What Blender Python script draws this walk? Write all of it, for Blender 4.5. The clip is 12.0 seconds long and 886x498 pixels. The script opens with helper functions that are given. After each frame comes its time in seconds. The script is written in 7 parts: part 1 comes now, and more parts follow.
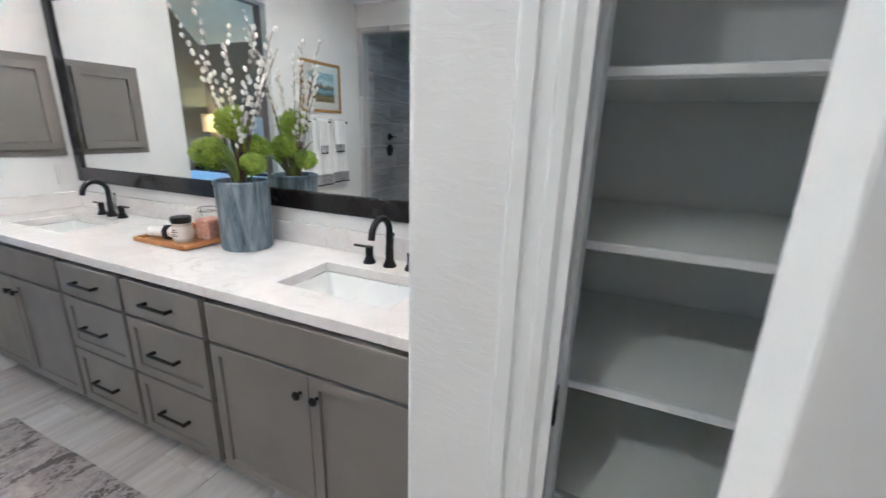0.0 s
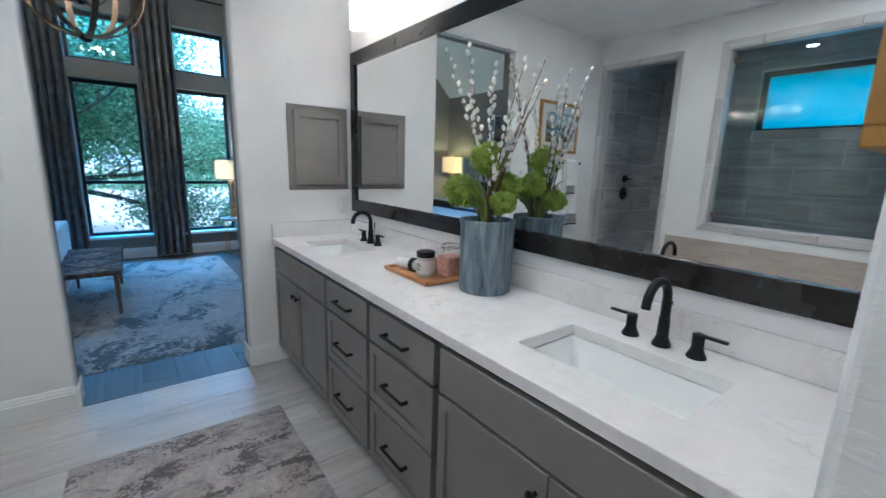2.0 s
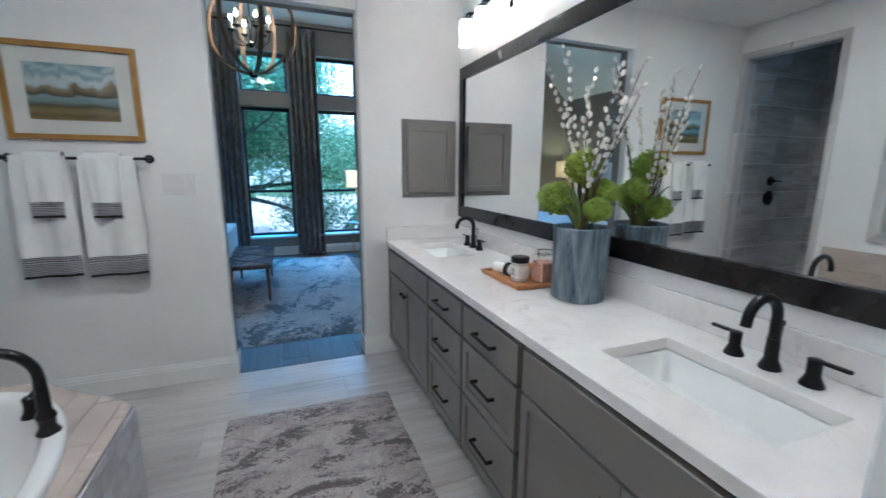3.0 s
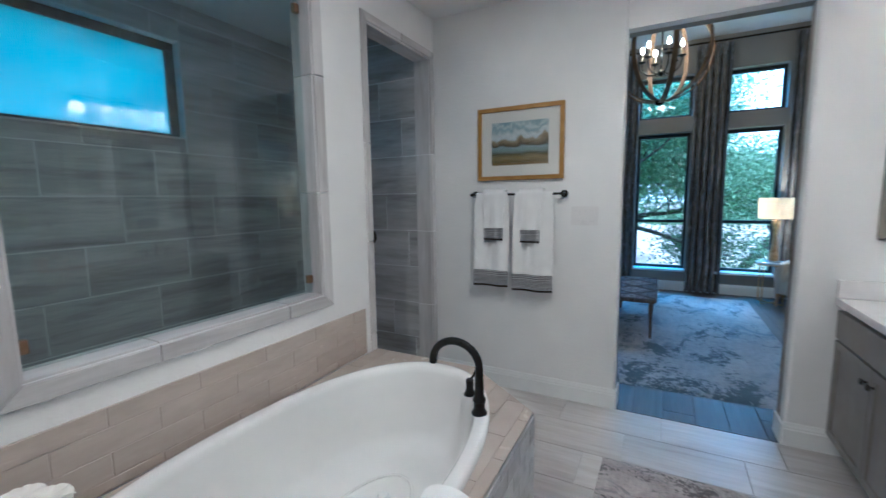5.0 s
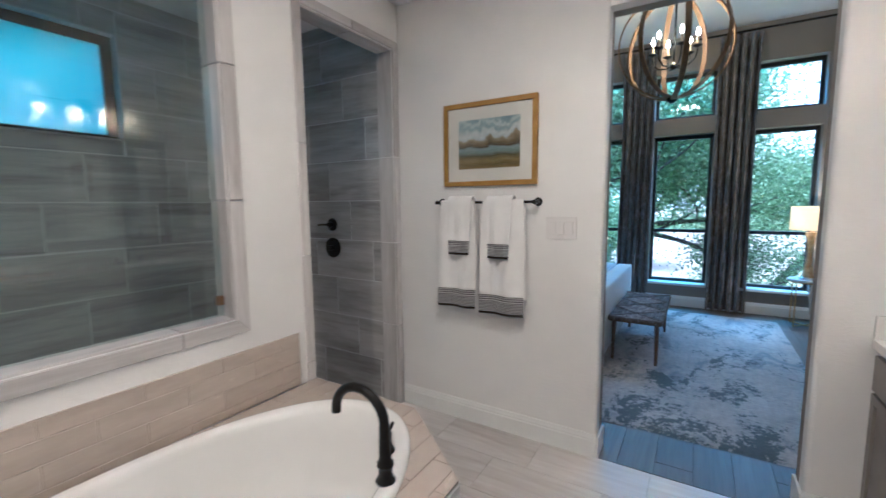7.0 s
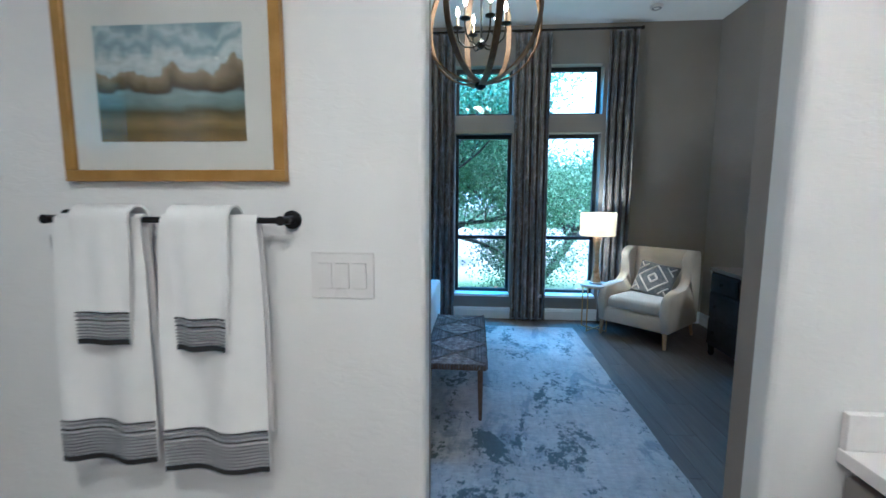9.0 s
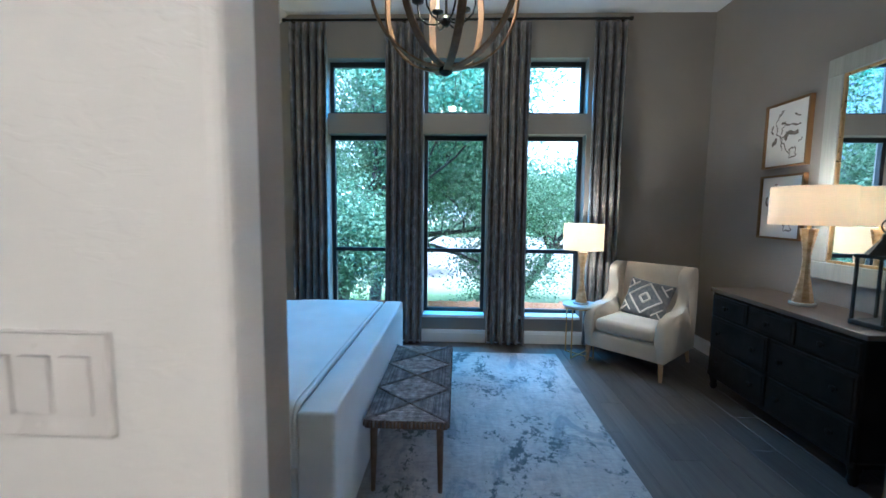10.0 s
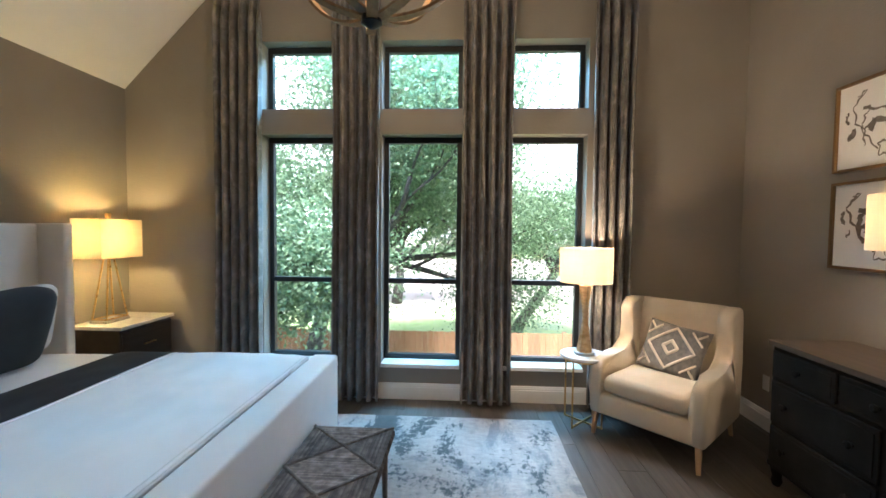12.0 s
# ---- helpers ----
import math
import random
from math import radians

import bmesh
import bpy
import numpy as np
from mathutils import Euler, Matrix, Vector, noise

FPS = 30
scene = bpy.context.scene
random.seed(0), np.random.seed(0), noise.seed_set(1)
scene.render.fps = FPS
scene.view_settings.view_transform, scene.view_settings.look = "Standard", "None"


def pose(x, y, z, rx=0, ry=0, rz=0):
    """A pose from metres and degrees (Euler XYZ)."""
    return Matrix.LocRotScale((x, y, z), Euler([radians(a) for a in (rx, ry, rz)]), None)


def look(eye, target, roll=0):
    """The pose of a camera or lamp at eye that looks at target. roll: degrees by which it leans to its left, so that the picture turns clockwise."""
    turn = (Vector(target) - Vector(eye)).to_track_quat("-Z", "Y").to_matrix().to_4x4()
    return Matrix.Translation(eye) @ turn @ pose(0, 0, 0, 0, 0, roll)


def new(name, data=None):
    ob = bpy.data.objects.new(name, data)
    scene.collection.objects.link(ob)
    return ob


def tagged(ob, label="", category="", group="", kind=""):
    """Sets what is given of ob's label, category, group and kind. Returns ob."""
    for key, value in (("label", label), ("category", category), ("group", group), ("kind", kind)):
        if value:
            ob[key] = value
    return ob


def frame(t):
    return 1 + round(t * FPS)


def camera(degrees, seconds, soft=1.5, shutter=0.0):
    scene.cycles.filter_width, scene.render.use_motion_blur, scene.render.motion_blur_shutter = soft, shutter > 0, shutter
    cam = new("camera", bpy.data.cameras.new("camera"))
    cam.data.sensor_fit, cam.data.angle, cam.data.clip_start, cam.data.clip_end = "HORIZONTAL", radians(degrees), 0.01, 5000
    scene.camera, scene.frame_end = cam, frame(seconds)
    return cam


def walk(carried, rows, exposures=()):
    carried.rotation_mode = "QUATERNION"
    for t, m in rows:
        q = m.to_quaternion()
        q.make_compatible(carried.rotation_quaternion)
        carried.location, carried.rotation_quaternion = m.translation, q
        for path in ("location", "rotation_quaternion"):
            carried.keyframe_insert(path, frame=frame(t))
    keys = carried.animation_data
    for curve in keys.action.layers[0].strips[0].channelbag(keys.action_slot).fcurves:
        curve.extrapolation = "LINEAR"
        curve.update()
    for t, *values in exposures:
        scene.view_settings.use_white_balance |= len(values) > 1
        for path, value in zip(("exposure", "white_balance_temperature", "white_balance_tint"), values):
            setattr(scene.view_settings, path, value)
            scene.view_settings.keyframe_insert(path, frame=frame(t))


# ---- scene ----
cam = camera(93.9, 12.0, shutter=0.35)
PATH = [
    (0, (0.218, 0.217, 1.461), (-0.569, 1.97, 0.906), 1.6),
    (0.5, (0.133, 0.255, 1.451), (-0.943, 1.868, 0.961), 1.7),
    (1, (-0.034, 0.292, 1.458), (-1.338, 1.745, 1.022), 1.8),
    (1.5, (-0.106, 0.342, 1.435), (-1.545, 1.67, 1.025), 1.7),
    (2, (-0.106, 0.342, 1.433), (-1.667, 1.53, 1.04), 1.7),
    (2.5, (-0.025, 0.355, 1.438), (-1.716, 1.358, 1.071), 1.7),
    (2.7, (0.015, 0.373, 1.452), (-1.731, 1.272, 1.075), 1.1),
    (4.3, (0.03, 0.338, 1.449), (-1.914, -0.039, 1.169), -0.5),
    (4.5, (-0.013, 0.308, 1.462), (-1.916, -0.24, 1.187), -0.6),
    (5, (-0.097, 0.229, 1.483), (-1.853, -0.696, 1.24), -0.8),
    (5.5, (-0.191, 0.264, 1.501), (-1.794, -0.91, 1.274), -0.6),
    (6, (-0.336, 0.395, 1.504), (-1.836, -0.911, 1.295), -0.5),
    (6.5, (-0.451, 0.501, 1.512), (-1.99, -0.759, 1.3), -0.6),
    (7, (-0.656, 0.44, 1.5), (-2.35, -0.6, 1.281), -0.5),
    (7.5, (-0.963, 0.312, 1.521), (-2.793, -0.458, 1.285), -0.4),
    (7.7, (-1.067, 0.288, 1.538), (-2.937, -0.374, 1.283), -0.4),
    (9.3, (-2.155, 0.124, 1.559), (-4.14, 0.013, 1.344), 0.4),
    (9.5, (-2.274, 0.142, 1.549), (-4.261, 0.046, 1.341), 0.5),
    (10, (-2.618, 0.261, 1.561), (-4.608, 0.19, 1.372), 0.6),
    (10.5, (-2.904, 0.249, 1.546), (-4.895, 0.17, 1.375), 0.6),
    (11, (-3.243, 0.27, 1.558), (-5.235, 0.174, 1.413), 0.6),
    (11.5, (-3.468, 0.442, 1.557), (-5.462, 0.339, 1.436), 0.6),
    (12, (-3.675, 0.605, 1.553), (-5.67, 0.506, 1.466), 0.6),
]
EXPOSURES = [
    (0.0, 2.5, 3820, 6), (0.5, 2.3, 3830, 6), (1.0, 1.95, 3760, 4), (2.7, 1.95, 3660, 4), (4.3, 2.0, 3680, 4), (5.0, 1.98, 3700, 5), (6.0, 2.15, 3990, 8), (7.0, 2.22, 4040, 9), (7.7, 2.28, 3900, 6),
    (9.3, 2.25, 3730, 4), (10.0, 2.22, 3980, 7),
    (10.5, 2.42, 4240, 8), (11.0, 2.64, 4920, 12), (11.5, 2.6, 5050, 13), (12.0, 2.6, 5380, 17),
]
walk(cam, [(t, look(eye, target, roll)) for t, eye, target, roll in PATH], EXPOSURES)

# ---- daylight ----
world = bpy.data.worlds.new("sky")
scene.world = world
world.use_nodes = True
wn = world.node_tree
sky = wn.nodes.new("ShaderNodeTexSky")
sky.sky_type, sky.sun_disc = "NISHITA", False
sky.sun_elevation, sky.sun_rotation = radians(58), radians(70)
sky.air_density, sky.dust_density, sky.ozone_density = 1.0, 7.0, 1.0
bg = wn.nodes["Background"]
wn.links.new(sky.outputs[0], bg.inputs[0])
bg.inputs[1].default_value = 0.15


def lamp(name, kind, m, watts, colour, **more):
    data = bpy.data.lights.new(name, kind)
    data.energy, data.color = watts, colour
    for key, value in more.items():
        setattr(data, key, value)
    ob = new(name, data)
    ob.matrix_world = m
    return ob


SUN_FROM = Vector((math.sin(radians(70)) * math.cos(radians(58)), math.cos(radians(70)) * math.cos(radians(58)), math.sin(radians(58))))
lamp("sun", "SUN", look(SUN_FROM * 50, (0, 0, 0)), 4.0, (1.0, 0.95, 0.88), angle=radians(3))
WARM = (1.0, 0.65, 0.33)
lamp("shower_window_daylight", "AREA", look((-1.28, -3.0, 2.265), (-1.28, 0, 2.265)), 0.16, (0.32, 0.92, 0.86), shape="RECTANGLE", size=1.3, size_y=0.62)
# unseen lamp high outside, added to strengthen sky light through the bedroom windows
lamp("window_skylight", "AREA", look((-9.8, 0.25, 5.3), (-5.2, 0.1, 0.7)), 255, (0.30, 0.74, 0.98), shape="RECTANGLE", size=4.2, size_y=1.5)

# ---- building helpers ----
def thing(name, m, label="", category="", group="", kind=""):
    ob = new(name)
    ob.empty_display_size = 0.05
    ob.matrix_world = m
    return tagged(ob, label, category, group, kind)


def link_mesh(name, bm, material, smooth=False):
    me = bpy.data.meshes.new(name)
    bmesh.ops.recalc_face_normals(bm, faces=bm.faces[:])
    bm.to_mesh(me)
    bm.free()
    me.materials.append(material)
    if smooth:
        me.shade_smooth()
        if smooth != "all":
            me.set_sharp_from_angle(angle=radians(38))
    return new(name, me)


def part(name, bm, material, parent, label="", smooth=False):
    """Links a bmesh as one mesh object under a thing or a part, in its coordinates."""
    ob = link_mesh(name, bm, material, smooth)
    ob.parent = parent
    return tagged(ob, label)


def structure(name, bm, material, label, category, smooth=False):
    return tagged(link_mesh(name, bm, material, smooth), label, category, kind="structure")


def single(name, bm, material, label, category, group="", smooth=False, kind=""):
    return tagged(link_mesh(name, bm, material, smooth), label, category, group, kind)


def box(bm, x0, x1, y0, y1, z0, z1, bevel=0.0, seg=1):
    vs = [bm.verts.new((x, y, z)) for z in (z0, z1) for y in (y0, y1) for x in (x0, x1)]
    fs = [bm.faces.new([vs[i] for i in q]) for q in ((0, 2, 3, 1), (4, 5, 7, 6), (0, 1, 5, 4), (2, 6, 7, 3), (0, 4, 6, 2), (1, 3, 7, 5))]
    if bevel:
        edges = list({e for f in fs for e in f.edges})
        bmesh.ops.bevel(bm, geom=edges, offset=bevel, segments=seg, profile=0.5, affect="EDGES")
    return bm


def B():
    return bmesh.new()


def ring(bm, centre, u, v, r, n):
    return [bm.verts.new(centre + u * (r * math.cos(2 * math.pi * i / n)) + v * (r * math.sin(2 * math.pi * i / n))) for i in range(n)]


def tube(bm, points, radii, n=10, caps=True):
    """A round bar along points; radii: one number or one for each point."""
    pts = [Vector(p) for p in points]
    if not isinstance(radii, (list, tuple)):
        radii = [radii] * len(pts)
    u = None
    last = None
    for i, p in enumerate(pts):
        d = (pts[min(i + 1, len(pts) - 1)] - pts[max(i - 1, 0)]).normalized()
        if u is None:
            u = d.orthogonal().normalized()
        u = (u - d * u.dot(d)).normalized()
        v = d.cross(u)
        r = ring(bm, p, u, v, radii[i], n)
        if last:
            for k in range(n):
                bm.faces.new((last[k], last[(k + 1) % n], r[(k + 1) % n], r[k]))
        elif caps:
            bm.faces.new(r[::-1])
        last = r
    if caps:
        bm.faces.new(last)
    return bm


def lathe(bm, profile, n=28, at=(0, 0, 0), close=False):
    """Turns (radius, height) pairs round the vertical through at."""
    at = Vector(at)
    rows = []
    for r, z in profile:
        rows.append([bm.verts.new(at + Vector((r * math.cos(2 * math.pi * i / n), r * math.sin(2 * math.pi * i / n), z))) for i in range(n)])
    pairs = list(zip(rows, rows[1:]))
    if close:
        pairs.append((rows[-1], rows[0]))
    for a, b in pairs:
        for k in range(n):
            bm.faces.new((a[k], a[(k + 1) % n], b[(k + 1) % n], b[k]))
    if not close:
        bm.faces.new(rows[0][::-1])
        bm.faces.new(rows[-1])
    return bm


def prism(bm, outline, z0, z1, axis="z"):
    """A slab over an outline of (a, b) pairs; axis is the way it is thick."""
    def place(a, b, c):
        return {"z": (a, b, c), "y": (a, c, b), "x": (c, a, b)}[axis]
    lo = [bm.verts.new(place(a, b, z0)) for a, b in outline]
    hi = [bm.verts.new(place(a, b, z1)) for a, b in outline]
    bm.faces.new(lo[::-1])
    bm.faces.new(hi)
    n = len(outline)
    for i in range(n):
        bm.faces.new((lo[i], lo[(i + 1) % n], hi[(i + 1) % n], hi[i]))
    return bm


def sheet(bm, nx, ny, fn, thick=0.0):
    """A grid of points fn(u, v), u and v from 0 to 1; with a thickness it gets a back and rims."""
    g = [[bm.verts.new(fn(i / nx, j / ny)) for j in range(ny + 1)] for i in range(nx + 1)]
    fs = [bm.faces.new((g[i][j], g[i + 1][j], g[i + 1][j + 1], g[i][j + 1])) for i in range(nx) for j in range(ny)]
    if thick:
        bmesh.ops.recalc_face_normals(bm, faces=fs)
        bmesh.ops.solidify(bm, geom=fs, thickness=thick)
    return bm


def cushion(bm, w, d, h, nx=14, ny=14, pinch=0.35, wob=0.0, seed=0):
    """A stuffed pillow w by d and h thick, lying flat round the origin."""
    def half(sign):
        def fn(u, v):
            a, b = 2 * u - 1, 2 * v - 1
            e = max(0.0, (1 - a * a)) * max(0.0, (1 - b * b))
            z = sign * h / 2 * e ** pinch
            k = 1 - 0.06 * (1 - abs(a)) * abs(b) - 0.06 * (1 - abs(b)) * abs(a)
            p = Vector((a * w / 2 * k, b * d / 2 * k, z))
            return p + noise.noise_vector(p * 5 + Vector((seed, 0, 0))) * wob * e
        return fn
    sheet(bm, nx, ny, half(1))
    sheet(bm, nx, ny, half(-1))
    bmesh.ops.remove_doubles(bm, verts=bm.verts[:], dist=0.0005)
    return bm


def moved(bm, m):
    bmesh.ops.transform(bm, matrix=m, verts=bm.verts[:])
    return bm


# ---- materials ----
def nodes_of(name):
    m = bpy.data.materials.new(name)
    m.use_nodes = True
    t = m.node_tree
    return m, t, t.nodes["Principled BSDF"]


def add(t, kind, **values):
    n = t.nodes.new("ShaderNode" + kind)
    for k, v in values.items():
        if hasattr(n, k):
            setattr(n, k, v)
        else:
            n.inputs[k.replace("_", " ")].default_value = v
    return n


def coords(t, stretch=(1, 1, 1), shift=True):
    tc = add(t, "TexCoord")
    mp = add(t, "Mapping")
    mp.inputs["Scale"].default_value = stretch
    if shift:
        oi = add(t, "ObjectInfo")
        sc = add(t, "Math", operation="MULTIPLY")
        sc.inputs[1].default_value = 37.0
        t.links.new(oi.outputs["Random"], sc.inputs[0])
        t.links.new(sc.outputs[0], mp.inputs["Location"])
    t.links.new(tc.outputs["Object"], mp.inputs["Vector"])
    return mp.outputs[0]


def noise_at(t, vec, scale, detail=4.0, rough=0.55, distort=0.0):
    n = add(t, "TexNoise")
    n.inputs["Scale"].default_value, n.inputs["Detail"].default_value = scale, detail
    n.inputs["Roughness"].default_value, n.inputs["Distortion"].default_value = rough, distort
    t.links.new(vec, n.inputs["Vector"])
    return n.outputs["Fac"]


def ramp(t, fac, *stops):
    r = add(t, "ValToRGB")
    els = r.color_ramp.elements
    els.remove(els[1])
    els[0].position, els[0].color = stops[0][0], (*stops[0][1], 1)
    for p, c in stops[1:]:
        els.new(p).color = (*c, 1)
    t.links.new(fac, r.inputs[0])
    return r.outputs[0]


def mixed(t, fac, a, b, mode="MIX"):
    n = add(t, "Mix", data_type="RGBA", blend_type=mode)
    for v, i in ((fac, 0), (a, 6), (b, 7)):
        if isinstance(v, (int, float)):
            n.inputs[i].default_value = v
        elif isinstance(v, tuple):
            n.inputs[i].default_value = (*v, 1)
        else:
            t.links.new(v, n.inputs[i])
    return n.outputs[2]


def bumped(t, bsdf, height, strength=0.3, distance=0.002):
    b = add(t, "Bump")
    b.inputs["Strength"].default_value, b.inputs["Distance"].default_value = strength, distance
    t.links.new(height, b.inputs["Height"])
    t.links.new(b.outputs[0], bsdf.inputs["Normal"])


def surface(name, a, b=None, scale=6, rough=0.5, metal=0.0, stretch=(1, 1, 1), bump=0.15, bscale=80, depth=0.001, lo=0.35, hi=0.65, shift=True, detail=4, rvar=0.08, piece=0.0):
    """A plain surface: two shades in noise, uneven gloss and fine relief; piece: how far whole pieces differ."""
    m, t, p = nodes_of(name)
    b = b or tuple(min(1, v * 1.12 + 0.004) for v in a)
    vec = coords(t, stretch, shift)
    col = ramp(t, noise_at(t, vec, scale, detail), (lo, a), (hi, b))
    if piece:
        oi = add(t, "ObjectInfo")
        col = mixed(t, 1.0, col, ramp(t, oi.outputs["Random"], (0, (1 - piece,) * 3), (1, (1,) * 3)), "MULTIPLY")
    t.links.new(col, p.inputs["Base Color"])
    r = noise_at(t, vec, scale * 2.3, 3)
    t.links.new(ramp(t, r, (0.3, (max(0.02, rough - rvar),) * 3), (0.7, (min(1, rough + rvar),) * 3)), p.inputs["Roughness"])
    p.inputs["Metallic"].default_value = metal
    if bump:
        bumped(t, p, noise_at(t, coords(t, stretch, shift), bscale, 3), bump, depth)
    return m


def wall_paint(name, a, b):
    """Painted drywall with a hand-trowelled knockdown texture."""
    m, t, p = nodes_of(name)
    vec = coords(t, (1, 1, 1), False)
    t.links.new(ramp(t, noise_at(t, vec, 1.3, 3), (0.35, a), (0.65, b)), p.inputs["Base Color"])
    p.inputs["Roughness"].default_value = 0.62
    flat = coords(t, (0.8, 0.8, 2.2), False)
    big = ramp(t, noise_at(t, flat, 25, 3, 0.5, 0.7), (0.49, (0, 0, 0)), (0.58, (1, 1, 1)))
    fine = noise_at(t, vec, 160, 2)
    bumped(t, p, mixed(t, 0.12, big, fine), 0.17, 0.003)
    return m


def stone_tile(name, dark, mid, light, along, rough=0.32, shift=True):
    """Porcelain with streaks that run along one axis (0, 1 or 2)."""
    m, t, p = nodes_of(name)
    st = [7.0, 7.0, 7.0]
    st[along] = 0.7
    vec = coords(t, tuple(st), shift)
    big = noise_at(t, vec, 0.9, 5, 0.6, 0.9)
    thin = noise_at(t, vec, 3.5, 6, 0.65, 0.4)
    col = ramp(t, big, (0.30, dark), (0.48, mid), (0.68, light))
    col = mixed(t, 0.35, col, ramp(t, thin, (0.36, dark), (0.62, light)))
    oi = add(t, "ObjectInfo")
    col = mixed(t, 1.0, col, ramp(t, oi.outputs["Random"], (0, (0.84, 0.84, 0.85)), (1, (1.0, 1.0, 1.0))), "MULTIPLY")
    t.links.new(col, p.inputs["Base Color"])
    p.inputs["Roughness"].default_value = rough
    bumped(t, p, thin, 0.06, 0.001)
    return m


def wood(name, dark, light, along=0, rough=0.45, grain=1.0, piece=0.25):
    m, t, p = nodes_of(name)
    st = [14.0 * grain] * 3
    st[along] = 0.8 * grain
    vec = coords(t, tuple(st))
    big = noise_at(t, vec, 1.0, 4, 0.6, 0.7)
    fine = noise_at(t, vec, 6.0, 4, 0.6)
    col = ramp(t, big, (0.30, dark), (0.70, light))
    col = mixed(t, 0.3, col, ramp(t, fine, (0.35, dark), (0.65, light)))
    if piece:
        oi = add(t, "ObjectInfo")
        col = mixed(t, 1.0, col, ramp(t, oi.outputs["Random"], (0, (1 - piece,) * 3), (1, (1,) * 3)), "MULTIPLY")
    t.links.new(col, p.inputs["Base Color"])
    p.inputs["Roughness"].default_value = rough
    bumped(t, p, fine, 0.15, 0.001)
    return m


def cloth(name, a, b, rough=0.9, weave=420, scale=3, bump=0.25, stretch=(1, 1, 1), sheen=0.15):
    m, t, p = nodes_of(name)
    vec = coords(t, stretch)
    t.links.new(ramp(t, noise_at(t, vec, scale, 4), (0.35, a), (0.65, b)), p.inputs["Base Color"])
    p.inputs["Roughness"].default_value = rough
    p.inputs["Sheen Weight"].default_value = sheen
    bumped(t, p, mixed(t, 0.5, noise_at(t, vec, weave, 2), noise_at(t, vec, 9, 3)), bump, 0.002)
    return m


def glow(name, colour, strength):
    m, t, p = nodes_of(name)
    p.inputs["Base Color"].default_value = (*colour, 1)
    p.inputs["Emission Color"].default_value = (*colour, 1)
    p.inputs["Emission Strength"].default_value = strength
    return m


def lampshade(name, colour):
    """Linen that lets the lamp inside shine through."""
    m, t, p = nodes_of(name)
    t.nodes.remove(p)
    d, tr, mx = add(t, "BsdfDiffuse"), add(t, "BsdfTranslucent"), add(t, "MixShader")
    vec = coords(t, (1, 1, 1))
    col = ramp(t, noise_at(t, vec, 300, 2), (0.3, tuple(v * 0.93 for v in colour)), (0.7, colour))
    for n in (d, tr):
        t.links.new(col, n.inputs["Color"])
    mx.inputs[0].default_value = 0.5
    t.links.new(d.outputs[0], mx.inputs[1])
    t.links.new(tr.outputs[0], mx.inputs[2])
    t.links.new(mx.outputs[0], t.nodes["Material Output"].inputs["Surface"])
    return m


def glass(name, tint=(1, 1, 1), rough=0.0, ior=1.45, thin=True):
    """Pane glass: straight through but for the mirror-like share at the surface."""
    m, t, p = nodes_of(name)
    t.nodes.remove(p)
    tr, gl, mx, lw = add(t, "BsdfTransparent"), add(t, "BsdfGlossy"), add(t, "MixShader"), add(t, "LayerWeight")
    tr.inputs["Color"].default_value = (*tint, 1)
    gl.inputs["Roughness"].default_value = rough
    lw.inputs["Blend"].default_value = 0.5
    pw, sc = add(t, "Math", operation="POWER"), add(t, "Math", operation="MULTIPLY_ADD")
    pw.inputs[1].default_value = 4.0
    sc.inputs[1].default_value, sc.inputs[2].default_value = 0.9, (1.4 if thin else 1) * (ior - 1) ** 2 / (ior + 1) ** 2
    t.links.new(lw.outputs["Facing"], pw.inputs[0])
    t.links.new(pw.outputs[0], sc.inputs[0])
    t.links.new(sc.outputs[0], mx.inputs[0])
    t.links.new(tr.outputs[0], mx.inputs[1])
    t.links.new(gl.outputs[0], mx.inputs[2])
    t.links.new(mx.outputs[0], t.nodes["Material Output"].inputs["Surface"])
    return m


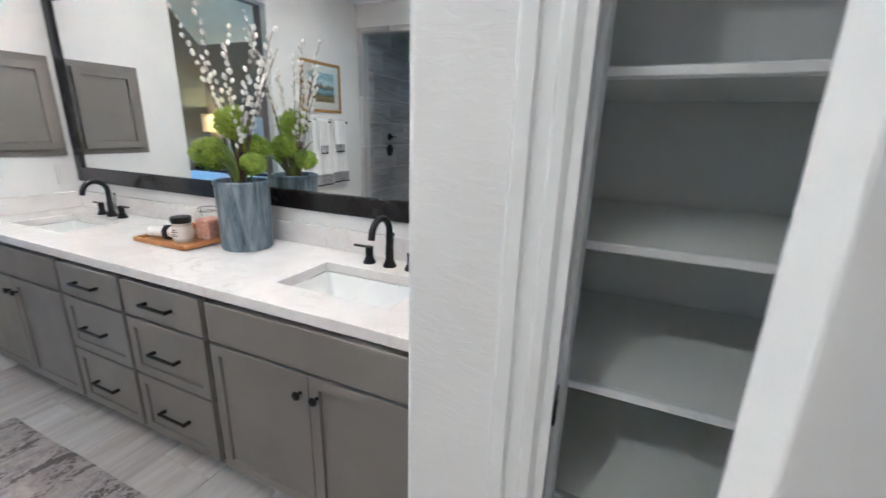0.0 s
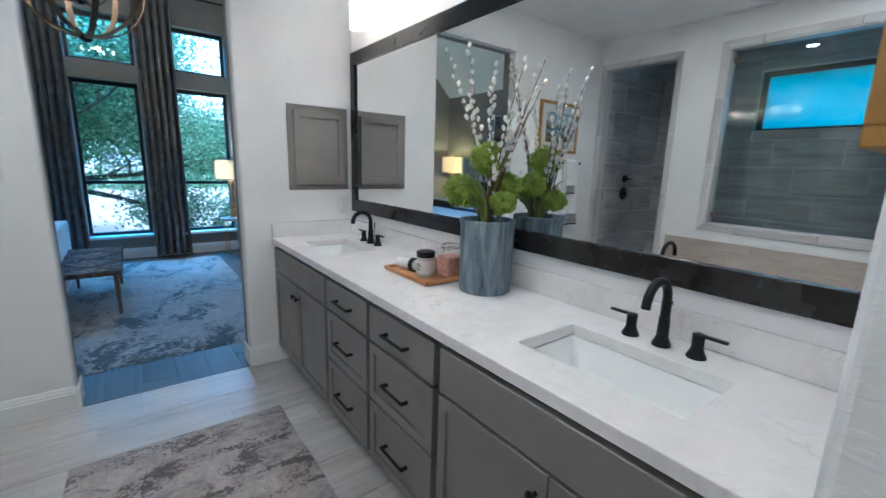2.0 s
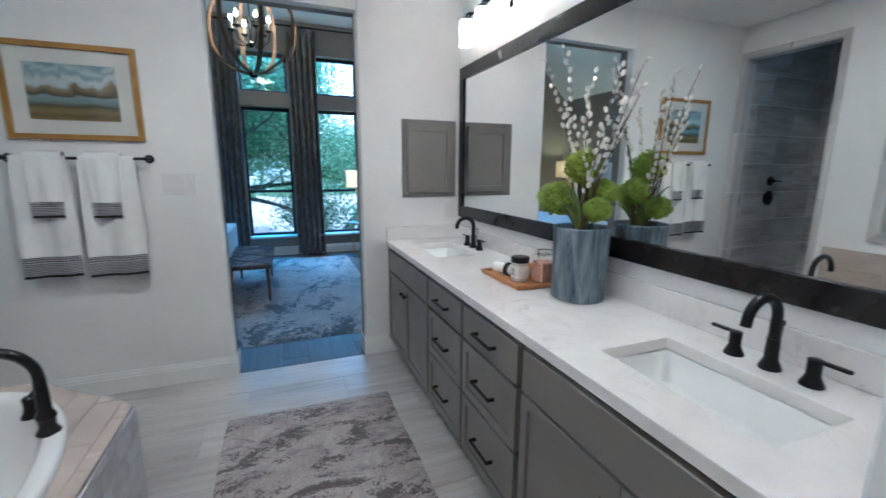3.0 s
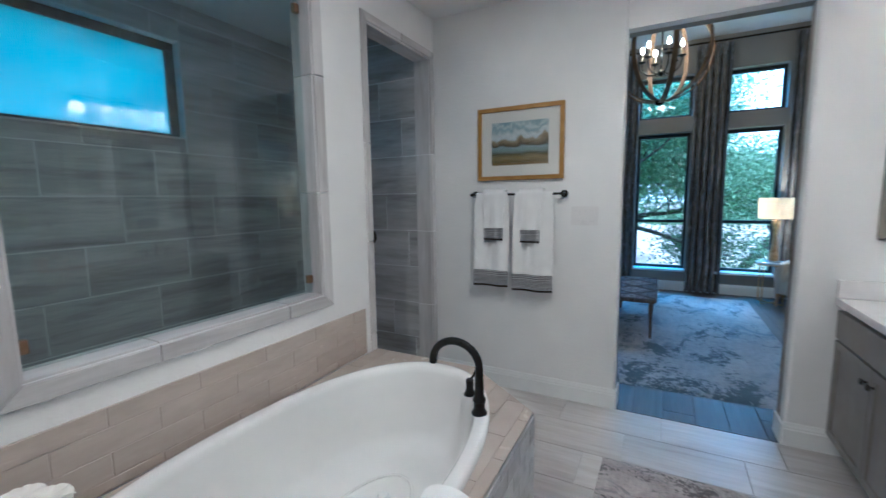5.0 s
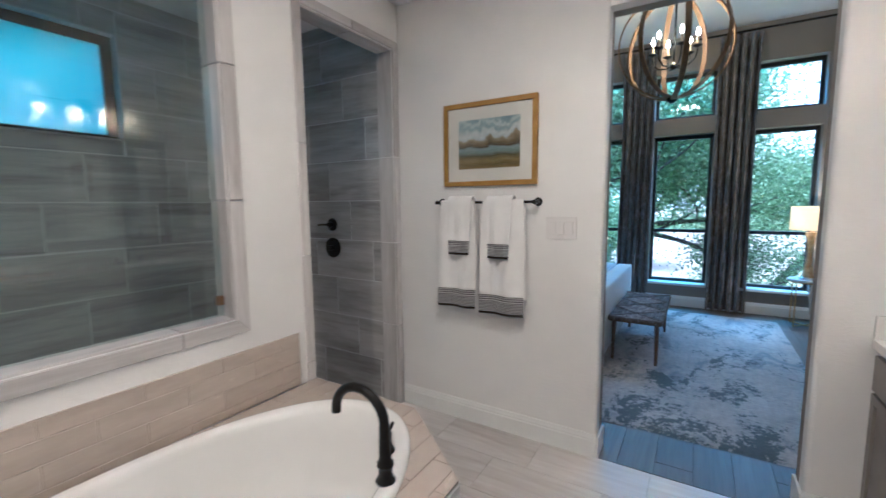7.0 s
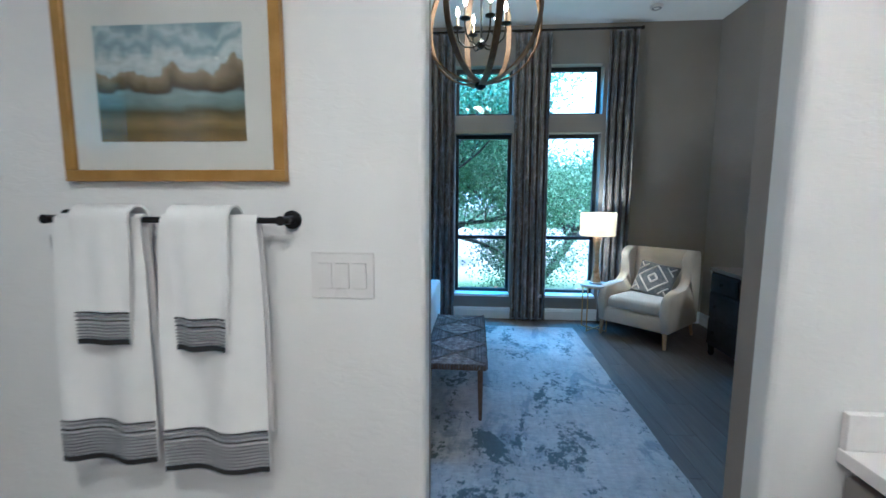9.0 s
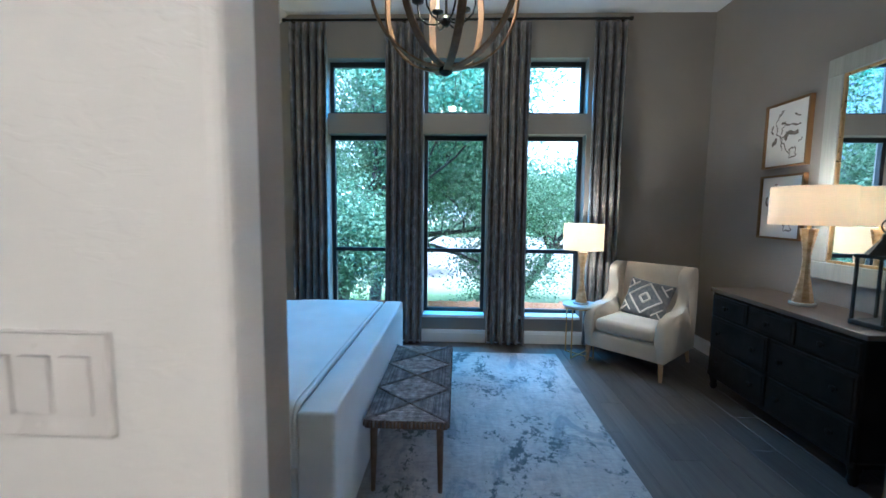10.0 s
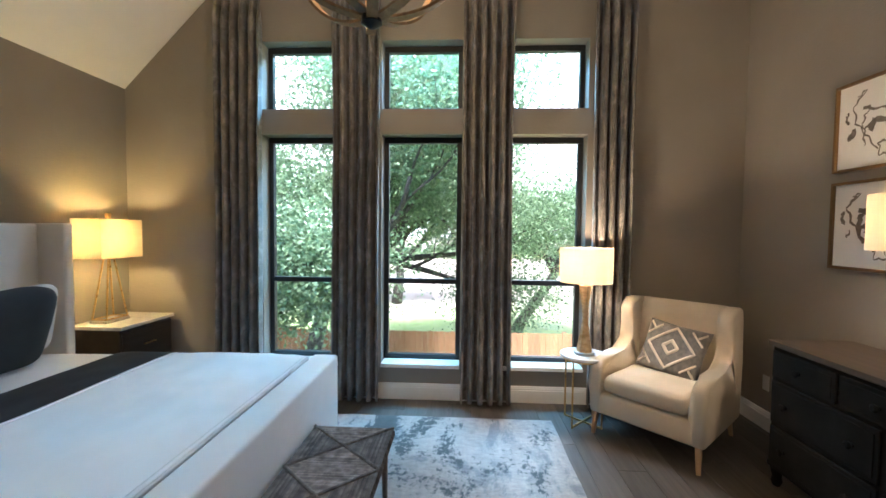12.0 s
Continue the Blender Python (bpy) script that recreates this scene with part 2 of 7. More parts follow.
def rug_material(name, base, light, dark, patch, scale=1.0, dark_at=0.60, streak=(2.2, 0.9), worn_end=None):
    """A worn abstract rug: pale ground, blotches and speckled dark wear, heavier towards worn_end (x from, x to)."""
    m, t, p = nodes_of(name)
    vec = coords(t, (scale, scale, scale), False)
    run = coords(t, (streak[0] * scale, streak[1] * scale, 1), False)
    ground = ramp(t, noise_at(t, vec, 1.6, 6, 0.65, 0.6), (0.32, base), (0.6, light))
    blot = ramp(t, noise_at(t, run, 2.2, 7, 0.72, 1.0), (0.52, (0, 0, 0)), (0.62, (1, 1, 1)))
    col = mixed(t, blot, ground, patch)
    speck = noise_at(t, vec, 26, 5, 0.7)
    zone = noise_at(t, run, 1.5, 6, 0.7, 0.5)
    both = add(t, "Math", operation="MULTIPLY_ADD")
    t.links.new(speck, both.inputs[0])
    both.inputs[1].default_value = 0.45
    t.links.new(zone, both.inputs[2])
    amount = both.outputs[0]
    if worn_end:
        tc, sep, grad, plus = add(t, "TexCoord"), add(t, "SeparateXYZ"), add(t, "MapRange"), add(t, "Math", operation="ADD")
        t.links.new(tc.outputs["Object"], sep.inputs[0])
        t.links.new(sep.outputs["X"], grad.inputs["Value"])
        grad.inputs["From Min"].default_value, grad.inputs["From Max"].default_value = worn_end
        grad.inputs["To Max"].default_value = 0.07
        t.links.new(amount, plus.inputs[0])
        t.links.new(grad.outputs[0], plus.inputs[1])
        amount = plus.outputs[0]
    wear = ramp(t, amount, (dark_at + 0.19, (0, 0, 0)), (dark_at + 0.24, (1, 1, 1)))
    col = mixed(t, wear, col, dark)
    for st, k in (((5.0, 1.4), 0.7), ((0.7, 2.6), 0.55)):
        fade = ramp(t, noise_at(t, coords(t, (st[0] * scale, st[1] * scale, 1), False), 9, 6, 0.7), (0.34, (0.70, 0.70, 0.72)), (0.62, (1.06, 1.05, 1.04)))
        col = mixed(t, k, col, mixed(t, 1.0, col, fade, "MULTIPLY"))
    t.links.new(col, p.inputs["Base Color"])
    p.inputs["Roughness"].default_value = 0.95
    p.inputs["Sheen Weight"].default_value = 0.2
    bumped(t, p, noise_at(t, vec, 300, 2), 0.3, 0.003)
    return m


def landscape(name, z0, z1, stops, scale=5.0, warp=0.10, ridge=2.5, calm=2.0):
    """A painted landscape in bands from bottom to top, edges broken by noise."""
    m, t, p = nodes_of(name)
    tc = add(t, "TexCoord")
    sep = add(t, "SeparateXYZ")
    t.links.new(tc.outputs["Object"], sep.inputs[0])
    span = add(t, "MapRange")
    span.inputs["From Min"].default_value, span.inputs["From Max"].default_value = z0, z1
    t.links.new(sep.outputs["Z"], span.inputs["Value"])
    n1 = noise_at(t, coords(t, (1, 1, ridge), False), scale, 7, 0.55)
    mid, off, rise = add(t, "Math", operation="SUBTRACT"), add(t, "Math", operation="MULTIPLY_ADD"), add(t, "MapRange")
    mid.inputs[1].default_value = 0.5
    t.links.new(n1, mid.inputs[0])
    rise.inputs["From Min"].default_value, rise.inputs["From Max"].default_value = 0.36, 0.62
    rise.inputs["To Min"].default_value, rise.inputs["To Max"].default_value = warp * calm, warp * 2
    t.links.new(span.outputs[0], rise.inputs["Value"])
    t.links.new(mid.outputs[0], off.inputs[0])
    t.links.new(rise.outputs[0], off.inputs[1])
    t.links.new(span.outputs[0], off.inputs[2])
    col = ramp(t, off.outputs[0], *stops)
    wash = ramp(t, noise_at(t, coords(t, (1, 1, 4), False), scale * 3, 4), (0.35, (0.78, 0.78, 0.78)), (0.65, (1.1, 1.1, 1.1)))
    t.links.new(mixed(t, 0.7, col, mixed(t, 1.0, col, wash, "MULTIPLY")), p.inputs["Base Color"])
    p.inputs["Roughness"].default_value = 0.6
    return m


WHITE_WALL = wall_paint("white_wall_paint", (0.78, 0.77, 0.76), (0.84, 0.83, 0.82))
TAUPE_WALL = wall_paint("taupe_wall_paint", (0.265, 0.235, 0.20), (0.295, 0.262, 0.225))
CEILING = surface("ceiling_paint", (0.80, 0.80, 0.79), (0.85, 0.85, 0.84), 2, 0.7, bump=0.25, bscale=70, depth=0.002)
TRIM_WHITE = surface("trim_paint", (0.80, 0.80, 0.79), (0.85, 0.85, 0.84), 5, 0.38, bump=0.05)
CLOSET_PAINT = surface("closet_paint", (0.82, 0.83, 0.80), (0.86, 0.87, 0.84), 2, 0.6, bump=0.15, bscale=40)
FLOOR_TILE = stone_tile("bath_floor_porcelain", (0.40, 0.36, 0.33), (0.56, 0.53, 0.50), (0.68, 0.66, 0.63), 1)
SHOWER_TILE = stone_tile("shower_wall_porcelain", (0.25, 0.24, 0.235), (0.45, 0.44, 0.435), (0.62, 0.61, 0.60), 0, 0.3)
SHOWER_TILE_SIDE = stone_tile("shower_side_porcelain", (0.25, 0.24, 0.235), (0.45, 0.44, 0.435), (0.62, 0.61, 0.60), 1, 0.3)
TRIM_TILE = stone_tile("trim_porcelain", (0.42, 0.40, 0.39), (0.58, 0.56, 0.55), (0.72, 0.70, 0.69), 2, 0.3)
TRIM_TILE_FLAT = stone_tile("trim_porcelain_level", (0.42, 0.40, 0.39), (0.58, 0.56, 0.55), (0.72, 0.70, 0.69), 0, 0.3)
BEIGE_TILE = surface("beige_glazed_tile", (0.47, 0.405, 0.345), (0.53, 0.465, 0.40), 5, 0.2, bump=0.10, bscale=22, depth=0.002, piece=0.06, stretch=(1, 1, 4))
BEIGE_GROUT = surface("beige_grout", (0.47, 0.41, 0.355), (0.52, 0.455, 0.395), 30, 0.85, bump=0.2)
MOSAIC = surface("tub_apron_mosaic_stone", (0.50, 0.49, 0.50), (0.68, 0.67, 0.67), 9, 0.35, bump=0.1, piece=0.25)
GROUT = surface("grout", (0.50, 0.48, 0.45), (0.57, 0.55, 0.52), 30, 0.9, bump=0.3)
GROUT_DARK = surface("shower_grout", (0.70, 0.70, 0.69), (0.78, 0.78, 0.77), 30, 0.9, bump=0.3)
PLANK = wood("floor_plank", (0.070, 0.062, 0.054), (0.150, 0.134, 0.119), 0, 0.42)
CABINET = surface("cabinet_paint", (0.198, 0.183, 0.163), (0.218, 0.202, 0.181), 3, 0.38, bump=0.06, bscale=120)
CABINET_DARK = surface("cabinet_gap", (0.05, 0.047, 0.043), (0.06, 0.056, 0.05), 3, 0.7, bump=0)
BLACK_METAL = surface("matte_black_metal", (0.012, 0.012, 0.012), (0.02, 0.02, 0.02), 12, 0.35, 0.6, bump=0.04)
BLACK_FRAME = surface("black_lacquer", (0.010, 0.009, 0.009), (0.02, 0.018, 0.017), 8, 0.22, bump=0.04)
WINDOW_BLACK = surface("window_black", (0.012, 0.013, 0.014), (0.02, 0.021, 0.022), 8, 0.4, bump=0.05)
PORCELAIN = surface("white_porcelain", (0.82, 0.82, 0.81), (0.86, 0.86, 0.85), 2, 0.08, bump=0, rvar=0.02)
ACRYLIC = surface("tub_acrylic", (0.80, 0.79, 0.775), (0.84, 0.83, 0.815), 2, 0.1, bump=0, rvar=0.03)
GOLD = surface("brushed_brass", (0.55, 0.36, 0.14), (0.66, 0.45, 0.20), 20, 0.32, 0.9, bump=0.06)
GOLD_FRAME = surface("gold_leaf_frame", (0.30, 0.165, 0.018), (0.38, 0.22, 0.034), 14, 0.42, 0.12, bump=0.2, bscale=60)
MAT_BOARD = surface("mat_board", (0.74, 0.71, 0.68), (0.78, 0.75, 0.72), 4, 0.8, bump=0.05)
TOWEL = cloth("white_terry", (0.80, 0.79, 0.78), (0.86, 0.85, 0.84), 0.95, 500, 5, 0.7)
TOWEL_DARK = cloth("charcoal_stripe", (0.014, 0.014, 0.016), (0.024, 0.024, 0.027), 0.95, 500, 5, 0.5, sheen=0.0)
PLATE = surface("white_plastic", (0.74, 0.72, 0.71), (0.78, 0.76, 0.75), 3, 0.35, bump=0)
MIRROR = surface("mirror_silver", (0.90, 0.92, 0.92), (0.92, 0.94, 0.94), 1, 0.0, 1.0, bump=0, rvar=0.0)
PANE = glass("window_glass", (0.96, 0.975, 0.975), thin=False)
SHOWER_GLASS = glass("shower_glass", (0.90, 0.955, 0.95), 0.0, 1.52)
CLEAR = glass("clear_glass", (0.95, 0.96, 0.95), 0.0, 1.45, False)
TEAK = wood("teak", (0.38, 0.17, 0.04), (0.56, 0.29, 0.085), 0, 0.4, 1.5, 0.1)
WALNUT = wood("walnut", (0.10, 0.055, 0.03), (0.20, 0.12, 0.07), 0, 0.4, 1.2, 0.15)
OAK = wood("light_oak", (0.42, 0.28, 0.15), (0.58, 0.41, 0.24), 2, 0.45, 1.2, 0.1)


def quartz():
    m, t, p = nodes_of("white_quartz")
    vec = coords(t, (1, 1, 1), False)
    v = noise_at(t, vec, 4.5, 8, 0.62, 1.6)
    vein = ramp(t, v, (0.470, (0, 0, 0)), (0.495, (1, 1, 1)), (0.52, (0, 0, 0)))
    patch = ramp(t, noise_at(t, vec, 3.0, 4), (0.42, (0, 0, 0)), (0.7, (1, 1, 1)))
    both = mixed(t, 1.0, vein, patch, "MULTIPLY")
    base = ramp(t, noise_at(t, vec, 7, 4), (0.3, (0.74, 0.71, 0.69)), (0.7, (0.82, 0.80, 0.785)))
    t.links.new(mixed(t, both, base, (0.62, 0.58, 0.56)), p.inputs["Base Color"])
    p.inputs["Roughness"].default_value = 0.22
    return m


QUARTZ = quartz()
BATH_RUG = rug_material("bath_rug_pile", (0.34, 0.295, 0.275), (0.50, 0.455, 0.43), (0.12, 0.105, 0.105), (0.28, 0.26, 0.265), 2.6, 0.56)
BED_RUG = rug_material("bedroom_rug_pile", (0.37, 0.345, 0.33), (0.51, 0.485, 0.465), (0.085, 0.108, 0.118), (0.26, 0.28, 0.295), 1.0, 0.578, (0.9, 1.4), (-4.5, -3.6))

# ---- the bathroom: walls, floor, ceiling ----
XD = -3.08          # bath face of the wall with the doorway
XM = -3.16          # where white paint meets taupe in the doorway
XB = -3.25          # bedroom face of that wall
YM, YS = 1.72, -1.41  # mirror wall and shower wall
HB, HR = 2.86, 3.72   # bath and bedroom ceilings
XW = -7.42          # bedroom face of the window wall
YL, YR = -2.55, 3.03  # bedroom side walls
DY0, DY1, DH = -0.002, 0.926, 2.522

bm = box(B(), XD, 1.4, YS - 0.13, YM + 0.12, -0.12, -0.006)
box(bm, XD + 0.02, 0.6, -2.95, YS - 0.13, -0.12, -0.006)
bath_floor = structure("floor_bath", bm, GROUT, "pale streaked porcelain tile bathroom floor with thin grout", "floor")
bedroom_floor = structure("floor_bedroom", box(B(), XW - 0.25, XD, YL - 0.2, YR + 0.2, -0.12, -0.006), CABINET_DARK, "dark grey-brown wood plank bedroom floor", "floor")

bm = box(B(), XM, XD, YS - 0.13, DY0, 0, HB)
box(bm, XM, XD, DY1, YM, 0, HB)
box(bm, XM, XD, DY0, DY1, DH, HB)
bmesh.ops.bevel(bm, geom=[e for e in bm.edges if all(abs(v.co.x - XD) < 1e-4 for v in e.verts) and abs(e.verts[0].co.z - e.verts[1].co.z) > 1 and (abs(e.verts[0].co.y - DY0) < 1e-3 or abs(e.verts[0].co.y - DY1) < 1e-3)], offset=0.02, segments=4, profile=0.5, affect="EDGES")
structure("wall_doorway_bath_side", bm, WHITE_WALL, "white knockdown-textured bathroom wall with doorway to bedroom", "wall")
bm = box(B(), XB, XM, YL - 0.15, DY0 - 0.003, 0, HR + 0.1)
box(bm, XB, XM, DY1 + 0.003, YR + 0.15, 0, HR + 0.1)
box(bm, XB, XM, DY0 - 0.003, DY1 + 0.003, DH + 0.003, HR + 0.1)
bmesh.ops.bevel(bm, geom=[e for e in bm.edges if all(abs(v.co.x - XB) < 1e-4 for v in e.verts) and abs(e.verts[0].co.z - e.verts[1].co.z) > 1 and (abs(e.verts[0].co.y - DY0) < 0.01 or abs(e.verts[0].co.y - DY1) < 0.01)], offset=0.005, segments=2, profile=0.5, affect="EDGES")
structure("wall_doorway_bedroom_side", bm, TAUPE_WALL, "taupe bedroom wall around the open doorway", "wall")
structure("wall_mirror", box(B(), XM, 1.4, YM, YM + 0.12, 0, HB), WHITE_WALL, "white textured wall behind the vanity mirror", "wall")

# wall between bath and shower with a doorway and a glazed opening
SD0, SD1, SDH = -3.015, -2.235, 2.555
SW0, SW1, SZ0, SZ1 = -1.778, -0.541, 0.957, 2.555
bm = B()
box(bm, XD, SD0, YS - 0.13, YS, 0, HB)
box(bm, SD0, SD1, YS - 0.13, YS, SDH, HB)
box(bm, SD1, SW0, YS - 0.13, YS, 0, HB)
box(bm, SW0, SW1, YS - 0.13, YS, 0, SZ0)
box(bm, SW0, SW1, YS - 0.13, YS, SZ1, HB)
box(bm, SW1, 1.4, YS - 0.13, YS, 0, HB)
structure("wall_shower_front", bm, WHITE_WALL, "white wall with tiled shower doorway and glazed opening", "wall")
bm = B()
box(bm, XD, 0.6, -3.05, -2.82, 0, 1.93)
box(bm, XD, -1.95, -3.05, -2.82, 1.93, 2.60)
box(bm, -0.62, 0.6, -3.05, -2.82, 1.93, 2.60)
box(bm, XD, 0.6, -3.05, -2.82, 2.60, HB)
shower_back = structure("wall_shower_back", bm, GROUT_DARK, "grey streaked porcelain shower wall with a high window", "wall")
shower_west = structure("wall_shower_side", box(B(), XM, -3.035, -2.82, YS - 0.13, 0, HB), GROUT_DARK, "grey streaked porcelain shower wall carrying the valve", "wall")
structure("wall_shower_end", box(B(), 0.2, 0.3, -2.82, YS - 0.13, 0, HB), SHOWER_TILE_SIDE, "grey tiled end wall of the shower", "wall")
structure("ceiling_bath", box(B(), XM, 1.5, -3.05, YM + 0.12, HB, HB + 0.1), CEILING, "white textured bathroom ceiling", "ceiling")
structure("wall_bath_end", box(B(), 1.4, 1.5, YS, YM, 0, HB), WHITE_WALL, "plain white end wall of the bathroom", "wall")

# end wall of the vanity alcove and the linen closet beside it
XA, YA = -0.17, 0.905
bm = box(B(), XA, -0.05, YA, YM, 0, HB)
box(bm, -0.05, 0.125, YA, YA + 0.12, 0, HB)
box(bm, 0.125, 0.82, YA, YA + 0.12, 2.13, HB)
box(bm, 0.82, 1.4, YA, YA + 0.12, 0, HB)
bmesh.ops.bevel(bm, geom=[e for e in bm.edges if all(abs(v.co.x - XA) < 1e-4 and abs(v.co.y - YA) < 1e-4 for v in e.verts)], offset=0.014, segments=3, profile=0.5, affect="EDGES")
structure("wall_closet_front", bm, WHITE_WALL, "white knockdown-textured wall at the end of the vanity", "wall")
bm = box(B(), -0.05, 0.9, YM - 0.02, YM - 0.002, 0, 2.4)
box(bm, -0.05, -0.035, YA + 0.12, YM - 0.02, 0, 2.4)
box(bm, 0.9, 0.92, YA + 0.12, YM - 0.02, 0, 2.4)
box(bm, -0.05, 0.92, YA + 0.12, YM, 2.4, 2.42)
structure("closet_lining", bm, CLOSET_PAINT, "pale painted inside of the linen closet", "wall")


def closet_shelf(z):
    bm = box(B(), -0.033, 0.898, 1.10, 1.698, z - 0.02, z, 0.002)
    ob = single("closet_shelf", bm, CLOSET_PAINT, "empty white-painted shelf fixed inside the linen closet", "shelf", "linen closet shelves")
    part("nosing", box(B(), -0.033, 0.898, 1.082, 1.099, z - 0.018, z + 0.002, 0.003), TRIM_WHITE, ob)
    part("cleat", box(B(), -0.033, -0.013, 1.10, 1.69, z - 0.06, z - 0.021, 0.002), CLOSET_PAINT, ob)


for z in (0.60, 0.925, 1.25, 1.578):
    closet_shelf(z)


def casing(name, x0, x1, proud):
    """Moulded door casing with stepped face, standing on the floor."""
    bm = B()
    w = x1 - x0
    prof = [(0, 0), (0, -0.010), (0.12 * w, -0.018), (0.30 * w, -0.018), (0.36 * w, -0.013), (0.62 * w, -0.013), (0.68 * w, -0.020), (0.94 * w, -0.020), (w, -0.016), (w, 0)]
    prism(bm, [(x0 + (w - a if proud else a), YA - 0.001 + b) for a, b in prof], 0.0, 2.16)
    return structure(name, bm, TRIM_WHITE, "white moulded casing of the linen closet door", "trim")


casing("trim_closet_casing_1", 0.030, 0.125, True)
casing("trim_closet_casing_2", 0.82, 0.915, False)
bm = box(B(), 0.125, 0.143, YA - 0.012, YA + 0.13, 0, 2.13, 0.001)
box(bm, 0.143, 0.153, YA + 0.04, YA + 0.13, 0, 2.13, 0.001)
box(bm, 0.802, 0.82, YA - 0.012, YA + 0.13, 0, 2.13, 0.001)
structure("trim_closet_jamb", bm, TRIM_WHITE, "white door jamb with stop of the linen closet", "trim")
strike = single("strike_plate", box(B(), 0.1425, 0.1455, YA + 0.004, YA + 0.034, 0.925, 1.0, 0.001), BLACK_METAL, "black metal strike plate screwed to the closet jamb", "strike plate")
part("lip", box(B(), 0.1435, 0.149, YA - 0.012, YA + 0.006, 0.94, 0.985, 0.001), BLACK_METAL, strike)

door = thing("door_1", pose(0.80, 0.885, 0.012, 0, 0, 217), "white painted closet door standing half open", "door", kind="structure")
bm = box(B(), 0, 0.60, -0.018, 0.018, 0, 2.08, 0.002)
part("leaf", bm, TRIM_WHITE, door)
for z0, z1 in ((0.16, 0.92), (1.06, 1.94)):
    bm = B()
    for s in (-1, 1):
        y = s * 0.018
        for a in ((0.11, 0.49, z0, z0 + 0.014), (0.11, 0.49, z1 - 0.014, z1), (0.11, 0.124, z0 + 0.014, z1 - 0.014), (0.476, 0.49, z0 + 0.014, z1 - 0.014)):
            box(bm, a[0], a[1], min(y, y + s * 0.006), max(y, y + s * 0.006), a[2], a[3], 0.002)
    part("panel_moulding", bm, TRIM_WHITE, door)


def baseboard(name, p0, p1, h, material=None, skip=0.0):
    """Moulded baseboard from p0 to p1; the wall lies to the right of that way."""
    a, b = Vector((*p0, 0)), Vector((*p1, 0))
    d = (b - a).normalized()
    out = Vector((-d.y, d.x, 0))
    prof = [(0, 0), (0.016, 0), (0.016, h - 0.040), (0.012, h - 0.034), (0.013, h - 0.026), (0.009, h - 0.014), (0.006, h), (0, h)]
    bm = B()
    rows = [[bm.verts.new(q + out * u + Vector((0, 0, v))) for u, v in prof] for q in (a, b)]
    n = len(prof)
    for i in range(n):
        bm.faces.new((rows[0][i], rows[0][(i + 1) % n], rows[1][(i + 1) % n], rows[1][i]))
    bm.faces.new(rows[0][::-1])
    bm.faces.new(rows[1])
    return structure(name, bm, material or TRIM_WHITE, "white moulded baseboard along the wall", "baseboard")


baseboard("baseboard_1", (XD, DY0 - 0.001), (XD, YS + 0.02), 0.14)
baseboard("baseboard_2", (XD, 1.19), (XD, DY1 + 0.001), 0.14)
bm = box(B(), XB + 0.01, XD + 0.015, DY0, DY0 + 0.014, 0, 0.13, 0.003)
structure("baseboard_4", bm, TRIM_WHITE, "white baseboard return in the doorway", "baseboard")
bm = box(B(), XB + 0.01, XD + 0.015, DY1 - 0.014, DY1, 0, 0.13, 0.003)
structure("baseboard_5", bm, TRIM_WHITE, "white baseboard return in the doorway", "baseboard")

# recessed ceiling lamps; the one over the tub is an added light
DOWNLIGHT = glow("downlight_lens", (1.0, 0.68, 0.38), 6)


def can_light(x, y, watts):
    t = thing("recessed_light", pose(x, y, HB), "lit recessed downlight with white trim in the ceiling", "ceiling light", "bathroom downlights")
    part("trim_ring", lathe(B(), [(0.062, -0.002), (0.085, -0.002), (0.088, -0.006), (0.082, -0.012), (0.064, -0.012), (0.060, -0.006)], 28, close=True), TRIM_WHITE, t, smooth=True)
    part("lens", lathe(B(), [(0.06, -0.008), (0.06, -0.004)], 24), DOWNLIGHT, t)
    lamp("downlight", "AREA", look((x, y, HB - 0.02), (x, y + 0.001, 0)), watts, WARM, shape="DISK", size=0.12)


can_light(-1.59, 0.10, 6.0)
# unseen extra downlight, added to brighten the tub and closet end
can_light(-0.38, -0.75, 4.8)


# ---- vanity ----
YF = 1.135  # face of the cabinet boxes
ZC = 0.872  # underside of the worktop


def recessed(bm, way, rail, depth):
    """Sinks a centre panel into the face that looks along way, and eases the outer edges."""
    bm.normal_update()
    bmesh.ops.recalc_face_normals(bm, faces=bm.faces[:])
    f = max(bm.faces, key=lambda q: q.normal.dot(way))
    rim = [e for e in f.edges]
    bmesh.ops.inset_region(bm, faces=[f], thickness=rail, depth=0.0)
    bmesh.ops.inset_region(bm, faces=[f], thickness=0.003, depth=-depth)
    bmesh.ops.bevel(bm, geom=rim, offset=0.003, segments=2, profile=0.5, affect="EDGES")
    return bm


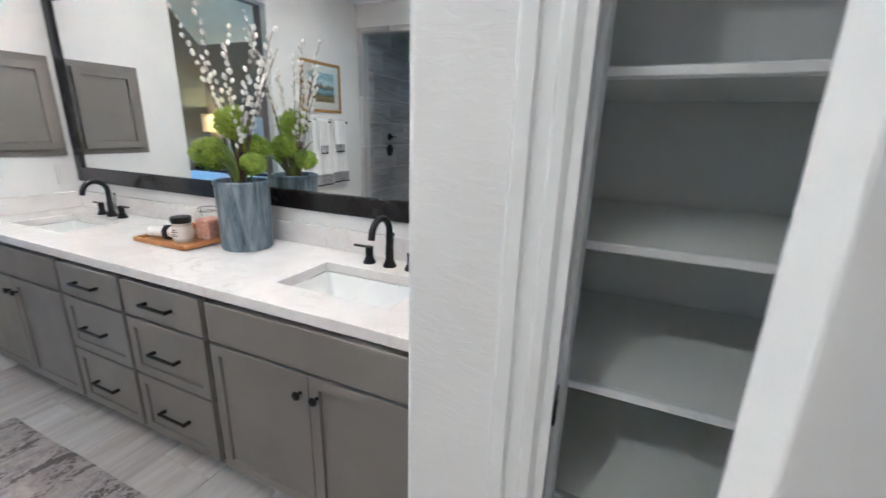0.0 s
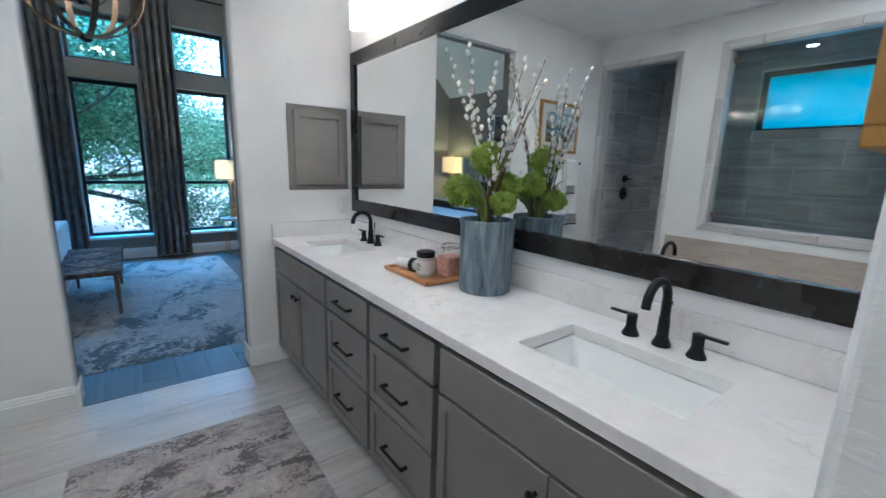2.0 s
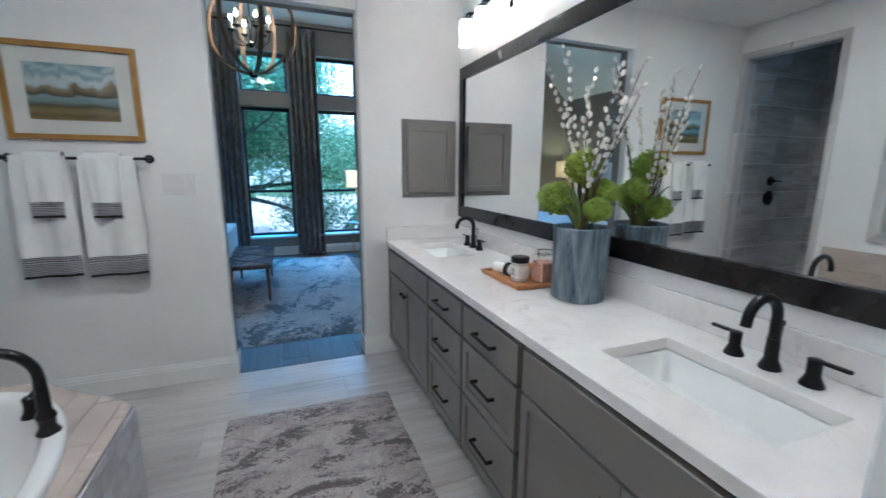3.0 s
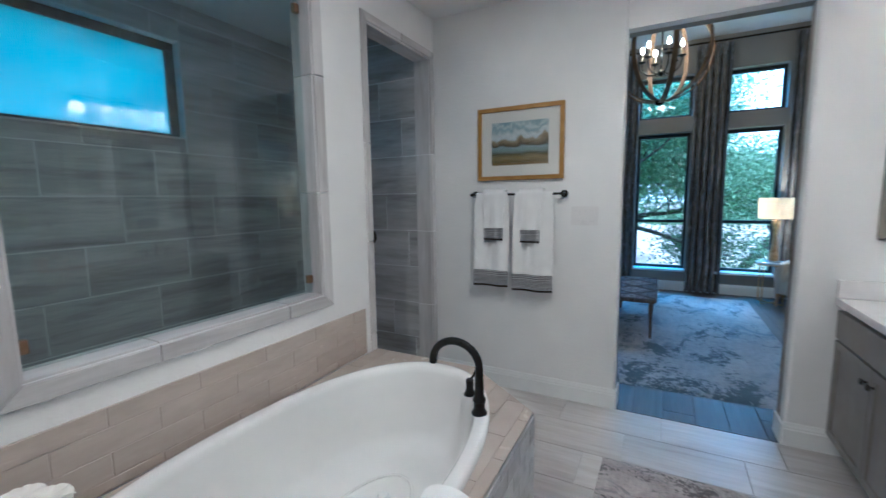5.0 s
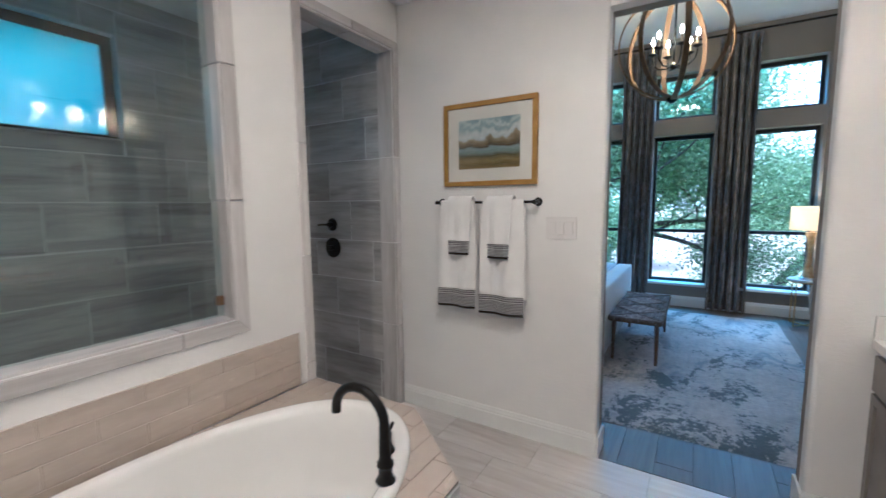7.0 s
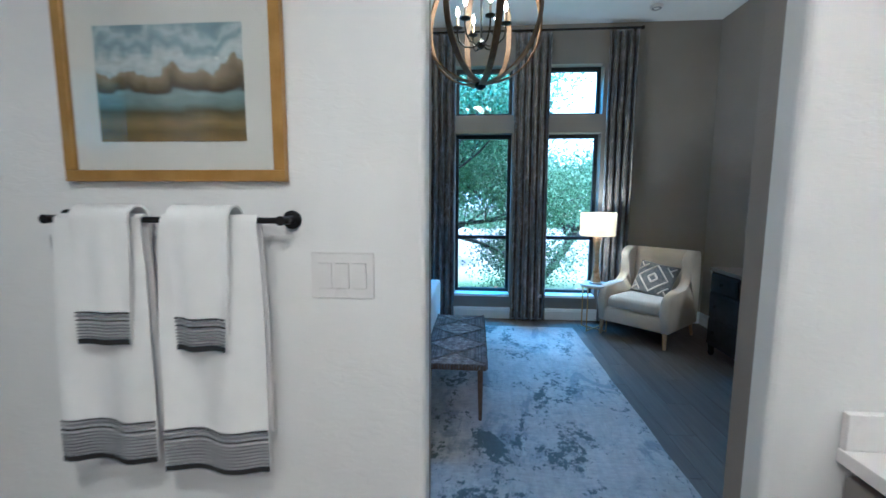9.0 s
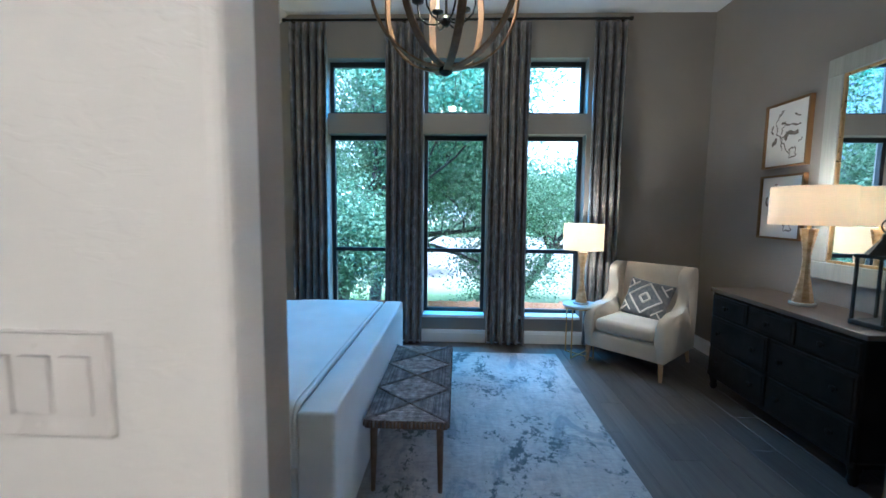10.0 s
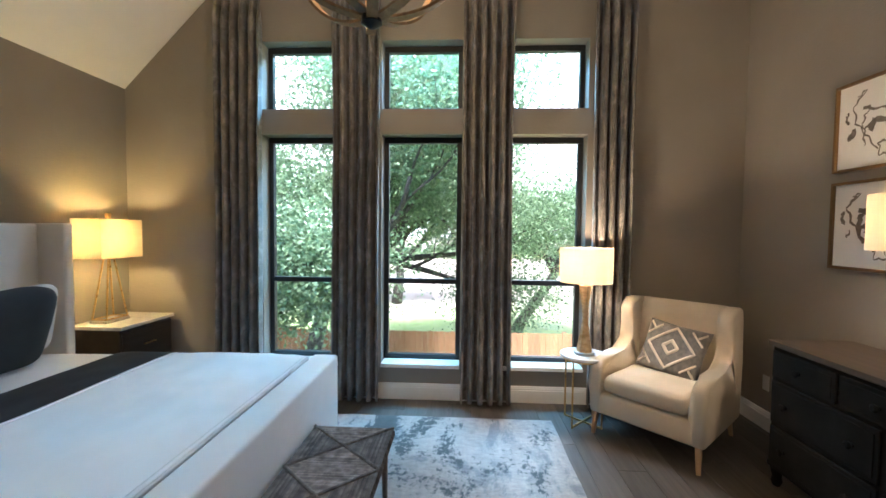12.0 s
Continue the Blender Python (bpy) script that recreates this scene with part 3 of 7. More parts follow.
def shaker(parent, x0, x1, z0, z1, name, knob=None, pull=False, flat=False):
    """A door or drawer front: a recessed centre panel in a bevelled frame, with its handle."""
    y0, y1 = YF - 0.022, YF + 0.011
    bm = B()
    if flat:
        box(bm, x0, x1, y0, y1, z0, z1, 0.003)
    else:
        recessed(box(bm, x0, x1, y0, y1, z0, z1), Vector((0, -1, 0)), 0.058, 0.011)
    f = part(name, bm, CABINET, parent)
    if knob:
        kx, kz = knob
        bm = lathe(B(), [(0.007, 0), (0.0055, 0.006), (0.006, 0.012), (0.014, 0.017), (0.0165, 0.022), (0.014, 0.027), (0.006, 0.0295)], 18)
        part("knob", moved(bm, pose(kx, y0, kz, 90)), BLACK_METAL, f, "round black knob", True)
    if pull:
        cx, cz = (x0 + x1) / 2, (z0 + z1) / 2
        bm = box(B(), cx - 0.085, cx + 0.085, y0 - 0.034, y0 - 0.024, cz - 0.006, cz + 0.006, 0.002)
        for s in (-1, 1):
            box(bm, cx + s * 0.078 - 0.006, cx + s * 0.078 + 0.006, y0 - 0.025, y0, cz - 0.006, cz + 0.006, 0.001)
        part("bar_pull", bm, BLACK_METAL, f, "black bar pull")


def vanity_unit(x0, x1, kind_):
    two = kind_ == "sink"
    t = thing("sink_cabinet" if two else "drawer_cabinet", pose(0, 0, 0),
              "warm grey painted shaker cabinet under a sink, doors closed" if two else "warm grey painted cabinet with three closed drawers and black pulls",
              "cabinet", "vanity cabinets")
    bm = box(B(), x0, x1, YF + 0.012, YM - 0.003, 0.10, 0.745)
    for a in ((x0, x0 + 0.018, YF + 0.012, YM - 0.003, 0.745, ZC), (x1 - 0.018, x1, YF + 0.012, YM - 0.003, 0.745, ZC), (x0 + 0.018, x1 - 0.018, YF + 0.012, YF + 0.03, 0.745, ZC)):
        box(bm, *a)
    part("body", bm, CABINET, t)
    part("toe_kick", box(B(), x0, x1, YF + 0.07, YF + 0.085, 0.0, 0.10), CABINET, t)
    g = 0.02
    if two:
        shaker(t, x0 + g, x1 - g, 0.69, 0.845, "false_front", flat=True)
        xm = (x0 + x1) / 2
        shaker(t, x0 + g, xm - 0.002, 0.125, 0.678, "door", knob=(xm - 0.035, 0.605))
        shaker(t, xm + 0.002, x1 - g, 0.125, 0.678, "door", knob=(xm + 0.035, 0.605))
    else:
        shaker(t, x0 + g * 0.6, x1 - g * 0.6, 0.69, 0.845, "drawer_front", pull=True, flat=True)
        shaker(t, x0 + g * 0.6, x1 - g * 0.6, 0.42, 0.678, "drawer_front", pull=True)
        shaker(t, x0 + g * 0.6, x1 - g * 0.6, 0.125, 0.408, "drawer_front", pull=True)


vanity_unit(-3.078, -2.122, "sink")
vanity_unit(-2.120, -1.642, "drawers")
vanity_unit(-1.640, -1.142, "drawers")
vanity_unit(-1.140, XA - 0.002, "sink")

SINKS = [(-2.60, 1.395), (-0.668, 1.395)]
SX, SY = 0.243, 0.139
top = thing("worktop", pose(0, 0, 0), "white quartz vanity worktop with faint grey veins", "worktop")
xs = [XD + 0.002, SINKS[0][0] - SX, SINKS[0][0] + SX, SINKS[1][0] - SX, SINKS[1][0] + SX, XA - 0.002]
y0, y1 = 1.105, YM - 0.002
bm = B()
grid = {}
ys = [y0, 1.395 - SY, 1.395 + SY, y1]
for z in (ZC, 0.91):
    for i, x in enumerate(xs):
        for j, y in enumerate(ys):
            grid[i, j, z] = bm.verts.new((x, y, z))
for z in (ZC, 0.91):
    for i in range(5):
        for j in range(3):
            if not (j == 1 and i in (1, 3)):
                bm.faces.new([grid[a, b, z] for a, b in ((i, j), (i + 1, j), (i + 1, j + 1), (i, j + 1))])
def skirt(loop):
    for (a, b), (c, d) in zip(loop, loop[1:] + loop[:1]):
        bm.faces.new((grid[a, b, ZC], grid[c, d, ZC], grid[c, d, 0.91], grid[a, b, 0.91]))
skirt([(i, 0) for i in range(6)] + [(5, j) for j in (1, 2, 3)] + [(i, 3) for i in (4, 3, 2, 1, 0)] + [(0, 2), (0, 1)])
for i in (1, 3):
    skirt([(i, 1), (i + 1, 1), (i + 1, 2), (i, 2)])
bmesh.ops.recalc_face_normals(bm, faces=bm.faces[:])
bmesh.ops.bevel(bm, geom=[e for e in bm.edges if all(v.co.z > 0.9 for v in e.verts) and len(e.link_faces) == 2 and e.calc_face_angle() > 1], offset=0.003, segments=2, profile=0.5, affect="EDGES")
part("slab", bm, QUARTZ, top)
part("backsplash", box(B(), XD + 0.024, XA - 0.002, YM - 0.022, YM - 0.002, 0.911, 1.012, 0.002), QUARTZ, top)
part("side_splash", box(B(), XD + 0.002, XD + 0.022, 1.107, YM - 0.002, 0.911, 1.012, 0.002), QUARTZ, top)


def basin(x, y):
    t = thing("sink", pose(x, y, 0), "white rectangular undermount porcelain sink", "sink", "vanity sinks")
    bm = B()
    def rect(w, d, z, r, n=4):
        pts = []
        for k, (sx, sy) in enumerate(((1, 1), (-1, 1), (-1, -1), (1, -1))):
            for q in range(n + 1):
                a = math.pi / 2 * (k + q / n)
                pts.append(bm.verts.new((sx * (w - r) + r * math.cos(a), sy * (d - r) + r * math.sin(a), z)))
        return pts
    rows = [rect(SX + 0.03, SY + 0.03, 0.869, 0.02), rect(SX - 0.006, SY - 0.006, 0.869, 0.015), rect(SX - 0.010, SY - 0.010, 0.86, 0.02), rect(SX - 0.028, SY - 0.022, 0.775, 0.03), rect(SX - 0.05, SY - 0.04, 0.755, 0.04), rect(0.03, 0.03, 0.748, 0.029)]
    for a, b in zip(rows, rows[1:]):
        for k in range(len(a)):
            bm.faces.new((a[k], a[(k + 1) % len(a)], b[(k + 1) % len(b)], b[k]))
    bm.faces.new(rows[-1])
    part("bowl", bm, PORCELAIN, t, smooth=True)
    part("drain", lathe(B(), [(0.024, 0.749), (0.024, 0.752), (0.018, 0.753), (0.016, 0.757)], 20), BLACK_METAL, t, "black drain", True)


def faucet(x, y):
    """Widespread faucet: an arched spout and two lever valves."""
    t = thing("faucet", pose(x, y, 0.9105), "matte black widespread bathroom faucet with arched spout", "faucet", "vanity faucets")
    bm = lathe(B(), [(0.028, 0), (0.028, 0.006), (0.023, 0.016), (0.0175, 0.03), (0.0165, 0.09)], 22)
    pts = [(0, 0, 0.08), (0, 0, 0.14)]
    for k in range(13):
        a = math.pi * k / 12 * 0.93
        pts.append((0, -0.063 + 0.063 * math.cos(a), 0.148 + 0.063 * math.sin(a)))
    pts.append((0, pts[-1][1] - 0.004, pts[-1][2] - 0.022))
    tube(bm, pts, [0.0145] * 2 + [0.0135] * 13 + [0.0135], 14)
    part("spout", bm, BLACK_METAL, t, smooth=True)
    bm = tube(B(), [(0, 0.024, 0.03), (0, 0.03, 0.125)], 0.003, 8)
    lathe(bm, [(0.004, 0), (0.006, 0.004), (0.006, 0.012), (0.004, 0.015)], 12, at=(0, 0.03, 0.122))
    part("lift_rod", bm, BLACK_METAL, t, smooth=True)
    for s in (-1, 1):
        bm = lathe(B(), [(0.027, 0), (0.027, 0.005), (0.021, 0.016), (0.016, 0.03), (0.0165, 0.062), (0.0175, 0.07), (0.012, 0.073)], 22, at=(s * 0.10, 0, 0))
        box(bm, min(s * 0.10, s * 0.175), max(s * 0.10, s * 0.175), -0.007, 0.007, 0.064, 0.073, 0.002)
        part("lever_valve", bm, BLACK_METAL, t, smooth=True)


for x, y in SINKS:
    basin(x, y)
    faucet(x + 0.02, 1.612)

# framed mirror over the worktop
t = thing("vanity_mirror", pose(0, 0, 0), "wide wall mirror in a broad glossy black frame", "mirror")
MX0, MX1, MZ0, MZ1, MW, MS = -3.05, XA - 0.002, 1.08, 2.20, 0.088, 0.066
bm = B()
fy0, fy1 = YM - 0.026, YM - 0.002
for z0, z1 in ((MZ0, MZ0 + MW), (MZ1 - MW, MZ1)):
    box(bm, MX0, MX1, fy0, fy1, z0, z1, 0.003)
for x0, x1 in ((MX0, MX0 + MS), (MX1 - MS, MX1)):
    box(bm, x0, x1, fy0 + 0.0005, fy1, MZ0 + MW, MZ1 - MW, 0.002)
part("mirror_frame", bm, BLACK_FRAME, t)
part("mirror_glass", box(B(), MX0 + MS - 0.004, MX1 - MS + 0.004, YM - 0.012, YM - 0.004, MZ0 + MW - 0.004, MZ1 - MW + 0.004), MIRROR, t)


def vanity_light(x):
    t = thing("vanity_light", pose(x, YM, 2.378), "four-light black vanity bar with lit frosted glass shades", "wall light", "vanity lights")
    part("back_plate", box(B(), -0.06, 0.06, -0.022, -0.002, 0.02, 0.15, 0.004), BLACK_METAL, t)
    bm = tube(B(), [(-0.40, -0.075, 0.10), (0.40, -0.075, 0.10)], 0.008, 10)
    tube(bm, [(0, -0.02, 0.10), (0, -0.075, 0.10)], 0.008, 8)
    part("bar", bm, BLACK_METAL, t, smooth=True)
    for k in range(4):
        sx = -0.354 + 0.236 * k
        bm = tube(B(), [(sx, -0.075, 0.10), (sx, -0.10, 0.098), (sx, -0.12, 0.085), (sx, -0.12, 0.06)], 0.007, 8)
        lathe(bm, [(0.010, 0.052), (0.028, 0.05), (0.030, 0.066), (0.012, 0.07)], 18, at=(sx, -0.12, 0))
        part("arm", bm, BLACK_METAL, t, smooth=True)
        bm = lathe(B(), [(0.047, -0.11), (0.047, 0.046), (0.040, 0.05), (0.038, 0.046), (0.044, 0.042), (0.044, -0.11)], 24, at=(sx, -0.12, 0), close=True)
        part("glass_shade", bm, lampshade_white, t, smooth=True)
        bm = lathe(B(), [(0.008, 0.04), (0.016, 0.02), (0.026, -0.02), (0.024, -0.045), (0.010, -0.06)], 16, at=(sx, -0.12, 0))
        part("bulb", bm, bulb_white, t, smooth=True)


lampshade_white = lampshade("frosted_shade_glass", (0.95, 0.93, 0.90))
bulb_white = glow("vanity_bulb", (1.0, 0.66, 0.34), 60)
vanity_light(-2.37)
vanity_light(-0.907)

# medicine cabinet and outlet beside the mirror
t = thing("medicine_cabinet", pose(XD, 0, 0), "warm grey shaker medicine cabinet door set in the wall", "cabinet")
bm = B()
for a in ((1.240, 1.295, 1.24, 1.818), (1.62, 1.675, 1.24, 1.818), (1.295, 1.62, 1.24, 1.295), (1.295, 1.62, 1.765, 1.818)):
    box(bm, 0.001, 0.014, a[0], a[1], a[2], a[3], 0.002)
part("face_frame", bm, CABINET, t)
part("door", recessed(box(B(), 0.015, 0.036, 1.279, 1.640, 1.277, 1.780), Vector((1, 0, 0)), 0.062, 0.010), CABINET, t)


def plate(name, x, y0, y1, z0, z1, rockers, label):
    """A cover plate with a window for each rocker, which stands in it with a narrow gap round it."""
    t = thing(name, pose(x, 0, 0), label, "switch" if rockers else "outlet")
    n, zc = rockers or 1, (z0 + z1) / 2
    step = (y1 - y0) / (n + 0.55) if n > 1 else 0
    mids = [(y0 + y1) / 2 + step * (k - (n - 1) / 2) for k in range(n)]
    bm = B()
    edges = [y0] + [v for c in mids for v in (c - 0.0195, c + 0.0195)] + [y1]
    for k in range(0, len(edges), 2):
        box(bm, 0.001, 0.0075, edges[k], edges[k + 1], z0 + 0.0005, z1 - 0.0005)
    for c in mids:
        box(bm, 0.001, 0.0075, c - 0.0195, c + 0.0195, z0 + 0.0005, zc - 0.0365)
        box(bm, 0.001, 0.0075, c - 0.0195, c + 0.0195, zc + 0.0365, z1 - 0.0005)
    bmesh.ops.remove_doubles(bm, verts=bm.verts[:], dist=0.0002)
    part("cover_plate", bm, PLATE, t)
    rim = B()
    for a in ((y0 - 0.003, y1 + 0.003, z0 - 0.003, z0), (y0 - 0.003, y1 + 0.003, z1, z1 + 0.003), (y0 - 0.003, y0, z0, z1), (y1, y1 + 0.003, z0, z1)):
        box(rim, 0.001, 0.005, *a, 0.0012)
    part("plate_rim", rim, PLATE, t)
    for c in mids:
        # grey sheet behind the rocker: the shade in the gap, put into colour
        part("gap", box(B(), 0.001, 0.002, c - 0.0195, c + 0.0195, zc - 0.0365, zc + 0.0365), GAP_SHADE, t)
        bm = box(B(), 0.003, 0.009, c - 0.0184, c + 0.0184, zc - 0.0354, zc + 0.0354)
        for v in bm.verts:
            if v.co.x > 0.008 and v.co.z > zc:
                v.co.x += 0.003
        part("rocker" if rockers else "socket", bm, PLATE, t)
        for z in (zc - 0.048, zc + 0.048):
            part("screw", moved(lathe(B(), [(0.003, 0.0), (0.003, 0.0006), (0.0022, 0.001)], 10), pose(0.0076, c, z, 0, 90)), PLATE, t)
    return t


GAP_SHADE = surface("plate_gap_shade", (0.46, 0.45, 0.44), (0.52, 0.51, 0.50), 20, 0.7, bump=0)
plate("light_switch", XD, -0.322, -0.148, 1.287, 1.412, 3, "white three-gang rocker light switch plate on the wall")
plate("wall_outlet", XD, 1.60, 1.672, 1.065, 1.185, 0, "white outlet plate on the wall above the worktop")


# ---- on the worktop ----
t = thing("planter", pose(-1.38, 1.545, 0.9105) @ Matrix.Scale(1.06, 4), "tall weathered blue-grey zinc planter", "planter")
bm = lathe(B(), [(0.101, 0), (0.105, 0.006), (0.108, 0.27), (0.112, 0.276), (0.112, 0.288), (0.108, 0.292), (0.101, 0.288), (0.099, 0.27), (0.09, 0.20)], 40)
m_, t_, p_ = nodes_of("weathered_zinc")
v_ = coords(t_, (11, 11, 1.6))
c_ = ramp(t_, noise_at(t_, v_, 2.2, 6, 0.7, 0.4), (0.34, (0.055, 0.075, 0.10)), (0.47, (0.16, 0.20, 0.245)), (0.66, (0.36, 0.41, 0.455)))
t_.links.new(c_, p_.inputs["Base Color"])
p_.inputs["Roughness"].default_value, p_.inputs["Metallic"].default_value = 0.5, 0.35
bumped(t_, p_, noise_at(t_, v_, 4, 4), 0.3, 0.002)
ZINC = m_
part("pot", bm, ZINC, t, smooth=True)
part("soil", lathe(B(), [(0.088, 0.255), (0.096, 0.262)], 24), surface("soil", (0.05, 0.035, 0.02), (0.09, 0.06, 0.04), 60, 0.95), t)

STEM = surface("stem_bark", (0.07, 0.04, 0.025), (0.13, 0.08, 0.05), 20, 0.8)
CATKIN = surface("catkin_fur", (0.66, 0.62, 0.55), (0.82, 0.79, 0.73), 40, 0.95, bump=0.4)
MOSS = surface("green_viburnum", (0.17, 0.25, 0.006), (0.37, 0.47, 0.018), 16, 0.7, bump=0.6, bscale=120, depth=0.004, piece=0.35)
LEAF = surface("long_leaf", (0.09, 0.14, 0.02), (0.24, 0.28, 0.06), 12, 0.5)
rng = random.Random(7)
for k in range(11):
    ang = rng.uniform(0, 6.28) if k > 3 else (0.2, 3.5, 3.0, 0.7)[k]
    lean = rng.uniform(0.08, 0.30) if k > 3 else (0.20, 0.26, 0.20, 0.16)[k]
    hgt = rng.uniform(0.42, 0.70) if k > 3 else (0.50, 0.74, 0.80, 0.66)[k]
    p0 = Vector((rng.uniform(-0.03, 0.03), rng.uniform(-0.03, 0.03), 0.26))
    pts = []
    for q in range(9):
        f = q / 8
        r = lean * f ** 1.4
        pts.append(p0 + Vector((math.cos(ang) * r, math.sin(ang) * r * 0.55 - 0.01 * f, hgt * f)) + noise.noise_vector(Vector((k * 3.1, q * 0.6, 0))) * 0.018 * f)
    s = thing("willow_branch", pose(-1.38, 1.55, 0.9105), "bare pussy willow branch with white catkins in the planter", "branch", "pussy willow branches")
    part("stem", tube(B(), pts, [0.0042 - 0.003 * q / 8 for q in range(9)], 6), STEM, s, smooth=True)
    for q in range(13):
        f = 0.42 + 0.58 * q / 12
        i = min(7, int(f * 8))
        c = pts[i].lerp(pts[i + 1], f * 8 - i)
        d = (pts[i + 1] - pts[i]).normalized()
        side = Vector((rng.uniform(-1, 1), rng.uniform(-1, 1), 0.3)).normalized()
        ax = (d * 0.8 + side * 0.5).normalized()
        ln = rng.uniform(0.020, 0.031)
        bm = tube(B(), [c + side * 0.004 + ax * (ln * a) for a in (0, 0.25, 0.6, 0.9, 1.0)], [0.002, ln * 0.30, ln * 0.34, ln * 0.17, 0.0008], 7)
        part("catkin", bm, CATKIN, s, smooth=True)


def flower_ball(x, y, z, r, seed):
    """A rounded head of many tiny florets."""
    t = thing("viburnum_head", pose(-1.38 + x, 1.55 + y, 0.94 + z), "fluffy bright green flower head in the planter", "flower", "green flower heads")
    rg = random.Random(seed)
    verts, faces = [], []
    for k in range(1100):
        d = Vector((rg.gauss(0, 1), rg.gauss(0, 1), rg.gauss(0, 1))).normalized()
        bump = 0.82 + 0.20 * noise.noise(d * 2.6 + Vector((seed, 0, 0))) + rg.uniform(-0.10, 0.10)
        c = d * r * bump
        c.z *= 0.88
        u = d.orthogonal().normalized()
        u.rotate(Matrix.Rotation(rg.uniform(0, 6.28), 3, d))
        v = d.cross(u)
        s = rg.uniform(0.0036, 0.0066)
        tip = c + d * s * 0.9
        i = len(verts)
        verts += [c + u * s, c + v * s, c - u * s, c - v * s, tip]
        faces += [(i, i + 1, i + 4), (i + 1, i + 2, i + 4), (i + 2, i + 3, i + 4), (i + 3, i, i + 4)]
    me = bpy.data.meshes.new("florets")
    me.from_pydata(verts, [], faces)
    me.materials.append(MOSS)
    ob = tagged(new("florets", me), kind="stuff")
    ob.parent = t
    bm = bmesh.new()
    bmesh.ops.create_icosphere(bm, subdivisions=2, radius=r * 0.74)
    part("core", bm, MOSS, t)
    e = Vector((-x, -y, 0.27 - z))
    part("stalk", tube(B(), [e * 0.95, e * 0.5 + Vector((0, 0, 0.0)), Vector((0, 0, -r * 0.4))], 0.005, 6), LEAF, t)


for args in ((-0.105, -0.06, 0.39, 0.088, 1), (0.0, -0.02, 0.525, 0.082, 2), (0.085, -0.005, 0.355, 0.058, 3), (0.02, 0.075, 0.42, 0.066, 5)):
    flower_ball(*args)
for k in range(16):
    ang, ln = rng.uniform(0, 6.28), rng.uniform(0.16, 0.32)
    bm = B()
    def blade(u, v, ang=ang, ln=ln):
        r = 0.03 + 0.11 * u ** 1.7
        w = 0.011 * math.sin(math.pi * min(0.98, u * 0.93 + 0.07)) * (2 * v - 1)
        return Vector((math.cos(ang) * r - math.sin(ang) * w, math.sin(ang) * r * 0.8 + math.cos(ang) * w, 0.26 + ln * (u - 0.25 * u ** 3) + abs(2 * v - 1) * 0.003))
    sheet(bm, 8, 2, blade, 0.0008)
    ob = single("strap_leaf", bm, LEAF, "narrow olive green leaf in the planter", "leaf", "strap leaves", True)
    ob.location = (-1.38, 1.55, 0.9105)

t = thing("tray", pose(-1.72, 1.455, 0.9105) @ Matrix.Diagonal((1.12, 1.1, 1.0, 1.0)), "oblong teak tray with raised rim on the worktop", "tray")
bm = box(B(), -0.155, 0.155, -0.095, 0.095, 0.0, 0.010, 0.004)
for a in ((-0.165, 0.165, -0.105, -0.093), (-0.165, 0.165, 0.093, 0.105), (-0.165, -0.153, -0.093, 0.093), (0.153, 0.165, -0.093, 0.093)):
    box(bm, *a, 0.002, 0.024, 0.003)
part("body", bm, TEAK, t)
t = thing("soap_bar", pose(-1.775, 1.515, 0.9215, 0, 0, 12), "amber coloured bar soap stack wrapped in paper", "soap")
part("bar", box(B(), -0.045, 0.045, -0.03, 0.03, 0.0, 0.03, 0.006, 2), surface("soap_paper", (0.60, 0.58, 0.54), (0.66, 0.64, 0.60), 8, 0.6), t)
part("bar", box(B(), -0.043, 0.043, -0.028, 0.028, 0.031, 0.062, 0.007, 2), surface("amber_soap", (0.50, 0.22, 0.05), (0.62, 0.32, 0.09), 8, 0.45), t)
t = thing("washcloth", pose(-1.795, 1.415, 0.9215, 0, 0, 20), "rolled white washcloth with a dark stripe on the tray", "washcloth")
bm = B()
sheet(bm, 22, 6, lambda u, v: Vector(((v - 0.5) * 0.12, 0.03 * (1 - 0.55 * u) * math.cos(u * 11), 0.032 + 0.03 * (1 - 0.55 * u) * math.sin(u * 11))), 0.004)
part("roll", bm, TOWEL, t, smooth=True)
part("stripe", moved(lathe(B(), [(0.0335, 0), (0.0338, 0.006), (0.0338, 0.016), (0.0335, 0.022)], 24), pose(0.02, 0, 0.033, 0, 90)), TOWEL_DARK, t, smooth=True)
t = thing("cream_jar", pose(-1.675, 1.435, 0.9215) @ Matrix.Scale(1.15, 4), "clear glass candle jar with white label and black lid", "jar")
part("body", lathe(B(), [(0.034, 0), (0.037, 0.003), (0.037, 0.075), (0.033, 0.079)], 28), surface("cream_filling", (0.55, 0.52, 0.48), (0.62, 0.60, 0.56), 5, 0.2), t, smooth=True)
lb = part("label", lathe(B(), [(0.0376, 0.014), (0.0376, 0.066)], 28), PLATE, t, "white paper label")
for k, (w, z) in enumerate(((0.34, 0.05), (0.44, 0.042), (0.30, 0.032), (0.40, 0.026))):
    bm = B()
    sheet(bm, 6, 1, lambda u, v, w=w, z=z: Vector((0.0381 * math.sin((u - 0.5) * 2 * w), -0.0381 * math.cos((u - 0.5) * 2 * w), z + 0.003 * v)))
    part("print_line", bm, TOWEL_DARK, lb)
part("lid", lathe(B(), [(0.037, 0.078), (0.039, 0.081), (0.039, 0.099), (0.036, 0.102)], 28), BLACK_METAL, t, "black lid", True)
t = thing("salt_jar", pose(-1.60, 1.525, 0.9215) @ Matrix.Scale(1.2, 4), "square glass jar of pink bath salt with clasp lid", "jar")
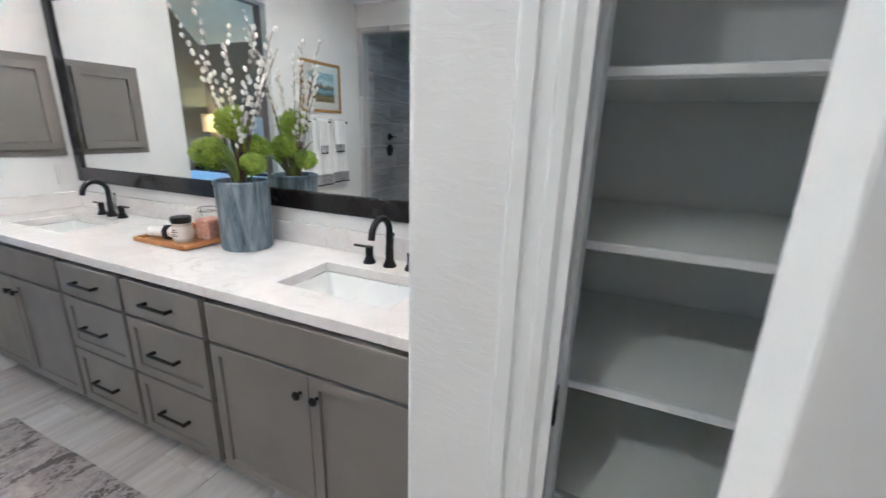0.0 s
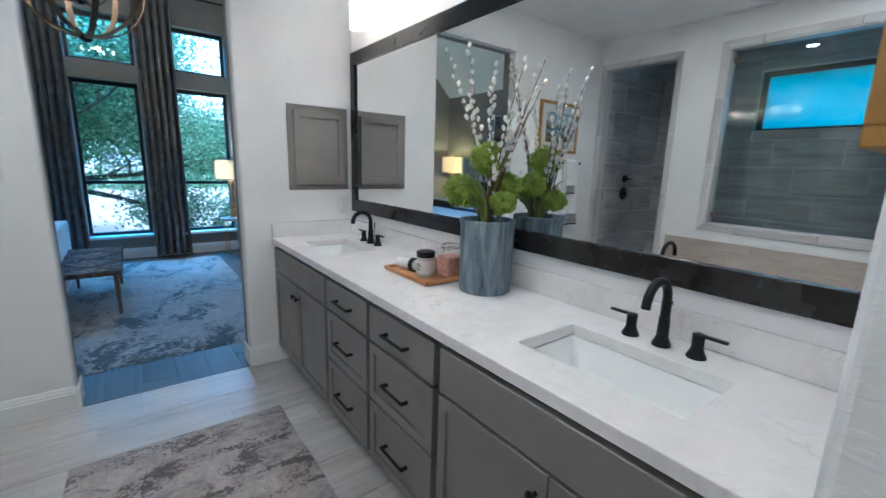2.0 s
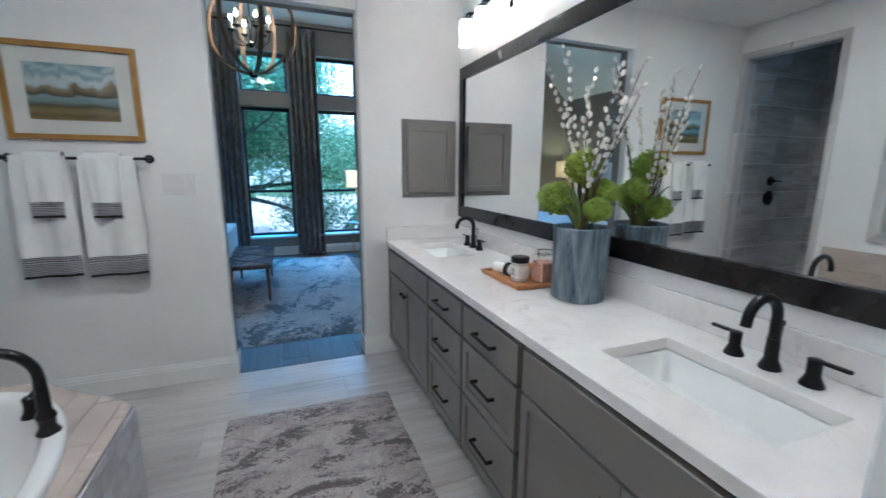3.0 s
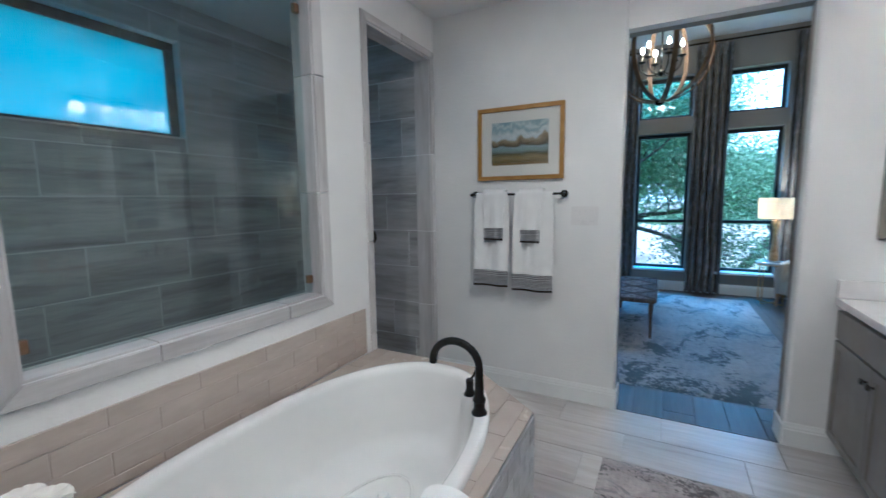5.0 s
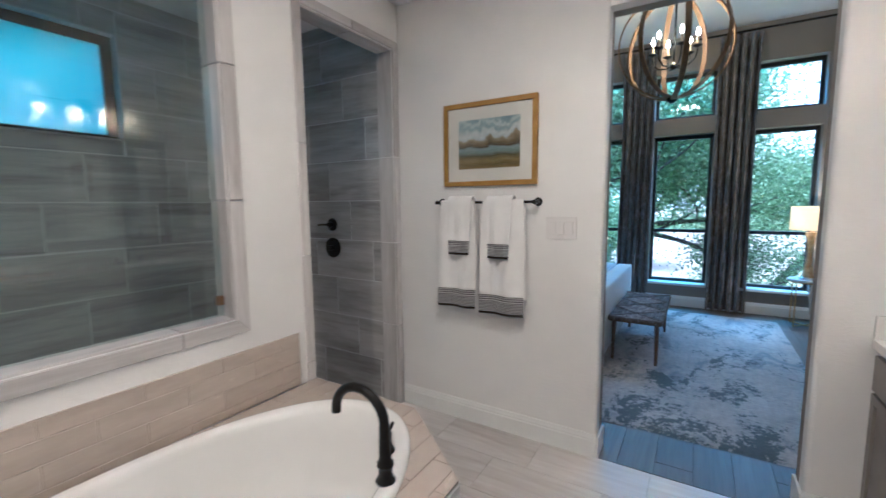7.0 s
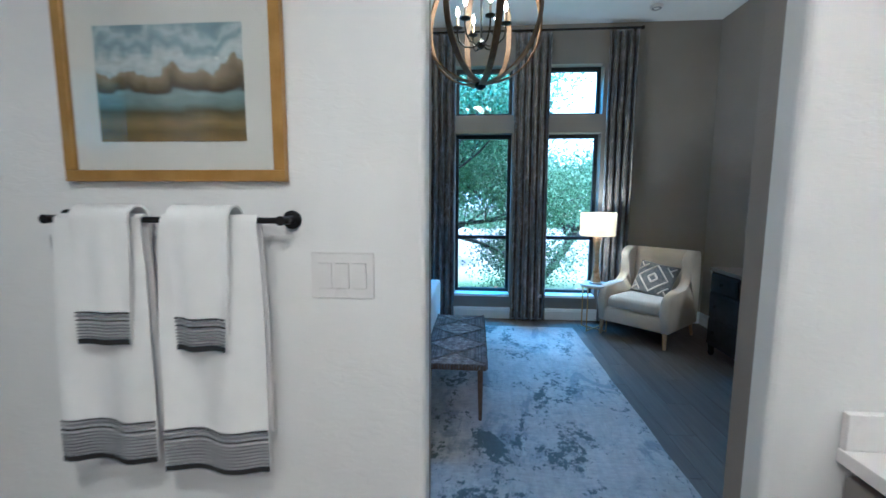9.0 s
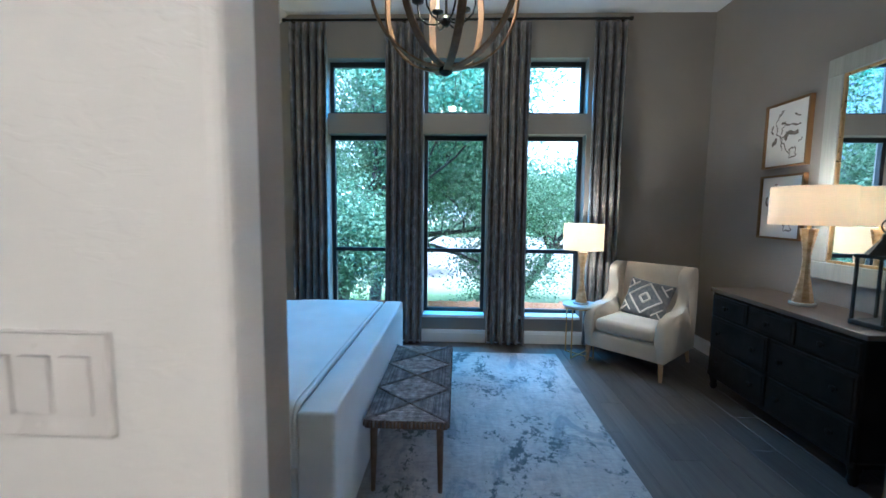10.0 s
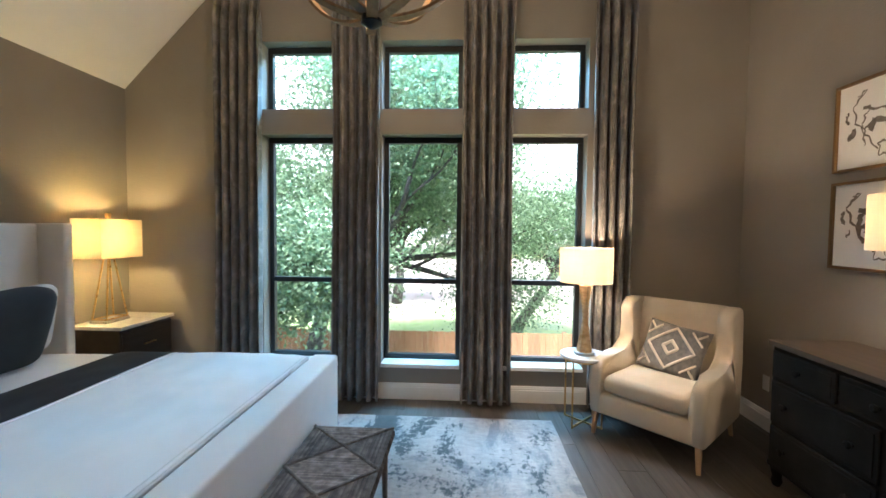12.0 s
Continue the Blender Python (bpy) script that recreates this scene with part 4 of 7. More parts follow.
part("salt", box(B(), -0.038, 0.038, -0.038, 0.038, 0.004, 0.085, 0.008, 2), surface("pink_salt", (0.52, 0.24, 0.16), (0.72, 0.45, 0.36), 90, 0.5, bump=0.8, bscale=150, depth=0.003), t)
ob = part("glass_body", box(B(), -0.042, 0.042, -0.042, 0.042, 0.0, 0.112, 0.010, 2), CLEAR, t)
ob.visible_shadow = False
part("lid", lathe(B(), [(0.036, 0.113), (0.040, 0.116), (0.040, 0.124), (0.030, 0.130)], 24), CLEAR, t, "round glass lid", True)
part("clasp", tube(B(), [(-0.043, 0, 0.09), (-0.047, 0, 0.108), (-0.043, 0, 0.124)], 0.0018, 6), BLACK_METAL, t)


# ---- pictures, towels and rugs of the bathroom ----
def picture(name, m, w, h, art, frame_mat, rim=0.022, matw=0.06, deep=0.03, label="", glazed=True, double=True, group=""):
    """A framed picture facing local +x, hung with its back at x = 0; y runs along it."""
    t = thing(name, m, label, "picture", group)
    bm = B()
    for a in ((-w / 2, w / 2, -h / 2, -h / 2 + rim), (-w / 2, w / 2, h / 2 - rim, h / 2), (-w / 2, -w / 2 + rim, -h / 2 + rim, h / 2 - rim), (w / 2 - rim, w / 2, -h / 2 + rim, h / 2 - rim)):
        box(bm, 0.002, deep, *a, 0.002)
    part("picture_frame", bm, frame_mat, t)
    if matw:
        part("mat", box(B(), 0.003, deep * 0.5, -w / 2 + rim, w / 2 - rim, -h / 2 + rim, h / 2 - rim), MAT_BOARD, t)
    a, b = w / 2 - rim - matw, h / 2 - rim - matw
    part("print", box(B(), deep * 0.5, deep * 0.5 + 0.002, -a, a, -b, b), art, t)
    if glazed:
        g = part("glazing", box(B(), deep * 0.72, deep * 0.72 + 0.002, -w / 2 + rim, w / 2 - rim, -h / 2 + rim, h / 2 - rim), CLEAR, t)
        g.visible_shadow = False
    return t


WATERCOLOUR = landscape("watercolour_mountains", -0.165, 0.165, (
    (0.00, (0.30, 0.20, 0.05)), (0.10, (0.14, 0.10, 0.025)), (0.18, (0.26, 0.19, 0.06)), (0.27, (0.085, 0.075, 0.03)), (0.33, (0.20, 0.26, 0.25)),
    (0.42, (0.27, 0.35, 0.36)), (0.45, (0.06, 0.045, 0.025)), (0.52, (0.19, 0.14, 0.07)), (0.62, (0.33, 0.27, 0.17)), (0.645, (0.50, 0.56, 0.60)),
    (0.74, (0.62, 0.65, 0.67)), (0.84, (0.27, 0.36, 0.43)), (0.91, (0.52, 0.58, 0.62)), (1.0, (0.24, 0.33, 0.40))), 11.0, 0.36, 0.5, 0.35)
picture("picture", pose(XD, -0.700, 1.872), 0.640, 0.525, WATERCOLOUR, GOLD_FRAME, 0.031, 0.078, 0.028, "gold framed watercolour of mountains above the towel bar")
picture("picture", pose(XA, 1.20, 1.74, 0, 0, 180), 0.44, 0.55, WATERCOLOUR, GOLD_FRAME, 0.024, 0.085, 0.036, "gold framed picture hung on the vanity end wall")

t = thing("towel_bar", pose(XD, 0, 1.505), "matte black towel bar with round posts on the wall", "towel bar")
part("bar", tube(B(), [(0.062, -1.065, 0), (0.062, -0.355, 0)], 0.0085, 12), BLACK_METAL, t, smooth=True)
for y in (-1.045, -0.375):
    bm = tube(B(), [(0.001, y, 0), (0.008, y, 0), (0.010, y, 0), (0.05, y, 0), (0.078, y, 0)], [0.026, 0.026, 0.012, 0.011, 0.013], 18)
    part("post", bm, BLACK_METAL, t, smooth=True)


def hung_towel(name, y, w, drop, back, r, seed, label, bands):
    """A towel over the bar: front and back sheets with soft folds."""
    t = thing(name, pose(XD + 0.062, y, 1.505), label, "towel", name + "s on the bar")
    bm = B()
    total = drop + back + math.pi * r
    def at(s, v):
        if s < back:
            x, z = -r, -(back - s)
        elif s < back + math.pi * r:
            a = (s - back) / r
            x, z = -r * math.cos(a), r * math.sin(a)
        else:
            x, z = r, -(s - back - math.pi * r)
        low = max(0, -z)
        fold = (0.013 if w > 0.2 else 0.007) * math.sin(v * 9 + seed) * min(1, low * 4) + 0.006 * noise.noise(Vector((v * 4, z * 5, seed)))
        nar = 1 - 0.06 * math.exp(-low * 6) + 0.02 * low if w > 0.2 else 1.14 - 0.55 * low
        return Vector((x + (fold if x > 0 else fold * 0.2) + (0.02 * low if x > 0 else 0), (v - 0.5) * w * nar, z))
    sheet(bm, 60, 14, lambda u, v: at(u * total, v), 0.006)
    part("body", bm, TOWEL, t, smooth=True)
    for z0, z1, dark in bands:
        bm = B()
        s0 = back + math.pi * r
        sheet(bm, 2, 14, lambda u, v: at(s0 + drop - (z0 + (z1 - z0) * u), v) + Vector((0.0075, 0, 0)), 0.002)
        part("stripe", bm, TOWEL_DARK if dark else STRIPE_GREY, t, smooth=True)


STRIPE_GREY = cloth("grey_stripe", (0.20, 0.20, 0.21), (0.30, 0.30, 0.31), 0.95, 500, 8, 0.5)
bands_big = [(0.0, 0.016, True)] + [(0.021 + 0.0095 * k, 0.0265 + 0.0095 * k, False) for k in range(7)] + [(0.092, 0.097, True), (0.104, 0.112, False), (0.117, 0.121, True)]
bands_small = [(0.0, 0.015, True)] + [(0.018 + 0.0085 * k, 0.0225 + 0.0085 * k, False) for k in range(5)] + [(0.064, 0.068, True), (0.074, 0.081, False), (0.085, 0.089, True)]
hung_towel("bath_towel", -0.89, 0.265, 0.685, 0.60, 0.016, 1, "white bath towel with charcoal striped hem hung on the bar", bands_big)
hung_towel("bath_towel", -0.575, 0.285, 0.70, 0.60, 0.016, 2, "white bath towel with charcoal striped hem hung on the bar", bands_big)
hung_towel("small_towel", -0.862, 0.148, 0.335, 0.30, 0.041, 3, "small white towel with striped hem draped over a bath towel", bands_small)
hung_towel("small_towel", -0.588, 0.148, 0.345, 0.30, 0.041, 4, "small white towel with striped hem draped over a bath towel", bands_small)


def rug(name, x0, x1, y0, y1, h, material, label, n=(60, 40), binding=None):
    bm = B()
    def fn(u, v):
        x, y = x0 + (x1 - x0) * u, y0 + (y1 - y0) * v
        e = min(u, 1 - u, v, 1 - v)
        return Vector((x + 0.006 * noise.noise(Vector((y * 3, 0, 1))), y + 0.006 * noise.noise(Vector((x * 3, 0, 4))), 0.002 + (h - 0.002) * min(1, e * 60) + 0.0015 * noise.noise(Vector((x * 8, y * 8, 0)))))
    sheet(bm, n[0], n[1], fn)
    return single(name, bm, material, label, "rug", smooth=True)


rug("bath_rug", -2.465, -0.55, -0.005, 0.945, 0.010, BATH_RUG, "worn grey and taupe abstract runner before the vanity")

# ---- bathtub in its tiled deck ----
TX, TY, TA, TB = -1.13, -0.845, 1.0, 0.525   # middle and half axes of the tub's rim
ZD = 0.50
deck = thing("tub_deck", pose(0, 0, 0), "beige tiled tub deck with clipped corners and stone apron", "tub deck")
outline = [(-2.235, YS + 0.012), (-2.235, -0.70), (-1.875, -0.25), (-0.38, -0.25), (-0.02, -0.70), (-0.02, YS + 0.012)]
N_OV = 72
oval = [(TX + (TA - 0.03) * math.cos(2 * math.pi * k / N_OV), TY + (TB - 0.03) * math.sin(2 * math.pi * k / N_OV)) for k in range(N_OV)]


def on_outline(k):
    """Where the ray from the tub's middle at this angle leaves the deck."""
    a = 2 * math.pi * k / N_OV
    d = Vector((TA * math.cos(a), TB * math.sin(a)))
    best = 9
    for p, q in zip(outline, outline[1:] + outline[:1]):
        p, e = Vector(p) - Vector((TX, TY)), Vector(q) - Vector(p)
        den = d.x * e.y - d.y * e.x
        if abs(den) > 1e-9:
            s = (p.x * e.y - p.y * e.x) / den
            r = (p.x * d.y - p.y * d.x) / den
            if s > 0 and -1e-6 <= r <= 1 + 1e-6:
                best = min(best, s)
    return Vector((TX, TY)) + d * best


bm = B()
inner = [bm.verts.new((x, y, ZD - 0.002)) for x, y in oval]
outer = [bm.verts.new((*on_outline(k), ZD - 0.002)) for k in range(N_OV)]
for k in range(N_OV):
    bm.faces.new((inner[k], inner[(k + 1) % N_OV], outer[(k + 1) % N_OV], outer[k]))
part("deck_bed", bm, BEIGE_GROUT, deck)
bm = prism(B(), [(x * 1.0, y) for x, y in outline], 0.0, ZD - 0.008)
bmesh.ops.delete(bm, geom=[f for f in bm.faces if all(v.co.z > 0.4 for v in f.verts)], context="FACES_ONLY")
part("apron_bed", bm, GROUT, deck)

tub = thing("bathtub", pose(TX, TY, 0), "white glossy oval drop-in bathtub", "bathtub")
bm = B()
prof = [(1.0, ZD + 0.002, 0.0), (1.0, ZD + 0.022, 0), (0.985, ZD + 0.034, 0), (0.955, ZD + 0.038, 0), (0.90, ZD + 0.034, 0), (0.875, ZD + 0.022, 0), (0.86, ZD + 0.0, 0), (0.83, ZD - 0.10, 0), (0.79, ZD - 0.22, 0), (0.74, ZD - 0.31, 0), (0.66, ZD - 0.355, 0), (0.5, ZD - 0.372, 0), (0.2, ZD - 0.378, 0)]
rows = []
for f, z, _ in prof:
    d = (1 - f)
    ax, by = TA - d * TB * 1.05, TB * f
    rows.append([bm.verts.new((ax * math.copysign(abs(math.cos(2 * math.pi * k / 96)) ** 0.92, math.cos(2 * math.pi * k / 96)), by * math.copysign(abs(math.sin(2 * math.pi * k / 96)) ** 0.92, math.sin(2 * math.pi * k / 96)), z)) for k in range(96)])
for a, b in zip(rows, rows[1:]):
    for k in range(96):
        bm.faces.new((a[k], a[(k + 1) % 96], b[(k + 1) % 96], b[k]))
bm.faces.new(rows[-1])
part("shell", bm, ACRYLIC, tub, smooth="all")
part("drain", lathe(B(), [(0.035, ZD - 0.377), (0.035, ZD - 0.372), (0.026, ZD - 0.37), (0.022, ZD - 0.362)], 22, at=(-0.38, 0, 0)), PORCELAIN, tub, "white drain cover", True)
bm = tube(B(), [(-0.18 + 0.36 * math.cos(2 * math.pi * k / 40), 0.17 * math.sin(2 * math.pi * k / 40), ZD - 0.377) for k in range(41)], 0.008, 6)
part("moulded_ridge", bm, ACRYLIC, tub, smooth="all")

t = thing("tub_faucet", pose(-1.70, -0.445, ZD + 0.034, 0, 0, -90), "matte black deck-mounted tub filler with arched spout", "faucet")
bm = lathe(B(), [(0.034, 0), (0.036, 0.006), (0.030, 0.016), (0.024, 0.03), (0.026, 0.055), (0.030, 0.062), (0.028, 0.075), (0.021, 0.085), (0.020, 0.16)], 24)
pts = [(0, 0, 0.15), (0, 0, 0.20)]
for k in range(15):
    a = math.pi * k / 14 * 0.95
    pts.append((0.115 - 0.115 * math.cos(a), 0, 0.21 + 0.105 * math.sin(a)))
pts.append((pts[-1][0] + 0.002, 0, pts[-1][2] - 0.03))
tube(bm, pts, [0.019] * 2 + [0.0175] * 15 + [0.018], 16)
part("spout", bm, BLACK_METAL, t, smooth=True)
for dx, dy in ((0.11, -0.145),):
    bm = lathe(B(), [(0.030, 0), (0.030, 0.006), (0.022, 0.02), (0.018, 0.04), (0.020, 0.075), (0.012, 0.082)], 20, at=(dx, dy, 0))
    tube(bm, [(dx, dy, 0.075), (dx - 0.02, dy, 0.10), (dx - 0.03, dy, 0.125)], [0.006, 0.006, 0.007], 8)
    part("lever_valve", bm, BLACK_METAL, t, smooth=True)

# towel folded over the tub's front rim, and white blooms at the far end
t = thing("folded_towel", pose(-1.02, -0.31, ZD + 0.034, 0, 0, 4), "thick folded white towel laid over the tub's rim", "towel")
bm = B()
def drape(u, v):
    s = (u - 0.5) * 0.56
    r = 0.07
    if abs(s) < r * 1.45:
        a = s / r
        y, z = r * math.sin(a) * 1.15, 0.055 - r * (1 - math.cos(a))
    else:
        sg = math.copysign(1, s)
        y, z = sg * r * 1.14, 0.055 - r * (1 - math.cos(1.45)) - (abs(s) - r * 1.45)
    return Vector(((v - 0.5) * 0.30 * (1 + 0.03 * math.sin(u * 9)), y * 1.25 + 0.01 * math.sin(v * 7), z + 0.006 * noise.noise(Vector((u * 4, v * 4, 2)))))
sheet(bm, 30, 14, drape, 0.03)
bmesh.ops.bevel(bm, geom=[e for e in bm.edges if len(e.link_faces) == 2 and e.calc_face_angle() > 1.0], offset=0.009, segments=2, profile=0.5, affect="EDGES")
part("folds", bm, TOWEL, t, smooth=True)
PETAL = cloth("white_petal", (0.78, 0.74, 0.68), (0.85, 0.82, 0.77), 0.6, 200, 20, 0.2)
t = thing("white_bloom_bowl", pose(-0.42, -1.16, ZD), "low bowl of white artificial blooms on the tub deck", "flowers")
part("bowl", lathe(B(), [(0.05, 0), (0.06, 0.004), (0.09, 0.08), (0.10, 0.13), (0.094, 0.13), (0.085, 0.08), (0.05, 0.012)], 26), PORCELAIN, t, smooth=True)
rg = random.Random(3)
for k in range(9):
    a, r = k * 2.4, 0.03 * math.sqrt(k)
    c = Vector((math.cos(a) * r * 1.3, math.sin(a) * r * 1.3, 0.17 + 0.05 * (1 - r * 6)))
    bm = B()
    for q in range(6):
        b = q * math.pi / 3 + k
        n0 = Vector((math.cos(b), math.sin(b), 0))
        s0 = Vector((-n0.y, n0.x, 0))
        sheet(bm, 5, 4, lambda u, v: c + n0 * (0.055 * u) + s0 * (0.075 * math.sqrt(math.sin(math.pi * (0.1 + 0.82 * u))) * (v - 0.5)) + Vector((0, 0, 0.022 * u - 0.030 * u ** 3 + 0.010 * (2 * v - 1) ** 2)), 0.001)
    part("blossom", bm, PETAL, t, smooth=True)
part("stems", tube(B(), [(0, 0, 0.02), (0.004, 0, 0.19)], 0.03, 8), LEAF, t)

# ---- shower fittings ----
t = thing("window_7", pose(0, 0, 0), "high obscured glass window in black frame over shower tile", "window", kind="structure")
bm = B()
for a in ((-1.95, -0.62, 1.93, 1.965), (-1.95, -0.62, 2.535, 2.60), (-1.95, -1.885, 1.965, 2.535), (-0.685, -0.62, 1.965, 2.535)):
    box(bm, a[0], a[1], -2.935, -2.885, a[2], a[3], 0.003)
part("window_frame", bm, WINDOW_BLACK, t)
m_, t_, p_ = nodes_of("obscured_glass")
t_.nodes.remove(p_)
tl, gl, mx = add(t_, "BsdfTranslucent"), add(t_, "BsdfGlossy"), add(t_, "MixShader")
t_.links.new(ramp(t_, noise_at(t_, coords(t_, (1, 1, 1.6), False), 2.2, 4), (0.3, (0.38, 0.63, 0.60)), (0.7, (0.53, 0.76, 0.70))), tl.inputs["Color"])
gl.inputs["Roughness"].default_value = 0.25
mx.inputs[0].default_value = 0.06
t_.links.new(tl.outputs[0], mx.inputs[1])
t_.links.new(gl.outputs[0], mx.inputs[2])
t_.links.new(mx.outputs[0], t_.nodes["Material Output"].inputs["Surface"])
part("pane", box(B(), -1.885, -0.685, -2.915, -2.905, 1.965, 2.535), m_, t)

t = thing("shower_glass_panel", pose(0, 0, 0), "fixed clear glass panel closing the shower opening", "glass panel")
part("pane", box(B(), SW0 + 0.016, SW1 - 0.016, YS - 0.074, YS - 0.064, SZ0 + 0.018, SZ1 - 0.018, 0.001), SHOWER_GLASS, t).visible_shadow = False
BRONZE = surface("bronze_clip", (0.25, 0.16, 0.09), (0.34, 0.23, 0.14), 12, 0.35, 0.8)
for x in (SW0 + 0.016, SW1 - 0.046):
    for z in (1.05, 2.46):
        part("clip", box(B(), x, x + 0.030, YS - 0.083, YS - 0.055, z - 0.022, z + 0.022, 0.002), BRONZE, t, "bronze glass clip")
t = thing("shower_valve", pose(-3.02, 0, 0), "matte black shower lever and round valve plate", "shower valve")
for y, z, r in ((-2.045, 1.34, 0.050), (-2.045, 1.155, 0.080)):
    bm = tube(B(), [(0.0, y, z), (0.009, y, z), (0.012, y, z)], [r, r, r * 0.9], 28)
    tube(bm, [(0.010, y, z), (0.045, y, z), (0.05, y, z)], [0.022, 0.020, 0.015], 16)
    part("round_plate", bm, BLACK_METAL, t, smooth=True)
part("lever", tube(B(), [(0.04, -2.045, 1.34), (0.05, -2.11, 1.34), (0.05, -2.16, 1.335)], [0.009, 0.008, 0.006], 8), BLACK_METAL, t, smooth=True)

# ---- the bedroom: shell ----
bm = prism(B(), [(YR + 0.12, HR), (-1.68, HR), (YL - 0.12, HR - (YL - 0.12 + 1.68) * -1.015), (YL - 0.12, HR + 0.1), (YR + 0.12, HR + 0.1)], XB, XW - 0.25, "x")
structure("ceiling_bedroom", bm, CEILING, "white bedroom ceiling sloping down over the bed wall", "ceiling")
structure("wall_bed", box(B(), XW - 0.25, XB, YL - 0.12, YL, 0, 3.0), TAUPE_WALL, "taupe painted wall behind the bed", "wall")
structure("wall_dresser", box(B(), XW - 0.25, XB, YR, YR + 0.12, 0, HR + 0.05), TAUPE_WALL, "taupe painted wall behind the dresser", "wall")
WINS = [(-0.887 - 0.3635, -0.887 + 0.3635), (0.218 - 0.3635, 0.218 + 0.3635), (1.323 - 0.3635, 1.323 + 0.3635)]
WZ = [(0.335, 2.42), (2.645, 3.25)]
bm = B()
edges_y = [YL - 0.12] + [v for w in WINS for v in w] + [YR + 0.12]
for k in range(0, len(edges_y), 2):
    box(bm, XW - 0.25, XW, edges_y[k], edges_y[k + 1], -0.1, HR + 0.05)
for a, b in WINS:
    box(bm, XW - 0.25, XW, a, b, -0.1, WZ[0][0])
    box(bm, XW - 0.25, XW, a, b, WZ[0][1], WZ[1][0])
    box(bm, XW - 0.25, XW, a, b, WZ[1][1], HR + 0.05)
structure("wall_windows", bm, TAUPE_WALL, "taupe window wall with three tall windows and transoms", "wall")
baseboard("baseboard_6", (XW, YR), (XW, YL), 0.15)
baseboard("baseboard_7", (XB, YR), (XW, YR), 0.15)
baseboard("baseboard_8", (XW, YL), (XB, YL), 0.15)
baseboard("baseboard_9", (XB, DY1 + 0.02), (XB, YR), 0.15)
k = 0
for y0, y1 in WINS:
    for z0, z1 in WZ:
        k += 1
        low = z0 < 1
        t = thing("window_%d" % k, pose(XW - 0.16, (y0 + y1) / 2, 0), "tall black-framed single-hung window" if low else "black-framed transom window above", "window", kind="structure")
        w = (y1 - y0) / 2 - 0.002
        bm = B()
        f = 0.042
        for a in ((-w, w, z0 + 0.002, z0 + f), (-w, w, z1 - f - 0.012, z1 - 0.002), (-w, -w + f, z0 + f, z1 - f - 0.012), (w - f, w, z0 + f, z1 - f - 0.012)):
            box(bm, -0.03, 0.03, *a, 0.003)
        part("window_frame", bm, WINDOW_BLACK, t)
        splits = [(z0 + f, 1.055), (1.10, z1 - f - 0.012)] if low else [(z0 + f, z1 - f - 0.012)]
        if low:
            part("meeting_rail", box(B(), -0.02, 0.034, -w + f, w - f, 1.055, 1.10, 0.004), WINDOW_BLACK, t)
        for a, b in splits:
            g = part("pane", box(B(), -0.003, 0.003, -w + f, w - f, a, b), PANE, t)
            g.visible_shadow = False
        if low:
            part("window_sill", box(B(), 0.03, 0.205, -w, w, z0 - 0.034, z0 + 0.002, 0.004), TRIM_WHITE, t, "white painted sill")

# ---- curtains ----
def curtain_cloth():
    m, t, p = nodes_of("curtain_brocade")
    vec = coords(t, (1, 3.0, 1.4))
    col = ramp(t, noise_at(t, vec, 5.5, 6, 0.68, 0.8), (0.34, (0.080, 0.073, 0.070)), (0.52, (0.150, 0.138, 0.132)), (0.68, (0.29, 0.275, 0.262)))
    t.links.new(col, p.inputs["Base Color"])
    p.inputs["Roughness"].default_value = 0.6
    p.inputs["Sheen Weight"].default_value = 0.3
    bumped(t, p, noise_at(t, vec, 160, 2), 0.2, 0.002)
    return m


CURTAIN = curtain_cloth()
rod = thing("curtain_rod", pose(XW + 0.085, 0, 3.625), "long black iron curtain rod above the windows", "curtain rod")
part("rod", tube(B(), [(0, -1.68, 0), (0, 2.08, 0)], 0.013, 12), BLACK_METAL, rod, smooth=True)
for y in (-1.69, 2.09):
    part("finial", moved(lathe(B(), [(0.010, -0.02), (0.020, -0.012), (0.022, 0.012), (0.012, 0.022)], 14), pose(0, y, 0, 90)), BLACK_METAL, rod, smooth=True)
for y in (-1.62, -0.37, 0.80, 2.03):
    bm = tube(B(), [(-0.084, y, 0), (0, y, 0)], 0.007, 8)
    box(bm, -0.084, -0.078, y - 0.02, y + 0.02, -0.03, 0.03, 0.002)
    part("bracket", bm, BLACK_METAL, rod)


def curtain(y0, y1, seed, n):
    t = thing("curtain", pose(XW + 0.085, (y0 + y1) / 2, 0), "floor-length taupe-grey brocade curtain gathered in deep folds", "curtain", "window curtains")
    w = y1 - y0
    bm = B()
    def fn(u, v):
        z = 0.02 + 3.575 * v
        ph = u * n * 2 * math.pi + 0.5 * noise.noise(Vector((u * 3, seed, z * 0.35)))
        topf = min(1.0, (1 - v) * 14 + 0.25)
        amp = (0.060 + 0.018 * noise.noise(Vector((u * 5, seed, 2)))) * topf
        sway = 0.018 * noise.noise(Vector((seed, z * 0.8, 5)))
        y = (u - 0.5) * w * (1.0 - 0.05 * math.sin(math.pi * v)) + sway + 0.010 * math.sin(2 * ph) * topf
        return Vector((amp * math.cos(ph) + 0.004 * noise.noise(Vector((u * 20, z * 3, seed))), y, z))
    sheet(bm, 90, 34, fn, 0.003)
    part("panel", bm, CURTAIN, t, smooth="all")
    for k in range(n):
        y = (k + 0.5) / n * w - w / 2
        bm = moved(lathe(B(), [(0.0145, -0.004), (0.0185, -0.004), (0.0185, 0.004), (0.0145, 0.004)], 16, close=True), pose(0, y, 3.625, 90))
        part("ring", bm, BLACK_METAL, t, smooth=True)


